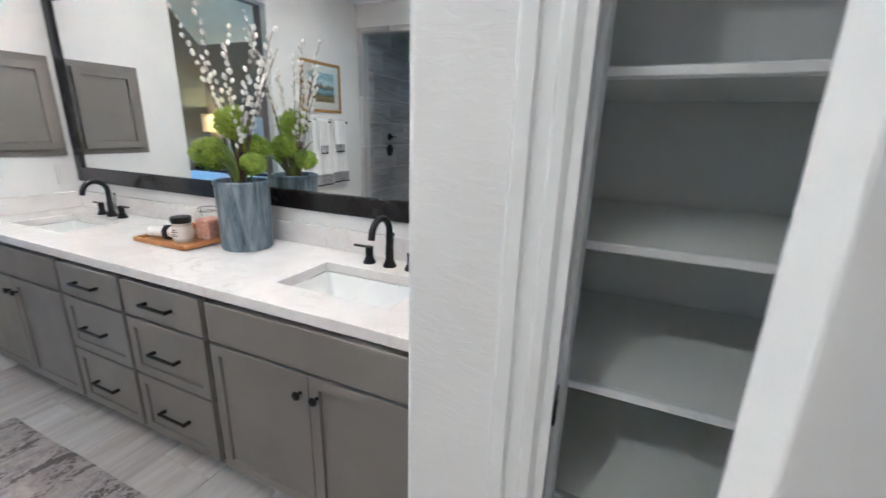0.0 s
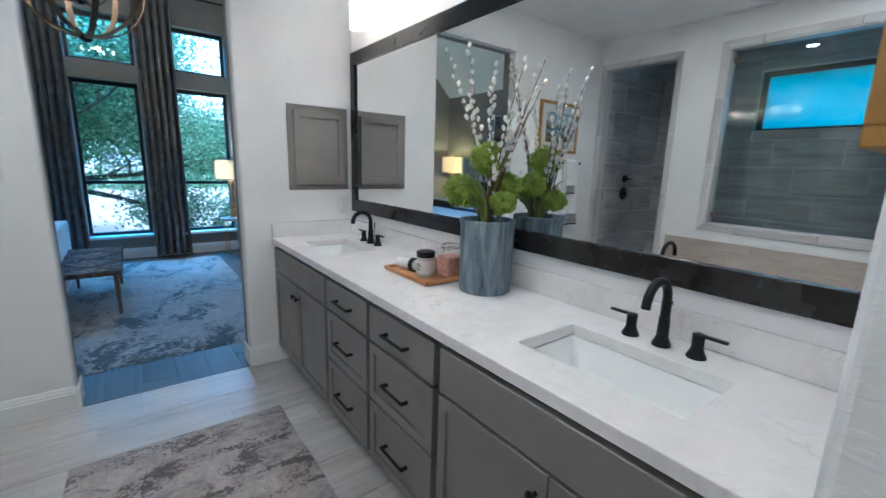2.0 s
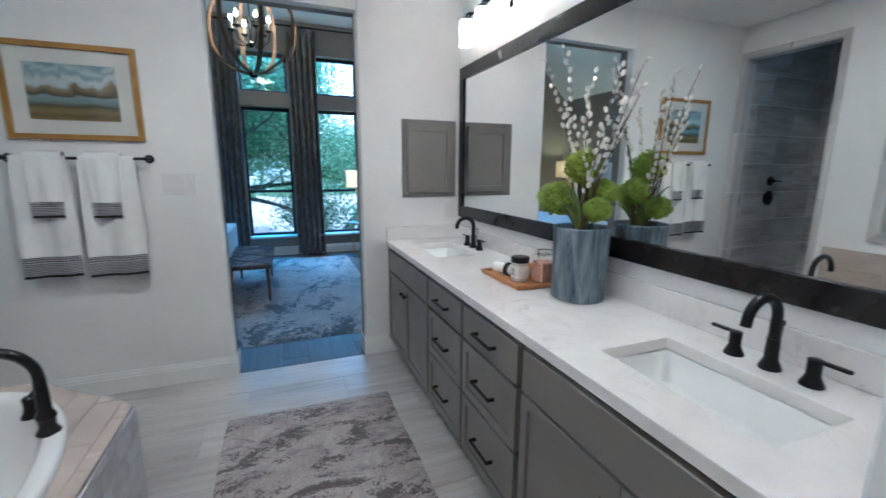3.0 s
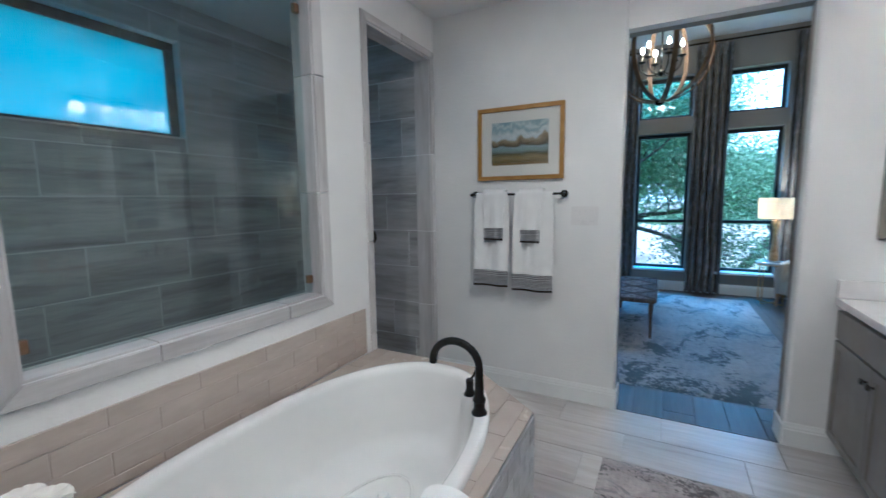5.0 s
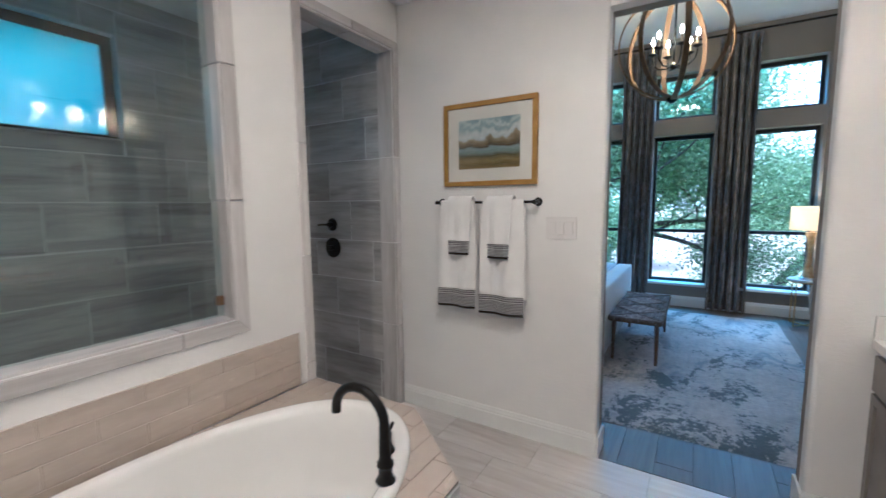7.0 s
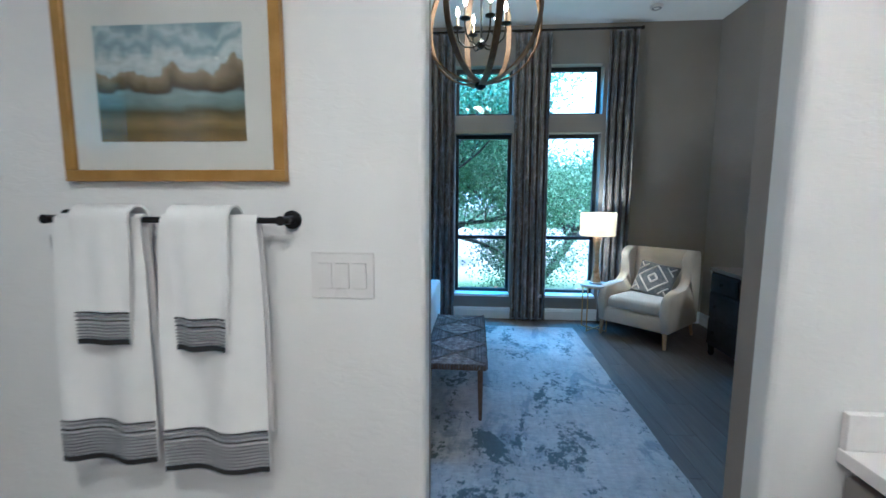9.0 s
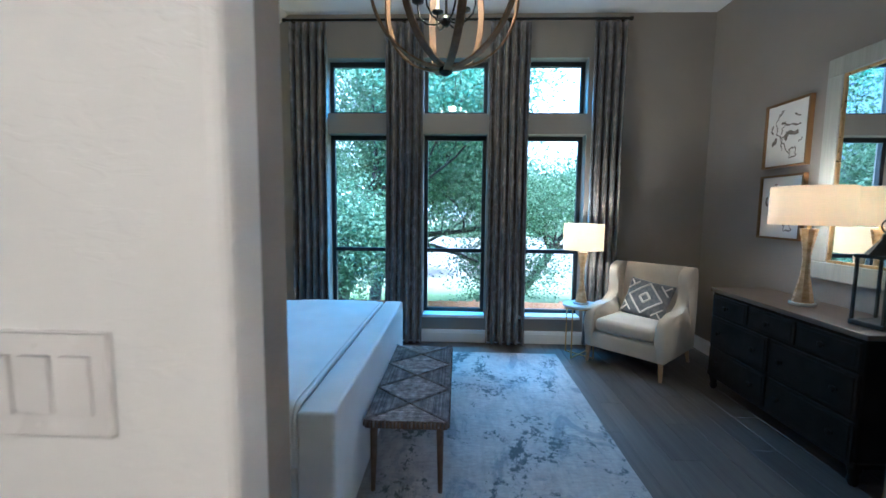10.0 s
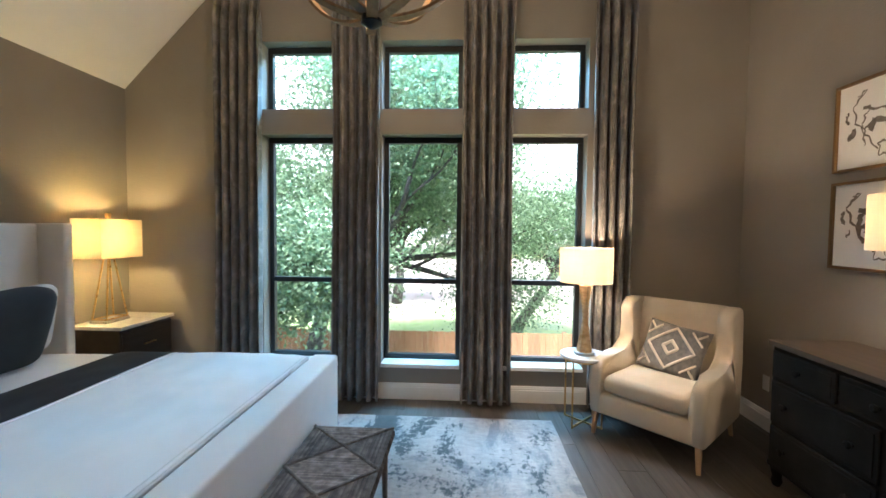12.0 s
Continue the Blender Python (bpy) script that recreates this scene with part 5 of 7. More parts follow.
curtain(-1.63, -1.21, 1.0, 5)
curtain(-0.57, -0.14, 2.3, 5)
curtain(0.59, 1.035, 3.7, 5)
curtain(1.70, 2.045, 5.1, 4)

# ---- bed ----
LINEN = cloth("bed_linen_white", (0.76, 0.76, 0.765), (0.82, 0.82, 0.825), 0.85, 380, 2.5, 0.35)
UPHOLSTERY = cloth("headboard_linen", (0.62, 0.595, 0.56), (0.69, 0.665, 0.63), 0.9, 520, 4, 0.4)
BLACK_THROW = cloth("black_throw", (0.006, 0.0065, 0.008), (0.012, 0.0125, 0.015), 0.85, 300, 4, 0.6, sheen=0.0)
NAVY = cloth("charcoal_velvet", (0.012, 0.016, 0.021), (0.022, 0.028, 0.036), 0.85, 300, 4, 0.4, sheen=0.03)
BX0, BX1, BYF = -6.52, -4.22, -0.25
bed = thing("bed", pose(0, 0, 0), "king bed with tall winged linen headboard, made up in white", "bed")
bm = box(B(), BX0 + 0.06, BX1 - 0.06, BYF - 0.17, BYF, 0.05, 0.695, 0.02, 4)
part("footboard", bm, LINEN, bed, smooth=True)
for x in (BX0 + 0.06, BX1 - 0.12):
    part("side_rail", box(B(), x, x + 0.06, -2.38, BYF - 0.171, 0.06, 0.42, 0.012, 2), UPHOLSTERY, bed, smooth=True)
part("mattress", box(B(), BX0 + 0.13, BX1 - 0.13, -2.36, BYF - 0.175, 0.25, 0.66, 0.05, 4), LINEN, bed, smooth=True)
hb = part("headboard", box(B(), BX0 + 0.07, BX1 - 0.07, -2.50, -2.39, 0.05, 1.575, 0.02, 3), UPHOLSTERY, bed, smooth=True)
for x in (BX0, BX1 - 0.068):
    part("wing", box(B(), x, x + 0.068, -2.50, -2.20, 0.05, 1.58, 0.018, 3), UPHOLSTERY, hb, smooth=True)
for x in (BX0 - 0.16, -5.37, BX1 + 0.09):
    for y in (-2.3, -0.4):
        if not (x == -5.37 and y == -0.4):
            part("foot", lathe(B(), [(0.025, 0.0), (0.032, 0.06)], 12, at=(x if x == -5.37 else (BX0 + 0.12 if x < -5 else BX1 - 0.12), y, 0)), WALNUT, bed)


def bedding(name, y0, y1, z, over, material, label, seed, thick=0.02, wrinkle=0.012, cat="bedding", hem=False):
    """A sheet across the bed that falls over both sides, with soft wrinkles."""
    t = thing(name, pose(0, 0, 0), label, cat)
    bm = B()
    x0, x1 = BX0 + 0.105, BX1 - 0.105
    half = (x1 - x0) / 2
    def fn(u, v):
        s = (u - 0.5) * 2 * (half + over)
        y = y0 + (y1 - y0) * v
        r = 0.06
        if abs(s) <= half - r:
            x, zz = s, z
        elif abs(s) <= half - r + r * math.pi / 2:
            a = (abs(s) - half + r) / r
            x, zz = math.copysign(half - r + r * math.sin(a), s), z - r * (1 - math.cos(a))
        else:
            x, zz = math.copysign(half + 0.01 * math.sin(y * 14 + seed), s), z - r - (abs(s) - half + r - r * math.pi / 2)
        p = Vector(((x0 + x1) / 2 + x, y, zz))
        wr = noise.noise(Vector((p.x * 2.2 + seed, y * 4.5, 0))) + 0.5 * noise.noise(Vector((p.x * 6, y * 9 + seed, 3)))
        crown = 0.014 * (1 - (2 * v - 1) ** 4)
        return p + Vector((0, 0.01 * wr, wrinkle * wr + crown))
    sheet(bm, 70, 26, fn, thick)
    part("cloth", bm, material, t, smooth="all")
    if hem:
        for v0, v1 in ((0.0, 0.03), (0.975, 1.0)):
            strip = sheet(B(), 70, 2, lambda u, v: fn(u, v0 + (v1 - v0) * v) + Vector((0, 0, 0.0045)), 0.004)
            part("hem", strip, material, t, smooth="all")
    return t


bedding("flat_sheet", -2.30, -0.445, 0.672, 0.10, LINEN, "smooth white sheet over the mattress", 1, 0.006, 0.003)
bedding("duvet", -1.37, -0.424, 0.703, 0.26, LINEN, "puffy white duvet folded over the foot of the bed", 2, 0.024, 0.011, hem=True)
bedding("throw_blanket", -1.76, -1.33, 0.694, 0.30, BLACK_THROW, "black throw blanket laid across the bed", 3, 0.014, 0.007, "blanket")


def plump(bm, w, d, h, seed):
    """A full pillow with rounded corners and a soft seam, lying flat round the origin."""
    n, rings = 48, 9
    rows = []
    for k in range(-rings, rings + 1):
        a = k / rings * math.pi / 2
        reach, z = math.cos(a) ** 0.55, h / 2 * math.sin(a)
        row = []
        for q in range(n):
            b = 2 * math.pi * q / n
            c, s = math.cos(b), math.sin(b)
            p = Vector((math.copysign(abs(c) ** 0.32, c) * w / 2 * reach, math.copysign(abs(s) ** 0.32, s) * d / 2 * reach, z))
            e = 1 - 0.05 * (1 - abs(2 * p.x / w)) * abs(2 * p.y / d)
            row.append(bm.verts.new(Vector((p.x, p.y * e, p.z)) + noise.noise_vector(p * 4 + Vector((seed * 3.1, 0, 0))) * 0.018))
        rows.append(row)
    for a, b in zip(rows, rows[1:]):
        for q in range(n):
            bm.faces.new((a[q], a[(q + 1) % n], b[(q + 1) % n], b[q]))
    bm.faces.new(rows[0][::-1])
    bm.faces.new(rows[-1])
    bmesh.ops.remove_doubles(bm, verts=bm.verts[:], dist=0.0004)
    return bm


def pillow(m, w, d, h, material, label, seed, cat="pillow", group="bed pillows"):
    t = thing("pillow", m, label, cat, group)
    part("cover", moved(plump(B(), w, d, h, seed), pose(0, d / 2, 0)), material, t, smooth="all")
    return t


for k, x in enumerate((-5.98, -5.12, -4.62)):
    pillow(pose(x, -2.285, 0.69, 78), 0.84, 0.50, 0.14, LINEN, "plump white bed pillow leaning on the headboard", k + 1)
for k, x in enumerate((-5.74, -5.08, -4.66)):
    pillow(pose(x, -2.12, 0.69, 72), 0.84, 0.53, 0.19, NAVY, "charcoal velvet pillow leaning on white pillows", k + 5)


def striped_cloth():
    m, t, p = nodes_of("striped_weave")
    tc, sep = add(t, "TexCoord"), add(t, "SeparateXYZ")
    t.links.new(tc.outputs["Object"], sep.inputs[0])
    wob = noise_at(t, coords(t, (1, 1, 1)), 40, 3)
    off = add(t, "Math", operation="MULTIPLY_ADD")
    t.links.new(wob, off.inputs[0])
    off.inputs[1].default_value = 0.012
    t.links.new(sep.outputs["X"], off.inputs[2])
    fr = add(t, "MapRange")
    fr.inputs["From Min"].default_value, fr.inputs["From Max"].default_value = -0.6, 0.6
    t.links.new(off.outputs[0], fr.inputs["Value"])
    pale, grey, dark = (0.60, 0.58, 0.55), (0.22, 0.22, 0.23), (0.02, 0.022, 0.026)
    widths = [(0.0, dark), (0.02, pale), (0.055, dark), (0.085, pale), (0.13, dark), (0.15, pale), (0.23, grey), (0.25, pale), (0.27, grey), (0.30, pale), (0.40, grey), (0.42, pale), (0.45, grey), (0.48, pale), (0.56, grey), (0.58, pale), (0.61, grey), (0.63, pale), (0.66, grey), (0.675, pale), (0.72, dark), (0.775, pale), (0.815, dark), (0.835, pale), (0.885, dark), (0.905, pale), (0.965, grey)]
    col = ramp(t, fr.outputs[0], *widths)
    col.node.color_ramp.interpolation = "CONSTANT"
    t.links.new(col, p.inputs["Base Color"])
    p.inputs["Roughness"].default_value = 0.95
    bumped(t, p, noise_at(t, coords(t, (3, 1, 1)), 120, 3), 0.6, 0.003)
    return m


STRIPED = striped_cloth()
IVORY_FRINGE = cloth("ivory_fringe", (0.58, 0.55, 0.51), (0.66, 0.63, 0.59), 0.95, 300, 8, 0.6)
t = pillow(pose(-5.06, -1.90, 0.695, 74, 0, 0), 1.18, 0.36, 0.25, STRIPED, "long black and ivory striped lumbar pillow with tassels", 9)
rg = random.Random(5)
for sx in (-1, 1):
    for sy in range(7):
        c = Vector((sx * 0.575, 0.02 + 0.05 * sy, 0))
        bm = tube(B(), [c, c + Vector((sx * 0.02, rg.uniform(-0.01, 0.01), 0.006)), c + Vector((sx * 0.05, rg.uniform(-0.02, 0.02), rg.uniform(-0.015, 0.015)))], [0.004, 0.008, 0.005], 6)
        part("tassel", bm, STRIPE_GREY, t)
for q in range(26):
    c = Vector((-0.54 + 1.08 * q / 25, 0.347, 0.012 * math.sin(q * 1.7)))
    bm = tube(B(), [c, c + Vector((rg.uniform(-0.01, 0.01), 0.014, 0)), c + Vector((rg.uniform(-0.016, 0.016), 0.034, rg.uniform(-0.012, 0.012)))], [0.003, 0.007, 0.004], 6)
    part("tassel", bm, IVORY_FRINGE if q % 3 else STRIPE_GREY, t)

# ---- bench at the foot of the bed ----
t = thing("bench", pose(-5.34, -0.003, 0), "low walnut bench with woven grey seagrass seat", "bench")
LX, LY, BZ = 0.615, 0.226, 0.43
for sx in (-1, 1):
    for sy in (-1, 1):
        bm = tube(B(), [(sx * (LX - 0.035), sy * (LY - 0.04), 0.0), (sx * (LX - 0.05), sy * (LY - 0.045), 0.40)], [0.013, 0.022], 12)
        part("leg", bm, WALNUT, t, smooth=True)
bm = box(B(), -LX, LX, -LY, LY, 0.385, BZ - 0.01, 0.01, 2)
part("seat_frame", bm, WALNUT, t)


def seagrass(name, k):
    m, t, p = nodes_of(name)
    col = ramp(t, noise_at(t, coords(t, (1, 1, 1)), 22, 4), (0.32, (0.11 * k, 0.085 * k, 0.07 * k)), (0.5, (0.22 * k, 0.175 * k, 0.15 * k)), (0.7, (0.37 * k, 0.31 * k, 0.275 * k)))
    oi = add(t, "NewGeometry")
    isl = ramp(t, oi.outputs["Random Per Island"], (0, (0.6, 0.6, 0.62)), (1, (1.15, 1.15, 1.15)))
    t.links.new(mixed(t, 1.0, col, isl, "MULTIPLY"), p.inputs["Base Color"])
    p.inputs["Roughness"].default_value = 0.8
    return m


SEAGRASS = seagrass("woven_seagrass", 0.82)
SEAGRASS_PALE = seagrass("pale_woven_seagrass", 1.3)
cellx = 2 * LX / 3


def weave_region(cx, side, name):
    """Cords of one triangle of the crossed pattern: parallel strands that meet on the diagonals."""
    bm = B()
    hx, hy = cellx / 2, LY
    n = 22
    for q in range(n):
        f = (q + 0.5) / n
        if side in (0, 1):
            sgn = -1 if side == 0 else 1
            y = sgn * hy * f
            a, b = Vector((cx - hx * f, y, BZ)), Vector((cx + hx * f, y, BZ))
        else:
            sgn = -1 if side == 2 else 1
            x = cx + sgn * hx * f
            a, b = Vector((x, -hy * f, BZ)), Vector((x, hy * f, BZ))
        pts = [a.lerp(b, s / 4) + Vector((0, 0, 0.002 * noise.noise(Vector((q, s, cx))))) for s in range(5)]
        if (b - a).length > 0.01:
            tube(bm, pts, 0.0056, 5)
    return tagged(part(name, bm, SEAGRASS if side < 2 else SEAGRASS_PALE, t), kind="stuff")


for c in range(3):
    for side in range(4):
        weave_region(-LX + cellx * (c + 0.5), side, "woven_panel")
for c in range(3):
    cx = -LX + cellx * (c + 0.5)
    for sg in (-1, 1):
        ends = Vector((cx - cellx / 2, -sg * LY, BZ + 0.005)), Vector((cx + cellx / 2, sg * LY, BZ + 0.005))
        part("ridge_cord", tube(B(), [ends[0].lerp(ends[1], q / 8) + Vector((0, 0, 0.0015 * math.sin(q * 2.0))) for q in range(9)], 0.0085, 6), SEAGRASS, t, smooth=True)
part("seat_core", box(B(), -LX + 0.006, LX - 0.006, -LY + 0.006, LY - 0.006, BZ - 0.012, BZ - 0.003), SEAGRASS, t)
bm = B()
for q in range(60):
    x = -LX + 2 * LX * (q + 0.5) / 60
    for sy in (-1, 1):
        tube(bm, [(x, sy * (LY - 0.004), BZ), (x, sy * (LY + 0.003), BZ - 0.012), (x, sy * (LY + 0.003), BZ - 0.032)], 0.0062, 5)
for q in range(22):
    y = -LY + 2 * LY * (q + 0.5) / 22
    for sx in (-1, 1):
        tube(bm, [(sx * (LX - 0.004), y, BZ), (sx * (LX + 0.003), y, BZ - 0.012), (sx * (LX + 0.003), y, BZ - 0.032)], 0.0062, 5)
tagged(part("wrapped_edge", bm, SEAGRASS, t), kind="stuff")

rug("area_rug", -7.06, -3.535, -2.1, 1.345, 0.012, BED_RUG, "large worn ivory and grey abstract rug under the bed", (90, 80))

# ---- armchair by the window ----
CHAIR = cloth("cream_linen", (0.56, 0.49, 0.39), (0.63, 0.56, 0.46), 0.9, 600, 4, 0.35)
t = thing("armchair", pose(-6.62, 1.885, 0, 0, 0, 43.5), "cream linen wingback armchair with light wood legs", "armchair")
W2 = 0.40
for sx in (-1, 1):
    part("leg", tube(B(), [(sx * (W2 - 0.035), -0.005, 0.0), (sx * (W2 - 0.045), 0.01, 0.19)], [0.016, 0.026], 4), OAK, t)
    part("leg", tube(B(), [(sx * (W2 - 0.06), 0.78, 0.0), (sx * (W2 - 0.07), 0.72, 0.19)], [0.016, 0.026], 4), OAK, t)
part("seat_base", box(B(), -W2, W2, -0.02, 0.74, 0.17, 0.34, 0.025, 3), CHAIR, t, smooth=True)
bm = box(B(), -W2 + 0.105, W2 - 0.105, -0.03, 0.60, 0.345, 0.475, 0.05, 5)
for v in bm.verts:
    if v.co.z > 0.42:
        v.co.z += 0.02 * (1 - (v.co.x / 0.3) ** 2)
part("seat_cushion", bm, CHAIR, t, smooth=True)


def upholstered(outline, x0, x1, r, name):
    """A padded panel: an outline in the y-z plane, thick along x, with rounded edges."""
    bm = prism(B(), outline, x0, x1, "x")
    bmesh.ops.bevel(bm, geom=[e for e in bm.edges if abs(e.verts[0].co.x - e.verts[1].co.x) < 1e-5], offset=r, segments=4, profile=0.5, affect="EDGES")
    return part(name, bm, CHAIR, t, smooth="all")


side = [(-0.02, 0.18), (-0.03, 0.40), (-0.025, 0.52), (0.02, 0.575), (0.10, 0.595), (0.20, 0.60), (0.34, 0.605), (0.44, 0.62), (0.495, 0.66), (0.505, 0.72), (0.48, 0.79), (0.45, 0.86), (0.445, 0.93), (0.475, 0.985), (0.54, 1.015), (0.62, 1.015), (0.72, 1.005), (0.745, 0.92), (0.73, 0.60), (0.74, 0.18)]
for sx in (-1, 1):
    upholstered(side, min(sx * (W2 + 0.005), sx * (W2 - 0.10)), max(sx * (W2 + 0.005), sx * (W2 - 0.10)), 0.035, "wing_arm")
back = [(0.58, 0.30), (0.60, 0.60), (0.635, 0.90), (0.66, 0.985), (0.70, 1.01), (0.75, 1.0), (0.79, 0.90), (0.77, 0.5), (0.755, 0.18), (0.62, 0.18)]
upholstered(back, -W2 + 0.075, W2 - 0.075, 0.03, "backrest")
GEO = cloth("pillow_weave", (0.13, 0.13, 0.135), (0.20, 0.20, 0.205), 0.95, 300, 30, 0.7)
IVORY = cloth("ivory_yarn", (0.62, 0.58, 0.52), (0.70, 0.66, 0.60), 0.95, 300, 8, 0.6)
c = thing("throw_pillow", pose(-6.62, 1.885, 0, 0, 0, 43.5) @ pose(0.01, 0.40, 0.485, 63, 0, 0) @ pose(0, 0.185, 0, 0, 0, -7) @ Matrix.Diagonal((1.0, 1.2, 1.0, 1.0)), "grey woven throw pillow with raised ivory diamonds", "pillow")
part("cover", cushion(B(), 0.46, 0.34, 0.13, 18, 14, 0.42), GEO, c, smooth="all")


def on_pillow(a, b):
    e = max(0.0, 1 - (a / 0.23) ** 2) * max(0.0, 1 - (b / 0.17) ** 2)
    return Vector((a, b, 0.065 * e ** 0.42 + 0.003))


def yarn(points, closed=True, r=0.0075):
    pts = []
    seq = list(points) + ([points[0]] if closed else [])
    for (a, b), (a2, b2) in zip(seq, seq[1:]):
        for q in range(8):
            pts.append(on_pillow(a + (a2 - a) * q / 8, b + (b2 - b) * q / 8))
    pts.append(on_pillow(*seq[-1]))
    part("raised_band", tube(B(), pts, r, 7), IVORY, c, "raised ivory yarn", True)


yarn([(-0.17, 0), (0, 0.135), (0.17, 0), (0, -0.135)], r=0.009)
yarn([(-0.055, 0), (0, 0.045), (0.055, 0), (0, -0.045)], r=0.011)
for sx in (-1, 1):
    for sy in (-1, 1):
        yarn([(sx * 0.20, sy * 0.06), (sx * 0.11, sy * 0.135)], False)
        yarn([(sx * 0.205, sy * 0.145), (sx * 0.16, sy * 0.105)], False)

# ---- lamps ----
SHADE = lampshade("linen_lampshade", (0.72, 0.64, 0.52))
LAMPWARM = (1.0, 0.64, 0.24)
BULB = glow("warm_bulb", (1.0, 0.70, 0.38), 10)
SHELL_BODY = surface("capiz_veneer", (0.42, 0.26, 0.11), (0.66, 0.47, 0.26), 14, 0.3, bump=0.2, bscale=30, stretch=(1, 1, 1.5))
ACRYLIC_BASE = surface("acrylic_base", (0.55, 0.56, 0.56), (0.65, 0.66, 0.66), 5, 0.08, bump=0)


def table_lamp(x, y, z, body_h, shade_r, shade_h, watts, label):
    t = thing("table_lamp", pose(x, y, z), label, "lamp", "hourglass table lamps")
    part("base", lathe(B(), [(0.075, 0), (0.08, 0.004), (0.08, 0.018), (0.075, 0.022)], 30), ACRYLIC_BASE, t, "clear acrylic base", True)
    pr = []
    for q in range(15):
        f = q / 14
        pr.append((0.066 - 0.040 * math.sin(math.pi * min(1, f * 0.86 + 0.04)) ** 1.4 - 0.004 * f, 0.022 + (body_h - 0.04) * f))
    part("body", lathe(B(), pr, 8), SHELL_BODY, t, "faceted honey shell-veneer body")
    zs = body_h + 0.01
    part("neck", lathe(B(), [(0.016, body_h - 0.02), (0.012, body_h), (0.010, zs + 0.09)], 14), GOLD, t, smooth=True)
    part("shade", lathe(B(), [(shade_r, zs), (shade_r, zs + shade_h), (shade_r - 0.003, zs + shade_h), (shade_r - 0.003, zs)], 44, close=True), SHADE, t, "white linen drum shade", True)
    part("bulb", lathe(B(), [(0.01, zs + 0.09), (0.028, zs + 0.125), (0.030, zs + 0.145), (0.015, zs + 0.17)], 16), BULB, t, smooth=True)
    lamp("lamp_light", "POINT", pose(x, y, z + zs + 0.15), watts, (1.0, 0.71, 0.38), shadow_soft_size=0.05)


t = thing("side_table", pose(-7.055, 1.595, 0), "round white marble side table on thin brass frame", "side table")
MARBLE = surface("white_marble", (0.66, 0.65, 0.64), (0.76, 0.75, 0.74), 9, 0.15, bump=0, detail=8)
part("tabletop", lathe(B(), [(0.185, 0.545), (0.19, 0.55), (0.19, 0.562), (0.186, 0.568)], 40), MARBLE, t, smooth=True)
part("ring", lathe(B(), [(0.160, 0.530), (0.172, 0.530), (0.172, 0.545), (0.160, 0.545)], 36, close=True), GOLD, t, smooth=True)
for k in range(4):
    a = math.radians(45 + 90 * k)
    x, y = 0.163 * math.cos(a), 0.163 * math.sin(a)
    part("leg", box(B(), x - 0.006, x + 0.006, y - 0.006, y + 0.006, 0.0, 0.532, 0.001), GOLD, t)
for a in (45, 135):
    bm = box(B(), -0.163, 0.163, -0.006, 0.006, 0.002 if a == 45 else 0.0025, 0.014, 0.001)
    part("cross_bar", moved(bm, pose(0, 0, 0, 0, 0, a)), GOLD, t)
table_lamp(-7.055, 1.595, 0.569, 0.575, 0.205, 0.275, 9, "hourglass table lamp with lit white drum shade, by the window")

DRESSER = surface("dresser_charcoal_paint", (0.015, 0.013, 0.011), (0.023, 0.020, 0.017), 5, 0.82, bump=0.1)
DRESSER.node_tree.nodes["Principled BSDF"].inputs["Specular IOR Level"].default_value = 0.10
DTOP = wood("dresser_top", (0.060, 0.042, 0.028), (0.115, 0.080, 0.054), 0, 0.4, 1.0, 0)
t = thing("dresser", pose(-6.305, 2.53, 0), "charcoal painted dresser with dark wood top, drawers shut", "dresser")
DL, DD = 1.377, 0.485
part("top", box(B(), -0.02, DL + 0.02, -0.02, DD, 0.868, 0.90, 0.005, 2), DTOP, t)
part("body", box(B(), 0, DL, 0.0, DD - 0.01, 0.13, 0.867, 0.004), DRESSER, t)
part("base_moulding", box(B(), -0.008, DL + 0.008, -0.008, DD - 0.012, 0.115, 0.15, 0.006, 2), DRESSER, t)
for x in (0.03, DL - 0.03):
    for y in (0.03, DD - 0.05):
        part("foot", lathe(B(), [(0.018, 0), (0.030, 0.03), (0.024, 0.06), (0.034, 0.10), (0.034, 0.115)], 16, at=(x, y, 0)), DRESSER, t, smooth=True)
def drawer(x0, x1, z0, z1, knobs):
    d = part("drawer", box(B(), x0, x1, -0.014, -0.001, z0, z1, 0.004), DRESSER, t)
    part("drawer_bead", box(B(), x0 + 0.022, x1 - 0.022, -0.019, -0.014, z0 + 0.022, z1 - 0.022, 0.002), DRESSER, d)
    for x in knobs:
        bm = moved(lathe(B(), [(0.012, 0), (0.009, 0.008), (0.018, 0.018), (0.021, 0.026), (0.012, 0.033)], 16), pose(x, -0.018, (z0 + z1) / 2, 90))
        part("knob", bm, DRESSER, d, smooth=True)


for k in range(3):
    drawer(0.012 + 0.455 * k, 0.012 + 0.455 * k + 0.435, 0.68, 0.845, (0.22 + 0.455 * k,))
for z0, z1 in ((0.40, 0.66), (0.14, 0.38)):
    drawer(0.012, 0.68, z0, z1, (0.135, 0.555))
    drawer(0.70, 1.365, z0, z1, (0.74 + 0.08, 1.24))
table_lamp(-5.67, 2.77, 0.901, 0.57, 0.24, 0.27, 5.8, "hourglass table lamp with lit white drum shade, on dresser")

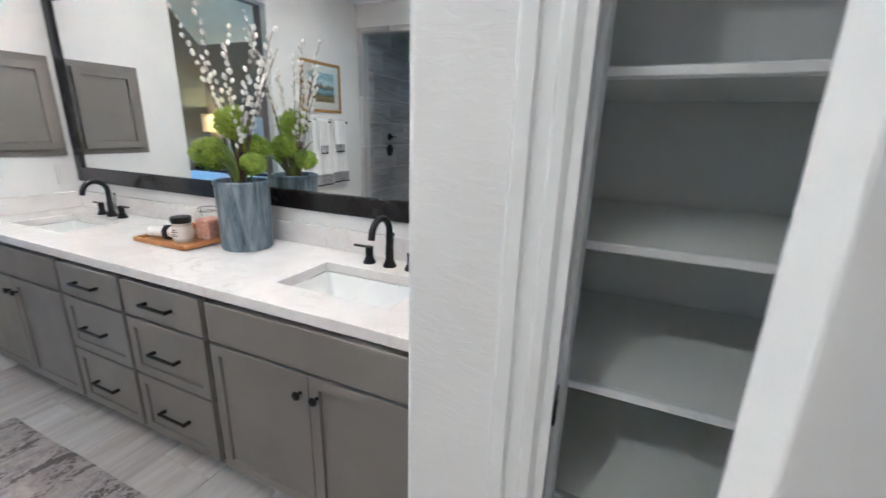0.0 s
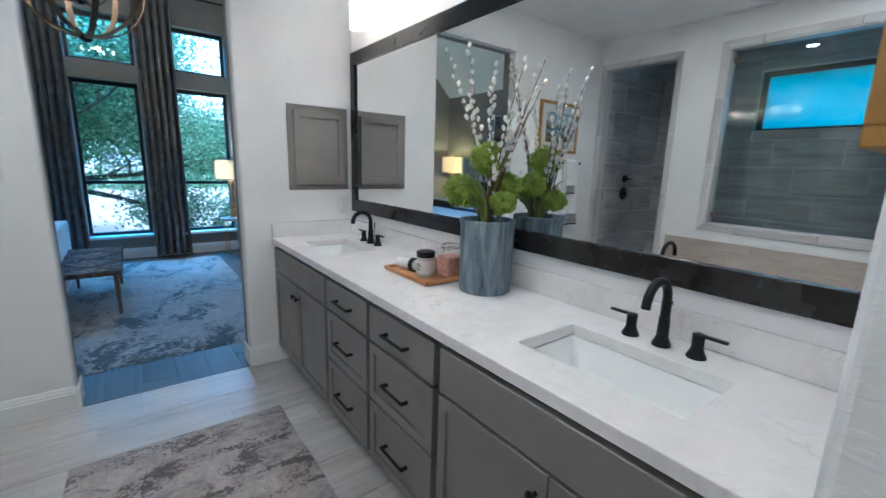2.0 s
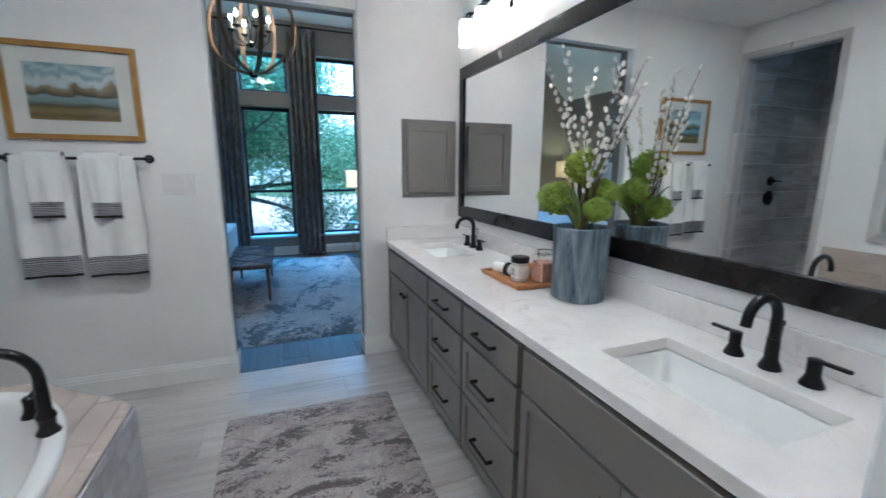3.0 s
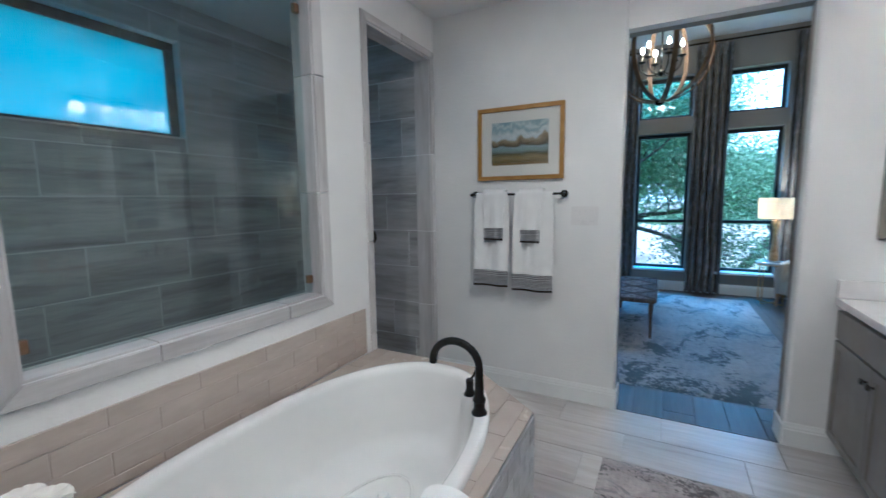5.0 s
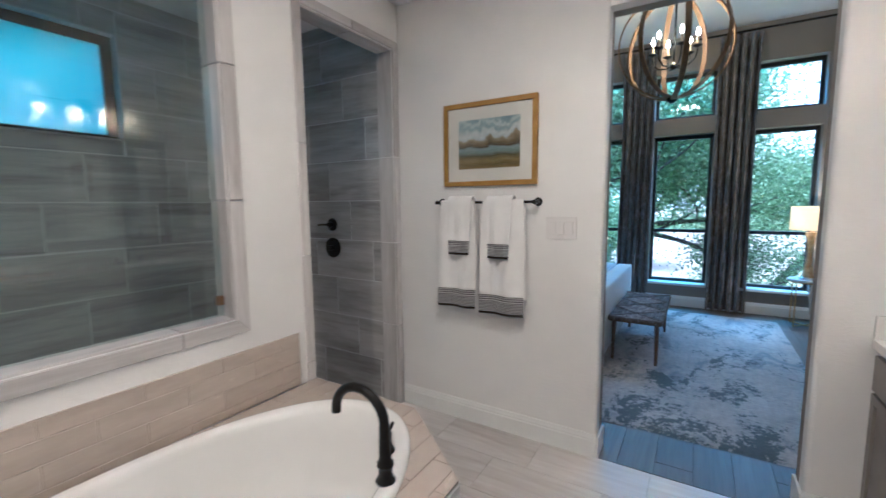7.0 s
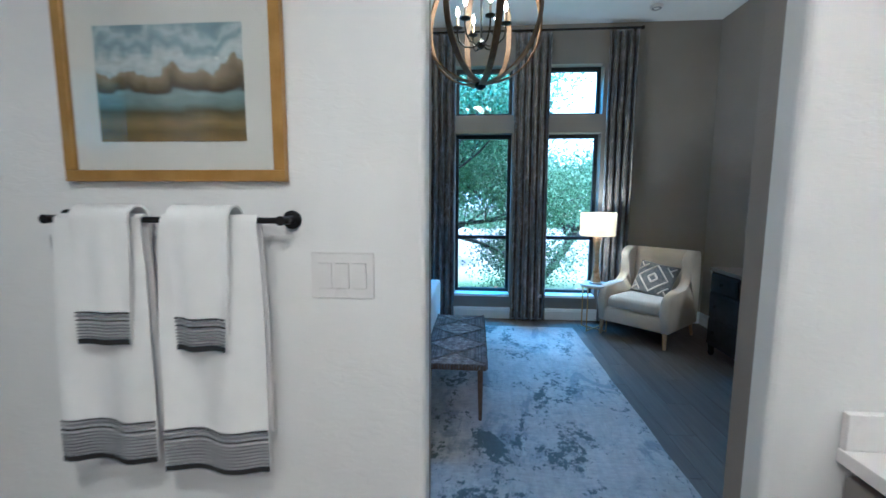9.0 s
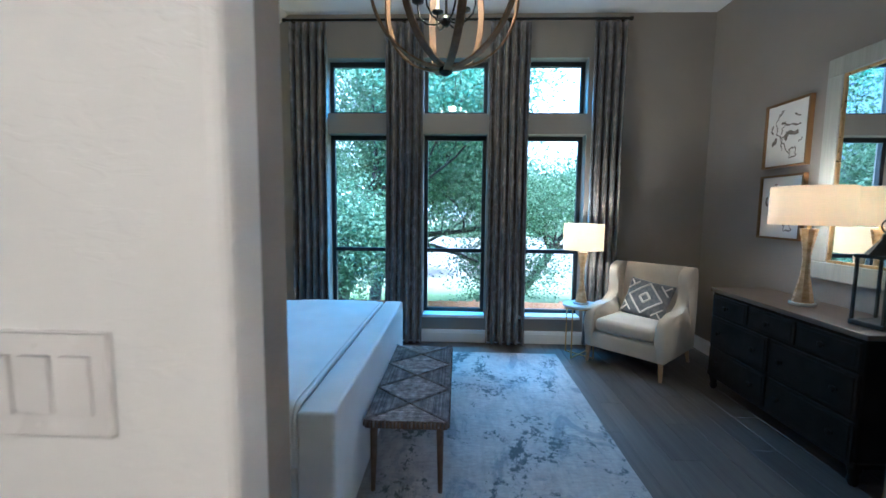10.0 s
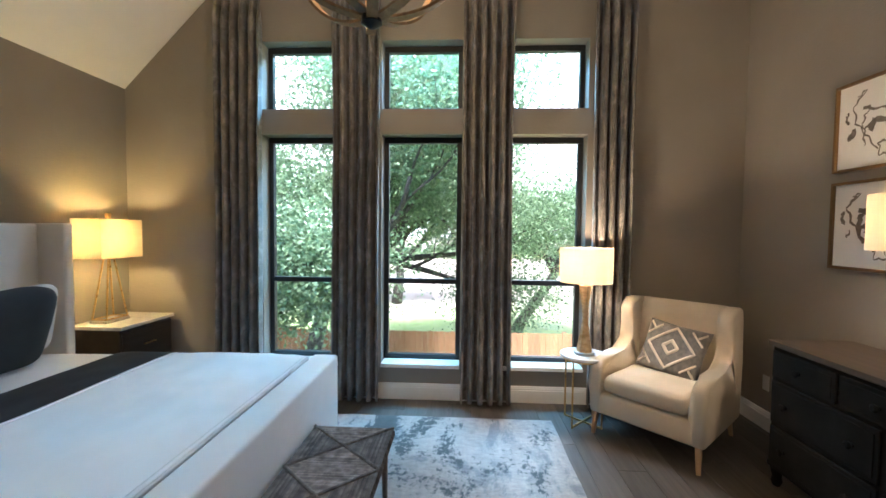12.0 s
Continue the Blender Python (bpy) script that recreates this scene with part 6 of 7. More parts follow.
WHITEWASH = wood("whitewashed_frame", (0.31, 0.31, 0.27), (0.44, 0.43, 0.38), 2, 0.5, 1.0, 0)
t = thing("wall_mirror", pose(-5.455, YR, 1.88, 0, 0, -90), "large wall mirror in whitewashed frame above the dresser", "mirror")
w, hh = 0.46, 0.81
for a in ((-w, w, -hh, -hh + 0.13), (-w, w, hh - 0.13, hh), (-w, -w + 0.13, -hh + 0.13, hh - 0.13), (w - 0.13, w, -hh + 0.13, hh - 0.13)):
    part("frame_rail", box(B(), 0.002, 0.03, *a, 0.006), WHITEWASH, t)
for a in ((-w + 0.13, w - 0.13, -hh + 0.13, -hh + 0.15), (-w + 0.13, w - 0.13, hh - 0.15, hh - 0.13), (-w + 0.13, -w + 0.15, -hh + 0.15, hh - 0.15), (w - 0.15, w - 0.13, -hh + 0.15, hh - 0.15)):
    part("inner_bead", box(B(), 0.004, 0.024, *a, 0.003), GOLD, t, "gilt inner bead")
part("mirror_glass", box(B(), 0.006, 0.012, -w + 0.148, w - 0.148, -hh + 0.148, hh - 0.148), MIRROR, t)

INK = surface("ink_stroke", (0.13, 0.105, 0.09), (0.24, 0.20, 0.17), 30, 0.8, bump=0.1)


def abstract(z, seed, label):
    t = picture("picture", pose(-6.27, YR, z, 0, 0, -90), 0.475, 0.548, MAT_BOARD, WALNUT_GOLD, 0.018, 0.0, 0.042, label, glazed=False, group="abstract prints")
    rg = random.Random(seed)
    px = 0.0245
    strokes = [
        [(0.10, 0.17), (0.06, 0.20), (0.12, 0.12), (0.10, 0.02), (0.03, -0.08), (-0.05, -0.16)],
        [(-0.14, 0.05), (-0.04, 0.07), (0.06, 0.10)], [(-0.12, -0.01), (-0.02, 0.02), (0.02, -0.05)],
        [(-0.10, -0.12), (-0.12, -0.18), (-0.06, -0.19), (-0.05, -0.13), (-0.10, -0.12)], [(-0.13, 0.13), (-0.08, 0.16)],
        [(0.0, 0.03), (0.04, -0.04), (0.03, -0.12)], [(0.11, -0.03), (0.13, -0.08)],
        [(0.02, 0.10), (0.045, 0.03), (0.06, -0.03)], [(-0.15, -0.06), (-0.145, -0.075)], [(0.15, 0.09), (0.17, 0.06), (0.15, 0.02)]]
    for st in strokes:
        bm = B()
        pts = [Vector((px, -a + rg.uniform(-0.012, 0.012), b + rg.uniform(-0.012, 0.012))) for a, b in st]
        fine = []
        for k in range(len(pts) - 1):
            for q in range(6):
                fine.append(pts[k].lerp(pts[k + 1], q / 6) + Vector((0, 0.008 * math.sin(k * 2 + q), 0.006 * math.cos(q * 1.3 + k))))
        fine.append(pts[-1])
        wd = rg.choice((0.008, 0.012, 0.017, 0.024))
        prev = None
        for k, p in enumerate(fine):
            d = (fine[min(k + 1, len(fine) - 1)] - fine[max(k - 1, 0)]).normalized()
            s = Vector((0, d.z, -d.y)) * wd * (0.6 + 0.5 * noise.noise(p * 30))
            cur = (bm.verts.new(p + s), bm.verts.new(p - s))
            if prev:
                bm.faces.new((prev[0], prev[1], cur[1], cur[0]))
            prev = cur
        part("brush_stroke", bm, INK, t)


WALNUT_GOLD = wood("bronze_wood_frame", (0.12, 0.062, 0.02), (0.22, 0.12, 0.04), 2, 0.4, 1.0, 0)
abstract(2.222, 11, "abstract ink print in walnut shadow-box frame, upper")
abstract(1.612, 12, "abstract ink print in walnut shadow-box frame, lower")
MESA = landscape("canyon_photo", -0.30, 0.30, (
    (0.0, (0.025, 0.04, 0.055)), (0.16, (0.04, 0.065, 0.085)), (0.28, (0.03, 0.05, 0.07)), (0.36, (0.12, 0.08, 0.075)), (0.42, (0.30, 0.19, 0.15)), (0.48, (0.12, 0.08, 0.07)),
    (0.54, (0.38, 0.25, 0.18)), (0.60, (0.14, 0.09, 0.07)), (0.66, (0.30, 0.20, 0.14)), (0.72, (0.05, 0.06, 0.075)), (0.82, (0.16, 0.20, 0.24)), (1.0, (0.09, 0.13, 0.17))), 5.0, 0.34, 3.0)
picture("picture", pose(-5.37, YL, 2.055, 0, 0, 90), 1.26, 0.65, MESA, surface("silver_frame", (0.45, 0.43, 0.42), (0.55, 0.53, 0.52), 9, 0.35, 0.5), 0.018, 0.0, 0.035, "canyon landscape photograph in thin silver frame", glazed=False)

# ---- lantern on the dresser ----
LANTERN = surface("lantern_iron", (0.035, 0.04, 0.038), (0.07, 0.075, 0.07), 14, 0.5, 0.5, bump=0.2)
t = thing("lantern", pose(-5.09, 2.74, 0.9015, 0, 0, 8) @ Matrix.Scale(1.12, 4), "dark iron lantern with clear glass standing on the dresser", "lantern")
part("base", box(B(), -0.085, 0.085, -0.085, 0.085, 0.0, 0.028, 0.004), LANTERN, t)
for sx in (-1, 1):
    for sy in (-1, 1):
        part("post", box(B(), sx * 0.074 - 0.007, sx * 0.074 + 0.007, sy * 0.074 - 0.007, sy * 0.074 + 0.007, 0.028, 0.36, 0.002), LANTERN, t)
bm = B()
for a in ((-0.085, 0.085, -0.085, -0.067), (-0.085, 0.085, 0.067, 0.085), (-0.085, -0.067, -0.067, 0.067), (0.067, 0.085, -0.067, 0.067)):
    box(bm, *a, 0.36, 0.378, 0.002)
part("top_frame", bm, LANTERN, t)
part("roof", lathe(B(), [(0.105, 0.378), (0.060, 0.43), (0.035, 0.46), (0.030, 0.485), (0.012, 0.495)], 4), LANTERN, t)
ring_pts = [(0.035 * math.sin(2 * math.pi * q / 16), 0, 0.528 - 0.035 * math.cos(2 * math.pi * q / 16)) for q in range(17)]
part("ring", tube(B(), ring_pts, 0.004, 6), LANTERN, t, smooth=True)
for sy in (-1, 1):
    g = part("pane", box(B(), -0.066, 0.066, sy * 0.074 - 0.001, sy * 0.074 + 0.001, 0.029, 0.359), CLEAR, t)
    g.visible_shadow = False

# ---- nightstand and its lamp ----
ESPRESSO = wood("espresso_wood", (0.020, 0.014, 0.012), (0.045, 0.033, 0.028), 0, 0.4, 1.0, 0)
t = thing("nightstand", pose(-7.08, -2.31, 0), "espresso nightstand with white stone top beside the bed", "nightstand")
part("top", box(B(), -0.30, 0.30, -0.225, 0.225, 0.735, 0.765, 0.004), MARBLE, t)
part("body", box(B(), -0.285, 0.285, -0.22, 0.20, 0.12, 0.734, 0.004), ESPRESSO, t)
for z0, z1 in ((0.43, 0.715), (0.14, 0.415)):
    d = part("drawer", box(B(), -0.27, 0.27, 0.20, 0.216, z0, z1, 0.003), ESPRESSO, t)
    part("pull", box(B(), -0.06, 0.06, 0.216, 0.235, (z0 + z1) / 2 - 0.005, (z0 + z1) / 2 + 0.005, 0.002), GOLD, d)
for x in (-0.26, 0.26):
    for y in (-0.19, 0.17):
        part("leg", tube(B(), [(x, y, 0), (x, y, 0.12)], [0.014, 0.02], 8), ESPRESSO, t)
t = thing("table_lamp", pose(-6.99, -2.36, 0.766), "brass pyramid-frame lamp with lit rectangular linen shade", "lamp")
part("base", box(B(), -0.12, 0.12, -0.075, 0.075, 0, 0.025, 0.003), MARBLE, t)
for sx in (-1, 1):
    for sy in (-1, 1):
        part("strut", tube(B(), [(sx * 0.105, sy * 0.062, 0.025), (sx * 0.028, sy * 0.02, 0.53)], 0.006, 8), GOLD, t, smooth=True)
bm = B()
for a, b in (((-0.105, -0.062), (0.105, -0.062)), ((0.105, -0.062), (0.105, 0.062)), ((0.105, 0.062), (-0.105, 0.062)), ((-0.105, 0.062), (-0.105, -0.062))):
    tube(bm, [(*a, 0.031), (*b, 0.031)], 0.006, 8)
part("foot_frame", bm, GOLD, t, smooth=True)
part("cap", box(B(), -0.035, 0.035, -0.027, 0.027, 0.525, 0.545, 0.003), GOLD, t)
part("finial", box(B(), -0.016, 0.016, -0.016, 0.016, 0.866, 0.905, 0.003), GOLD, t)
part("harp", tube(B(), [(0, 0, 0.54), (0, 0, 0.87)], 0.004, 6), GOLD, t)
bm = B()
za, zb = 0.535, 0.855
for a in ((-0.21, 0.21, -0.125, -0.122), (-0.21, 0.21, 0.122, 0.125), (-0.21, -0.207, -0.122, 0.122), (0.207, 0.21, -0.122, 0.122)):
    box(bm, *a, za, zb)
part("shade", bm, SHADE, t, "white linen rectangular shade")
part("bulb", lathe(B(), [(0.01, 0.62), (0.028, 0.66), (0.030, 0.69), (0.015, 0.72)], 14, at=(0.05, 0, 0)), BULB, t, smooth=True)
lamp("lamp_light", "POINT", pose(-6.94, -2.36, 0.766 + 0.69), 8.5, (1.0, 0.66, 0.18), shadow_soft_size=0.05)

# ---- chandelier ----
CH = (-5.66, 0.157, 3.085)
t = thing("chandelier", pose(*CH), "wooden orb chandelier with iron arms and lit candle bulbs", "chandelier")
ORB = wood("orb_wood", (0.13, 0.075, 0.035), (0.30, 0.185, 0.09), 2, 0.5, 1.2, 0.1)
R = 0.545
for k in range(4):
    bm = B()
    n = 56
    rows = []
    for q in range(n):
        a = 2 * math.pi * q / n
        c, s = math.cos(a), math.sin(a)
        quad = [((R + dr) * c, dw, (R + dr) * s * 1.0) for dr, dw in ((-0.007, -0.026), (0.007, -0.026), (0.007, 0.026), (-0.007, 0.026))]
        rows.append([bm.verts.new(v) for v in quad])
    for a, b in zip(rows, rows[1:] + rows[:1]):
        for e in range(4):
            bm.faces.new((a[e], a[(e + 1) % 4], b[(e + 1) % 4], b[e]))
    sc = 1 - 0.016 * k
    part("wooden_hoop", moved(bm, pose(0, 0, 0, 0, 0, 45 * k + 14) @ Matrix.Scale(sc, 4)), ORB, t, smooth=True)
part("bottom_cap", lathe(B(), [(0.012, -R - 0.034), (0.03, -R - 0.024), (0.05, -R - 0.010), (0.05, -R + 0.02)], 18), BLACK_METAL, t, smooth=True)
bm = tube(B(), [(0, 0, -0.22), (0, 0, HR - CH[2] - 0.02)], 0.010, 10)
lathe(bm, [(0.012, -0.245), (0.035, -0.225), (0.04, -0.20), (0.018, -0.17)], 16)
part("stem", bm, BLACK_METAL, t, smooth=True)
part("canopy", lathe(B(), [(0.065, HR - CH[2] - 0.03), (0.07, HR - CH[2] - 0.02), (0.07, HR - CH[2] - 0.001)], 24), BLACK_METAL, t, smooth=True)
CANDLE = surface("candle_sleeve", (0.40, 0.32, 0.22), (0.48, 0.40, 0.29), 8, 0.6)
FLAME = glow("candle_bulb", (1.0, 0.72, 0.40), 25)
for k in range(6):
    a = math.radians(60 * k + 20)
    ux, uy = math.cos(a), math.sin(a)
    arm = tube(B(), [(ux * r, uy * r, z) for r, z in ((0.02, -0.205), (0.07, -0.225), (0.14, -0.215), (0.19, -0.17), (0.205, -0.11), (0.205, -0.07))], 0.007, 8)
    lathe(arm, [(0.012, -0.075), (0.042, -0.062), (0.044, -0.054), (0.016, -0.056)], 18, at=(ux * 0.205, uy * 0.205, 0))
    ar = part("arm", arm, BLACK_METAL, t, smooth=True)
    part("candle", lathe(B(), [(0.011, -0.058), (0.0115, 0.035), (0.009, 0.037)], 12, at=(ux * 0.205, uy * 0.205, 0)), CANDLE, ar, smooth=True)
    part("bulb", lathe(B(), [(0.006, 0.036), (0.015, 0.055), (0.016, 0.07), (0.009, 0.098), (0.002, 0.115)], 12, at=(ux * 0.205, uy * 0.205, 0)), FLAME, ar, smooth=True)
lamp("chandelier_light", "POINT", pose(CH[0], CH[1], CH[2] + 0.09), 6, LAMPWARM, shadow_soft_size=0.05)

t = thing("smoke_detector", pose(-7.0, 2.1, HR), "round white smoke detector on the ceiling", "smoke detector")
part("body", lathe(B(), [(0.06, -0.03), (0.066, -0.02), (0.068, -0.001)], 26), PLATE, t, smooth=True)
part("vent_ring", lathe(B(), [(0.03, -0.0335), (0.05, -0.0335), (0.05, -0.03), (0.03, -0.03)], 26, close=True), STRIPE_GREY, t)
t = thing("wall_outlet", pose(-7.05, YR, 0, 0, 0, -90), "white outlet plate low on the bedroom wall", "outlet")
part("cover_plate", box(B(), 0.001, 0.007, -0.036, 0.036, 0.31, 0.43, 0.003), PLATE, t)
part("socket", box(B(), 0.007, 0.0095, -0.017, 0.017, 0.335, 0.405, 0.002), PLATE, t)

# ---- outside ----
ZG = -2.4


def ground_material():
    m, t, p = nodes_of("yard_ground")
    tc, sep = add(t, "TexCoord"), add(t, "SeparateXYZ")
    t.links.new(tc.outputs["Object"], sep.inputs[0])
    vec = coords(t, (1, 1, 1), False)
    grass = ramp(t, noise_at(t, vec, 3.0, 6), (0.3, (0.10, 0.16, 0.04)), (0.7, (0.20, 0.27, 0.08)))
    dry = ramp(t, noise_at(t, vec, 0.6, 6), (0.3, (0.185, 0.150, 0.110)), (0.7, (0.29, 0.245, 0.19)))
    wob = add(t, "Math", operation="MULTIPLY_ADD")
    t.links.new(noise_at(t, vec, 0.12, 4), wob.inputs[0])
    wob.inputs[1].default_value = 14.0
    t.links.new(sep.outputs["X"], wob.inputs[2])
    far = add(t, "MapRange")
    far.inputs["From Min"].default_value, far.inputs["From Max"].default_value = -13.0, -22.0
    t.links.new(wob.outputs[0], far.inputs["Value"])
    t.links.new(mixed(t, far.outputs[0], grass, dry), p.inputs["Base Color"])
    p.inputs["Roughness"].default_value = 0.95
    return m


bm = B()
sheet(bm, 40, 40, lambda u, v: Vector((-7.7 - 1200 * u ** 3, (v - 0.5) * 2400 * abs(v - 0.5) * 2, ZG + 0.25 * noise.noise(Vector((u * 30, v * 30, 0))))))
structure("ground", bm, ground_material(), "sunlit lawn fading into a dry pale field", "ground")
bm = box(B(), XW - 0.33, XW - 0.252, YL - 1.5, YR + 3, ZG - 0.5, -0.1)
structure("house_footing", bm, GROUT, "plain masonry footing under the window wall", "wall")

# privacy fence
FENCE = wood("cedar_fence", (0.20, 0.085, 0.035), (0.34, 0.17, 0.08), 2, 0.8, 1.0, 0.35)
fence = thing("fence", pose(-14.0, 0, ZG), "weathered cedar picket fence behind the yard", "fence")
picket = box(B(), -0.01, 0.01, -0.066, 0.066, 0.0, 1.42, 0.002)
pk = bpy.data.meshes.new("picket")
picket.to_mesh(pk)
picket.free()
pk.materials.append(FENCE)
for k in range(110):
    ob = new("picket", pk)
    ob.parent = fence
    ob.location = (0.0, -6.5 + 0.14 * k, 0.02 * noise.noise(Vector((k * 0.7, 0, 0))))
for z in (0.3, 1.1):
    part("rail", box(B(), -0.06, -0.02, -6.6, 8.9, z, z + 0.09, 0.003), FENCE, fence)
for k in range(7):
    part("post", box(B(), -0.12, -0.03, -6.5 + 2.4 * k, -6.41 + 2.4 * k, 0, 1.45, 0.004), FENCE, fence)

BARK = surface("oak_bark", (0.035, 0.03, 0.026), (0.09, 0.078, 0.068), 9, 0.95, stretch=(3, 3, 0.7), bump=0.9, bscale=22, depth=0.02)


def leaf_material(name, a, b, c):
    m, t, p = nodes_of(name)
    g = add(t, "NewGeometry")
    col = ramp(t, g.outputs["Random Per Island"], (0.0, a), (0.55, b), (1.0, c))
    t.links.new(col, p.inputs["Base Color"])
    p.inputs["Roughness"].default_value = 0.55
    tr, mx = add(t, "BsdfTranslucent"), add(t, "MixShader")
    t.links.new(col, tr.inputs["Color"])
    mx.inputs[0].default_value = 0.45
    out = t.nodes["Material Output"]
    t.links.new(p.outputs[0], mx.inputs[1])
    t.links.new(tr.outputs[0], mx.inputs[2])
    t.links.new(mx.outputs[0], out.inputs["Surface"])
    return m


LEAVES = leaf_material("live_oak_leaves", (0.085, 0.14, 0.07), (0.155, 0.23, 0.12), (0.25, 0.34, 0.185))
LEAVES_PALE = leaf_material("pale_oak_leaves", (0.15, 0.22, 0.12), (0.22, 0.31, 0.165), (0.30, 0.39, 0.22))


def tree(x, y, trunk, limbs, r0, seed, n_leaf, leaf, crown, spread, label):
    """A spreading oak: a bent trunk, limbs that fork twice, and leaf clumps round the twigs."""
    t = thing("oak_tree", pose(x, y, ZG), label, "tree", "oaks outside")
    rg = random.Random(seed)
    bm = B()
    tips = []

    def grow(p, d, length, r, level):
        n = 6
        pts, rad = [p], [r]
        for q in range(1, n + 1):
            d = (d + Vector((rg.uniform(-1, 1), rg.uniform(-1, 1), rg.uniform(-0.5, 0.7))) * 0.22).normalized()
            p = p + d * (length / n)
            pts.append(p)
            rad.append(r * (1 - 0.62 * q / n))
            if level < 3 and q >= 2 and rg.random() < (0.85 if level < 2 else 0.6):
                side = (d + Vector((rg.uniform(-1, 1), rg.uniform(-1, 1), rg.uniform(-0.25, 0.7))) * 1.1).normalized()
                grow(p, side, length * rg.uniform(0.45, 0.68), rad[-1] * 0.62, level + 1)
            if level >= 2:
                tips.append((p, d))
        tips.append((p, d))
        tube(bm, pts, rad, 8 if level < 2 else 5)

    pts = [Vector(p) for p in trunk]
    tube(bm, pts, [r0 * (1.25 if k == 0 else 1 - 0.4 * k / len(pts)) for k in range(len(pts))], 12)
    for k, (dx, dy, dz, ln) in enumerate(limbs):
        start = pts[-1] if k % 2 else pts[-2].lerp(pts[-1], 0.6)
        grow(start, Vector((dx, dy, dz)).normalized(), ln, r0 * 0.55, 0)
    part("trunk", bm, BARK, t, "dark furrowed trunk and limbs", "all")
    verts, faces = [], []
    per = max(1, n_leaf // max(1, len(tips)))
    for c, d in tips:
        size = crown * rg.uniform(0.6, 1.2)
        for q in range(per):
            p = c + Vector((rg.gauss(0, 1), rg.gauss(0, 1), rg.gauss(0, 0.7))) * size
            ax = Vector((rg.uniform(-1, 1), rg.uniform(-1, 1), rg.uniform(-0.8, 0.8))).normalized()
            nx = ax.orthogonal().normalized()
            nx.rotate(Matrix.Rotation(rg.uniform(0, 6.28), 3, ax))
            s = leaf * rg.uniform(0.6, 1.25)
            i = len(verts)
            verts += [p, p + ax * s * 0.5 + nx * s * 0.28, p + ax * s, p + ax * s * 0.5 - nx * s * 0.28]
            faces.append((i, i + 1, i + 2, i + 3))
    me = bpy.data.meshes.new("crown")
    me.from_pydata(verts, [], faces)
    me.materials.append(spread)
    ob = new("crown", me)
    ob.parent = t
    tagged(ob, "dense small-leaved green crown", kind="stuff")


tree(-12.8, -3.0, [(0, 0, 0), (0.1, 0.25, 1.2), (0.0, 0.55, 2.4), (0.2, 0.6, 3.4)], [(0.1, 1, 0.55, 3.2), (0.2, -1, 0.7, 2.8), (-0.6, 0.3, 1, 2.8), (0.5, 0.6, 1, 2.8), (0.3, 1, 0.15, 3.4), (0.8, -0.4, 0.8, 2.4), (0.7, 0.1, -0.45, 2.0), (0.6, -0.45, -0.35, 2.2), (0.9, 0.35, -0.2, 2.0)], 0.20, 4, 140000, 0.085, 0.46, LEAVES, "large live oak with dark trunk behind the fence line")
tree(-15.8, -2.55, [(0, 0, 0), (0.1, 0.2, 1.4), (0.2, 0.5, 2.6), (0.2, 0.9, 3.5)], [(0.1, 1, 0.10, 3.4), (0.2, 1, 0.5, 3.2), (-0.2, 0.5, 0.9, 3.4), (0.4, 0.4, 1, 4.0), (0.2, -0.3, 1, 3.6), (0.5, 0.7, 0.8, 3.0), (0.3, 1, -0.12, 3.0)], 0.20, 9, 130000, 0.095, 0.52, LEAVES, "live oak with low spreading limbs beyond the yard")
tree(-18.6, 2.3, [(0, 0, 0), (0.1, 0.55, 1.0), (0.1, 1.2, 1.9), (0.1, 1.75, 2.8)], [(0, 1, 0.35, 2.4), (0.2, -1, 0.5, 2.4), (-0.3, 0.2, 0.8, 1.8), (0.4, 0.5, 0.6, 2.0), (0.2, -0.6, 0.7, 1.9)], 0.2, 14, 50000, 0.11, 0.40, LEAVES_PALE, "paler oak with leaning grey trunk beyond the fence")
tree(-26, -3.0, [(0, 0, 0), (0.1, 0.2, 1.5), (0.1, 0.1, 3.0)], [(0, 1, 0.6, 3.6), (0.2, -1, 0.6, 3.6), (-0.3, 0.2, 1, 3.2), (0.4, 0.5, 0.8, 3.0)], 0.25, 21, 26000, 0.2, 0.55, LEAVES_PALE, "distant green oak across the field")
rg = random.Random(8)
verts, faces = [], []
for k in range(9000):
    y = rg.uniform(-30, 40)
    c = Vector((-62 - rg.uniform(0, 6) - 6 * noise.noise(Vector((y * 0.05, 0, 0))), y, ZG + abs(rg.gauss(0, 1)) * 1.7 * (0.6 + 0.6 * noise.noise(Vector((y * 0.12, 3, 0))))))
    s = rg.uniform(0.4, 0.9)
    a = Vector((rg.uniform(-1, 1), rg.uniform(-1, 1), rg.uniform(-1, 1))).normalized()
    b = a.orthogonal().normalized()
    i = len(verts)
    verts += [c, c + a * s * 0.5 + b * s * 0.3, c + a * s, c + a * s * 0.5 - b * s * 0.3]
    faces.append((i, i + 1, i + 2, i + 3))
me = bpy.data.meshes.new("far_woods")
me.from_pydata(verts, [], faces)
# the pale leaves put the woods' distance haze into their colour
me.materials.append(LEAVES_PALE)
tagged(new("far_woods", me), "low line of far woods across the field, haze painted in as paler leaves", "woods", kind="stuff")
bm = prism(B(), [(4.3, 2.55), (9.0, 4.3), (9.0, 4.15), (4.35, 2.35)], -13.5, -10.4, "x")
tagged(link_mesh("roof_eave", bm, surface("grey_shingle", (0.12, 0.125, 0.13), (0.20, 0.205, 0.21), 18, 0.9)), "grey eave of the neighbouring roof wing", "roof", kind="structure")

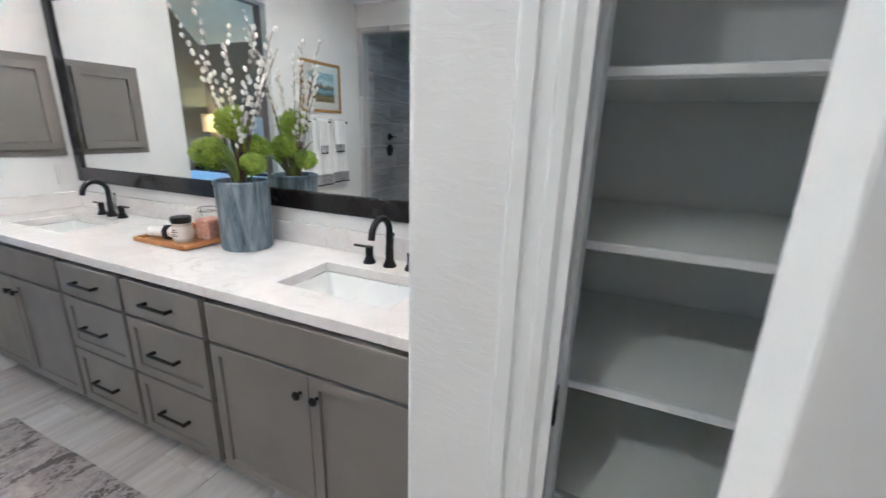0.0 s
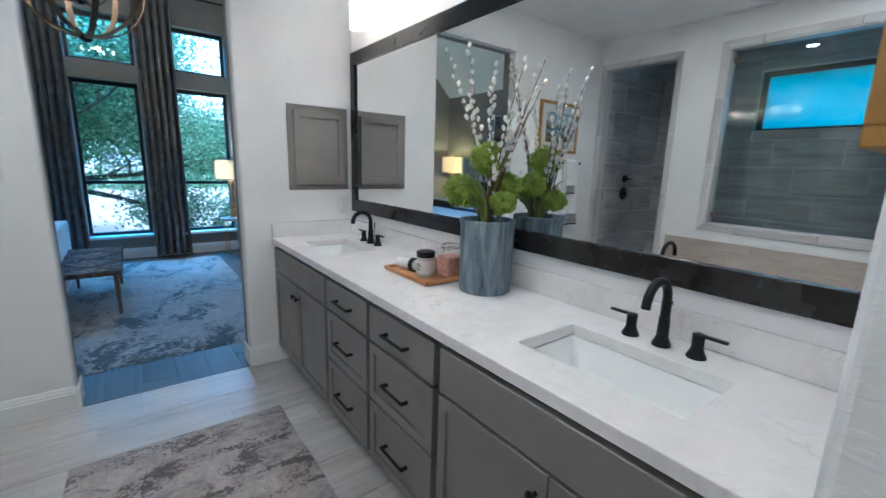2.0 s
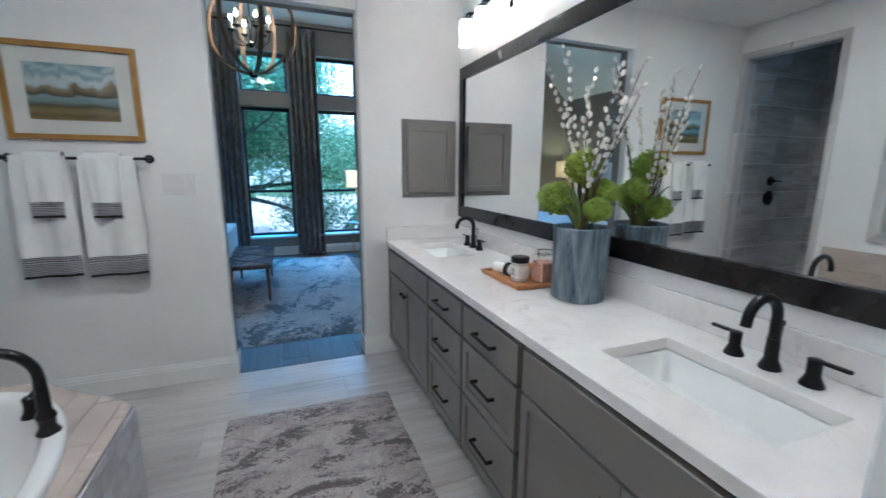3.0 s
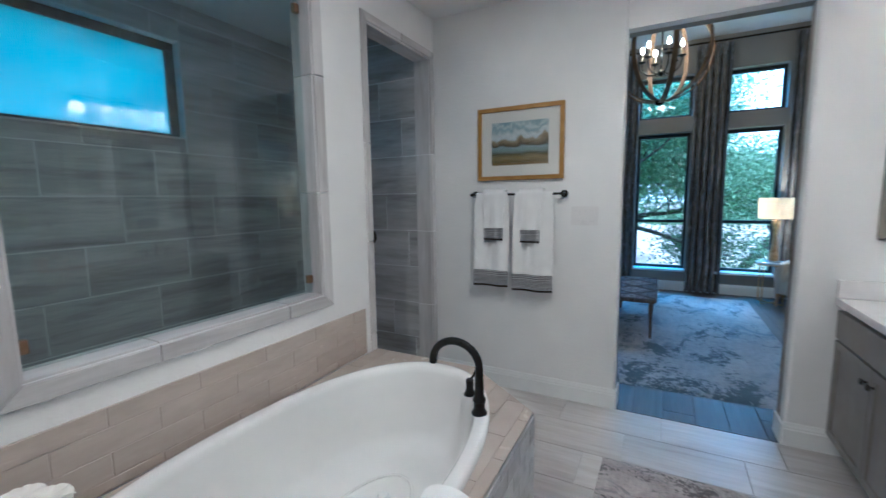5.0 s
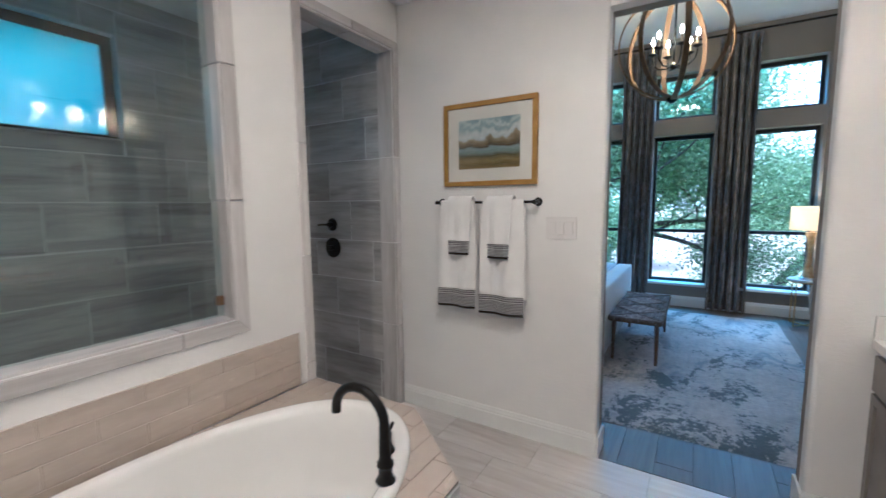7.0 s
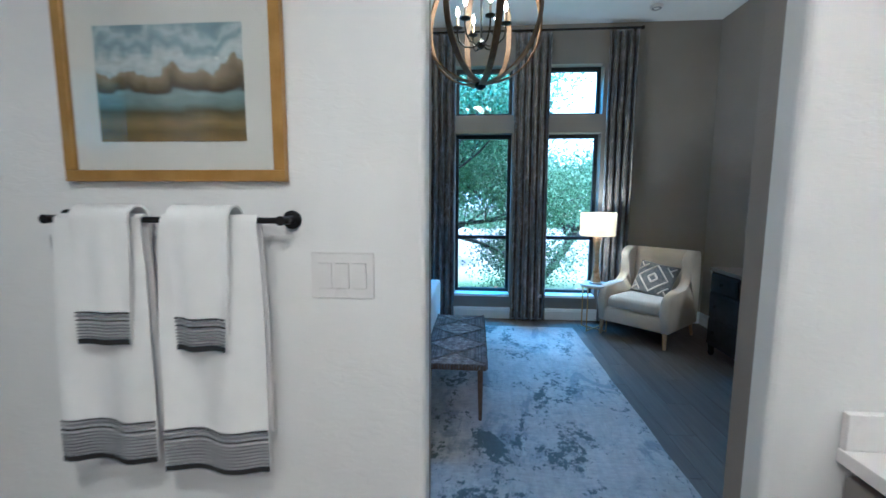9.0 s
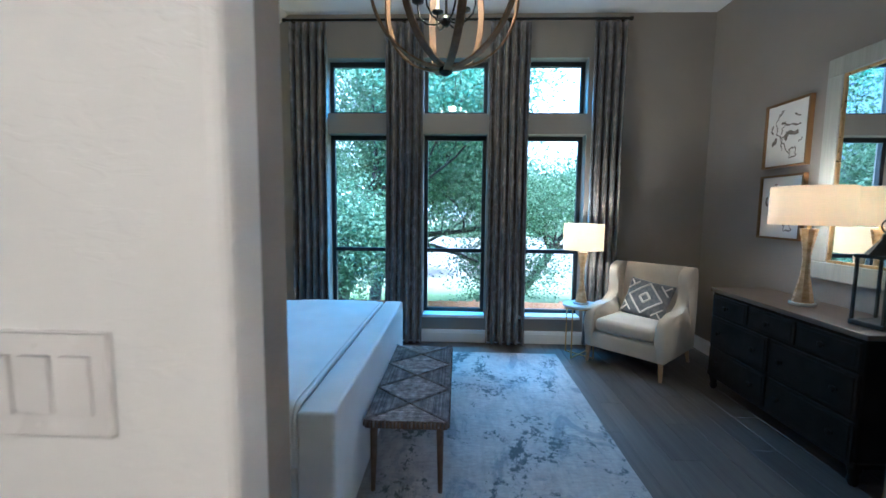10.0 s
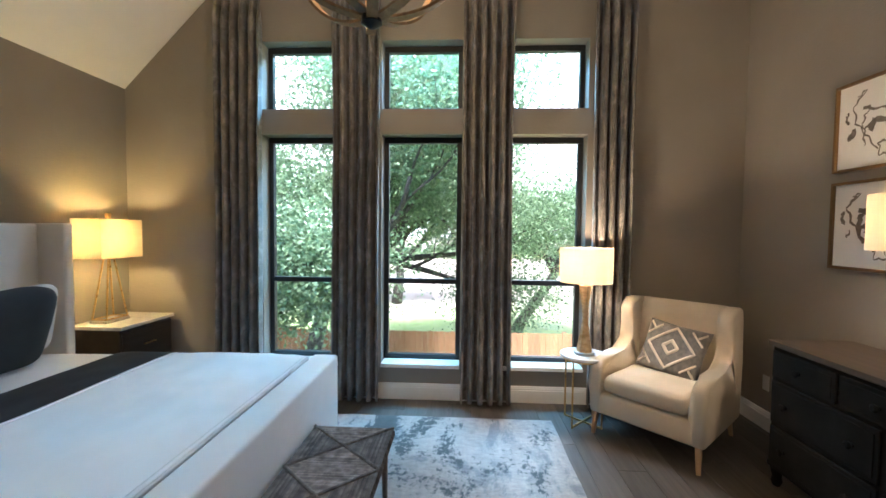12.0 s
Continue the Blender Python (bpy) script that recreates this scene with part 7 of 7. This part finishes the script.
# bright hazy summer sky low over the field
bm = B()
sheet(bm, 24, 6, lambda u, v: Vector((-260 * math.sin(math.pi * (0.20 + 0.45 * u)), 260 * math.cos(math.pi * (0.20 + 0.45 * u)), ZG - 4 + 190 * v)))
tagged(link_mesh("backdrop", bm, glow("hazy_sky", (0.90, 0.96, 1.0), 0.38), "all"), "white hazy sky low over the field", "sky", kind="structure")

# ---- pieces: tiles and planks, each on shared mesh data ----
_shared = {}


def slab_mesh(name, sx, sy, sz, material, bevel=0.0015):
    """One bevelled slab sx by sy by sz with its corner at the origin, shared between alike pieces."""
    key = (name, round(sx, 3), round(sy, 3), round(sz, 3), material.name)
    if key not in _shared:
        bm = box(B(), 0, sx, 0, sy, 0, sz, min(bevel, sx / 4, sy / 4, sz / 4))
        me = bpy.data.meshes.new(name)
        bm.to_mesh(me)
        bm.free()
        me.materials.append(material)
        _shared[key] = me
    return _shared[key]


def piece(name, parent, x, y, z, sx, sy, sz, material, bevel=0.0015):
    ob = new(name, slab_mesh(name, sx, sy, sz, material, bevel))
    ob.parent = parent
    ob.location = (x, y, z)
    return ob


def rows_of(a0, a1, b0, b1, la, lb, shift):
    """Running bond: pieces la long in a, lb wide in b, each row shifted, cut to the field."""
    k = 0
    b = b0
    while b < b1 - 0.01:
        w = min(lb, b1 - b)
        a = a0 - (k * shift % 1.0) * la
        while a < a1 - 0.005:
            s, e = max(a, a0), min(a + la, a1)
            if e - s > 0.012:
                yield s, e, b, b + w
            a += la
        b += lb
        k += 1


G = 0.003
for y0, y1, x0, x1 in rows_of(YS - 0.13, 1.24, XD, 1.40, 0.61, 0.305, 0.33):
    piece("tile", bath_floor, x0 + G / 2, y0 + G / 2, -0.006, x1 - x0 - G, y1 - y0 - G, 0.006, FLOOR_TILE, 0.001)
for x0, x1, y0, y1 in rows_of(XW, XD - 0.003, YL, YR, 1.22, 0.19, 0.37):
    piece("plank", bedroom_floor, x0 + 0.001, y0 + 0.001, -0.006, x1 - x0 - 0.002, y1 - y0 - 0.002, 0.006, PLANK, 0.0015)

# shower wall tiles
G = 0.0055
for x0, x1, z0, z1 in rows_of(XD + 0.02, 0.2, 0.0, HB, 0.61, 0.305, 0.36):
    cuts = [(x0, x1, z0, z1)]
    if z1 > 1.93 and z0 < 2.60 and x1 > -1.95 and x0 < -0.62:
        cuts = []
        if x0 < -1.95:
            cuts.append((x0, -1.95, z0, z1))
        if x1 > -0.62:
            cuts.append((-0.62, x1, z0, z1))
        a, b = max(x0, -1.95), min(x1, -0.62)
        if z0 < 1.93:
            cuts.append((a, b, z0, 1.93))
        if z1 > 2.60:
            cuts.append((a, b, 2.60, z1))
    for a, b, c, d in cuts:
        if b - a > 0.02 and d - c > 0.02:
            piece("tile", shower_back, a + G / 2, -2.82, c + G / 2, b - a - G, 0.003, d - c - G, SHOWER_TILE, 0.0008)
for y0, y1, z0, z1 in rows_of(-2.81, YS - 0.132, 0.0, HB, 0.61, 0.305, 0.36):
    piece("tile", shower_west, -3.035, y0 + G / 2, z0 + G / 2, 0.003, y1 - y0 - G, z1 - z0 - G, SHOWER_TILE_SIDE, 0.0008)

# tile trim round the two shower openings: face pieces and lined reveals
TRIMS = tagged(new("trim_shower_openings"), "pale veined porcelain trim around the shower openings", "trim", kind="structure")


def surround(x0, x1, z0, z1, sill, w, cuts, steps):
    """Trim on the face with mitred corners, cut at the heights cuts and the places steps, and lined reveals."""
    zb = z0 - w if sill else z0
    heights = [z0] + cuts + [z1]
    for a, b in zip(heights, heights[1:]):
        first, last = a == z0, b == z1
        for inner, outer in ((x0, x0 - w), (x1, x1 + w)):
            g0, g1 = (0 if first else G / 2), (0 if last else G / 2)
            face = [(inner, a + g0), (outer, (zb if first else a) + g0), (outer, (z1 + w if last else b) - g1), (inner, b - g1)]
            trim_piece(face)
        for x in (x0 - 0.001, x1 - 0.009):
            piece("trim_tile", TRIMS, x, YS - 0.13, a + G / 2, 0.010, 0.129, b - a - G, TRIM_TILE, 0.001)
    places = [x0] + steps + [x1]
    for a, b in zip(places, places[1:]):
        g0, g1 = (0 if a == x0 else G / 2), (0 if b == x1 else G / 2)
        oa, ob = (x0 - w if a == x0 else a), (x1 + w if b == x1 else b)
        trim_piece([(a + g0, z1 + 0.002), (b - g1, z1 + 0.002), (ob - g1, z1 + w + 0.001), (oa + g0, z1 + w + 0.001)], True)
        piece("trim_tile", TRIMS, a + G / 2, YS - 0.13, z1 - 0.009, b - a - G, 0.129, 0.010, TRIM_TILE_FLAT, 0.001)
        if sill:
            trim_piece([(a + g0, z0 - 0.002), (b - g1, z0 - 0.002), (ob - g1, zb - 0.001), (oa + g0, zb - 0.001)], True)
            piece("trim_tile", TRIMS, a + G / 2, YS - 0.13, z0 - 0.001, b - a - G, 0.129, 0.010, TRIM_TILE_FLAT, 0.001)


def trim_piece(face, level=False):
    """One bevelled length of trim over an outline in the wall's plane, its back on the wall."""
    bm = prism(B(), face, YS, YS + 0.013, "y")
    bmesh.ops.bevel(bm, geom=[e for e in bm.edges if all(v.co.y > YS + 0.01 for v in e.verts)], offset=0.003, segments=1, profile=0.5, affect="EDGES")
    part("trim_tile", bm, TRIM_TILE_FLAT if level else TRIM_TILE, TRIMS)


surround(SD0, SD1, 0.0, SDH, False, 0.054, [0.61, 1.22, 1.83], [-2.62])
surround(SW0, SW1, SZ0, SZ1, True, 0.067, [1.522, 2.132], [-1.531, -0.921])

# reveal of the shower window
for a in ((-1.95, 1.93, 0.008, 0.67), (-0.628, 1.93, 0.008, 0.67)):
    piece("trim_tile", TRIMS, a[0], -2.885, a[1], a[2], 0.074, a[3], TRIM_TILE, 0.001)
for z in (1.93, 2.592):
    piece("trim_tile", TRIMS, -1.94, -2.885, z, 1.31, 0.074, 0.008, TRIM_TILE_FLAT, 0.001)

# beige tile above the tub deck, on the deck and round its apron
SPLASH = tagged(new("tub_backsplash"), "beige glazed subway tile backsplash above the tub", "backsplash", kind="structure")
part("grout_bed", box(B(), -2.13, 1.38, YS, YS + 0.0075, ZD + 0.004, 0.796), BEIGE_GROUT, SPLASH)
G = 0.0025
for k, (z0, z1) in enumerate(((ZD + 0.004, 0.545), (0.545, 0.635), (0.635, 0.725), (0.725, 0.797))):
    for x0, x1, _, _ in rows_of(-2.13 - (0.205 if k % 2 else 0.047), 1.38, 0, 1, 0.32, 1, 0):
        x0 = max(x0, -2.13)
        if x1 - x0 > 0.02:
            piece("tile", SPLASH, x0 + G / 2, YS + 0.001, z0 + G / 2, x1 - x0 - G, 0.009, z1 - z0 - G, BEIGE_TILE, 0.0015)


def outside_tub(x, y, grow=0.0):
    return ((x - TX) / (TA - 0.025 + grow)) ** 2 + ((y - TY) / (TB - 0.025 + grow)) ** 2 > 1


bed_edge = [Vector(p) for p in outline]


def clip_poly(poly, p, q):
    """Keeps the part of a polygon to the right of the way from p to q."""
    out = []
    nrm = Vector((q.y - p.y, -(q.x - p.x)))
    for a, b in zip(poly, poly[1:] + poly[:1]):
        da, db = (a - p).dot(nrm), (b - p).dot(nrm)
        if da >= 0:
            out.append(a)
        if da * db < 0:
            out.append(a.lerp(b, da / (da - db)))
    return out


for x0, x1, y0, y1 in rows_of(-2.24, 0.0, YS + 0.012, -0.25, 0.305, 0.1, 0.5):
    poly = [Vector(p) for p in ((x0 + G / 2, y0 + G / 2), (x1 - G / 2, y0 + G / 2), (x1 - G / 2, y1 - G / 2), (x0 + G / 2, y1 - G / 2))]
    if not any(outside_tub(p.x, p.y) for p in poly):
        continue
    for p, q in zip(bed_edge, bed_edge[1:] + bed_edge[:1]):
        poly = clip_poly(poly, p, q)
        if len(poly) < 3:
            break
    if len(poly) < 3:
        continue
    if not all(outside_tub(p.x, p.y) for p in poly):
        fine = [a.lerp(b, k / 10) for a, b in zip(poly, poly[1:] + poly[:1]) for k in range(10)]
        poly = []
        for p in fine:
            e = Vector(((p.x - TX) / (TA - 0.025), (p.y - TY) / (TB - 0.025)))
            if e.length < 1:
                e = e.normalized()
                p = Vector((TX + e.x * (TA - 0.025), TY + e.y * (TB - 0.025)))
            if not poly or (p - poly[-1]).length > 0.002:
                poly.append(p)
    if len(poly) >= 3:
        part("tile", prism(B(), [(p.x, p.y) for p in poly], ZD - 0.0015, ZD + 0.001), BEIGE_TILE, deck)
for p, q in zip(bed_edge[1:], bed_edge[2:-1]):
    ln = (q - p).length
    ang = math.degrees(math.atan2(q.y - p.y, q.x - p.x))
    for a0, a1, z0, z1 in rows_of(0.0, ln, 0.0, ZD - 0.012, 0.1525, 0.076, 0.5):
        ob = new("tile", slab_mesh("apron_tile", a1 - a0 - G, 0.007, z1 - z0 - G, MOSAIC, 0.001))
        ob.parent = deck
        ob.matrix_basis = pose(p.x, p.y, 0, 0, 0, ang) @ pose(a0 + G / 2, 0.0, z0 + G / 2)
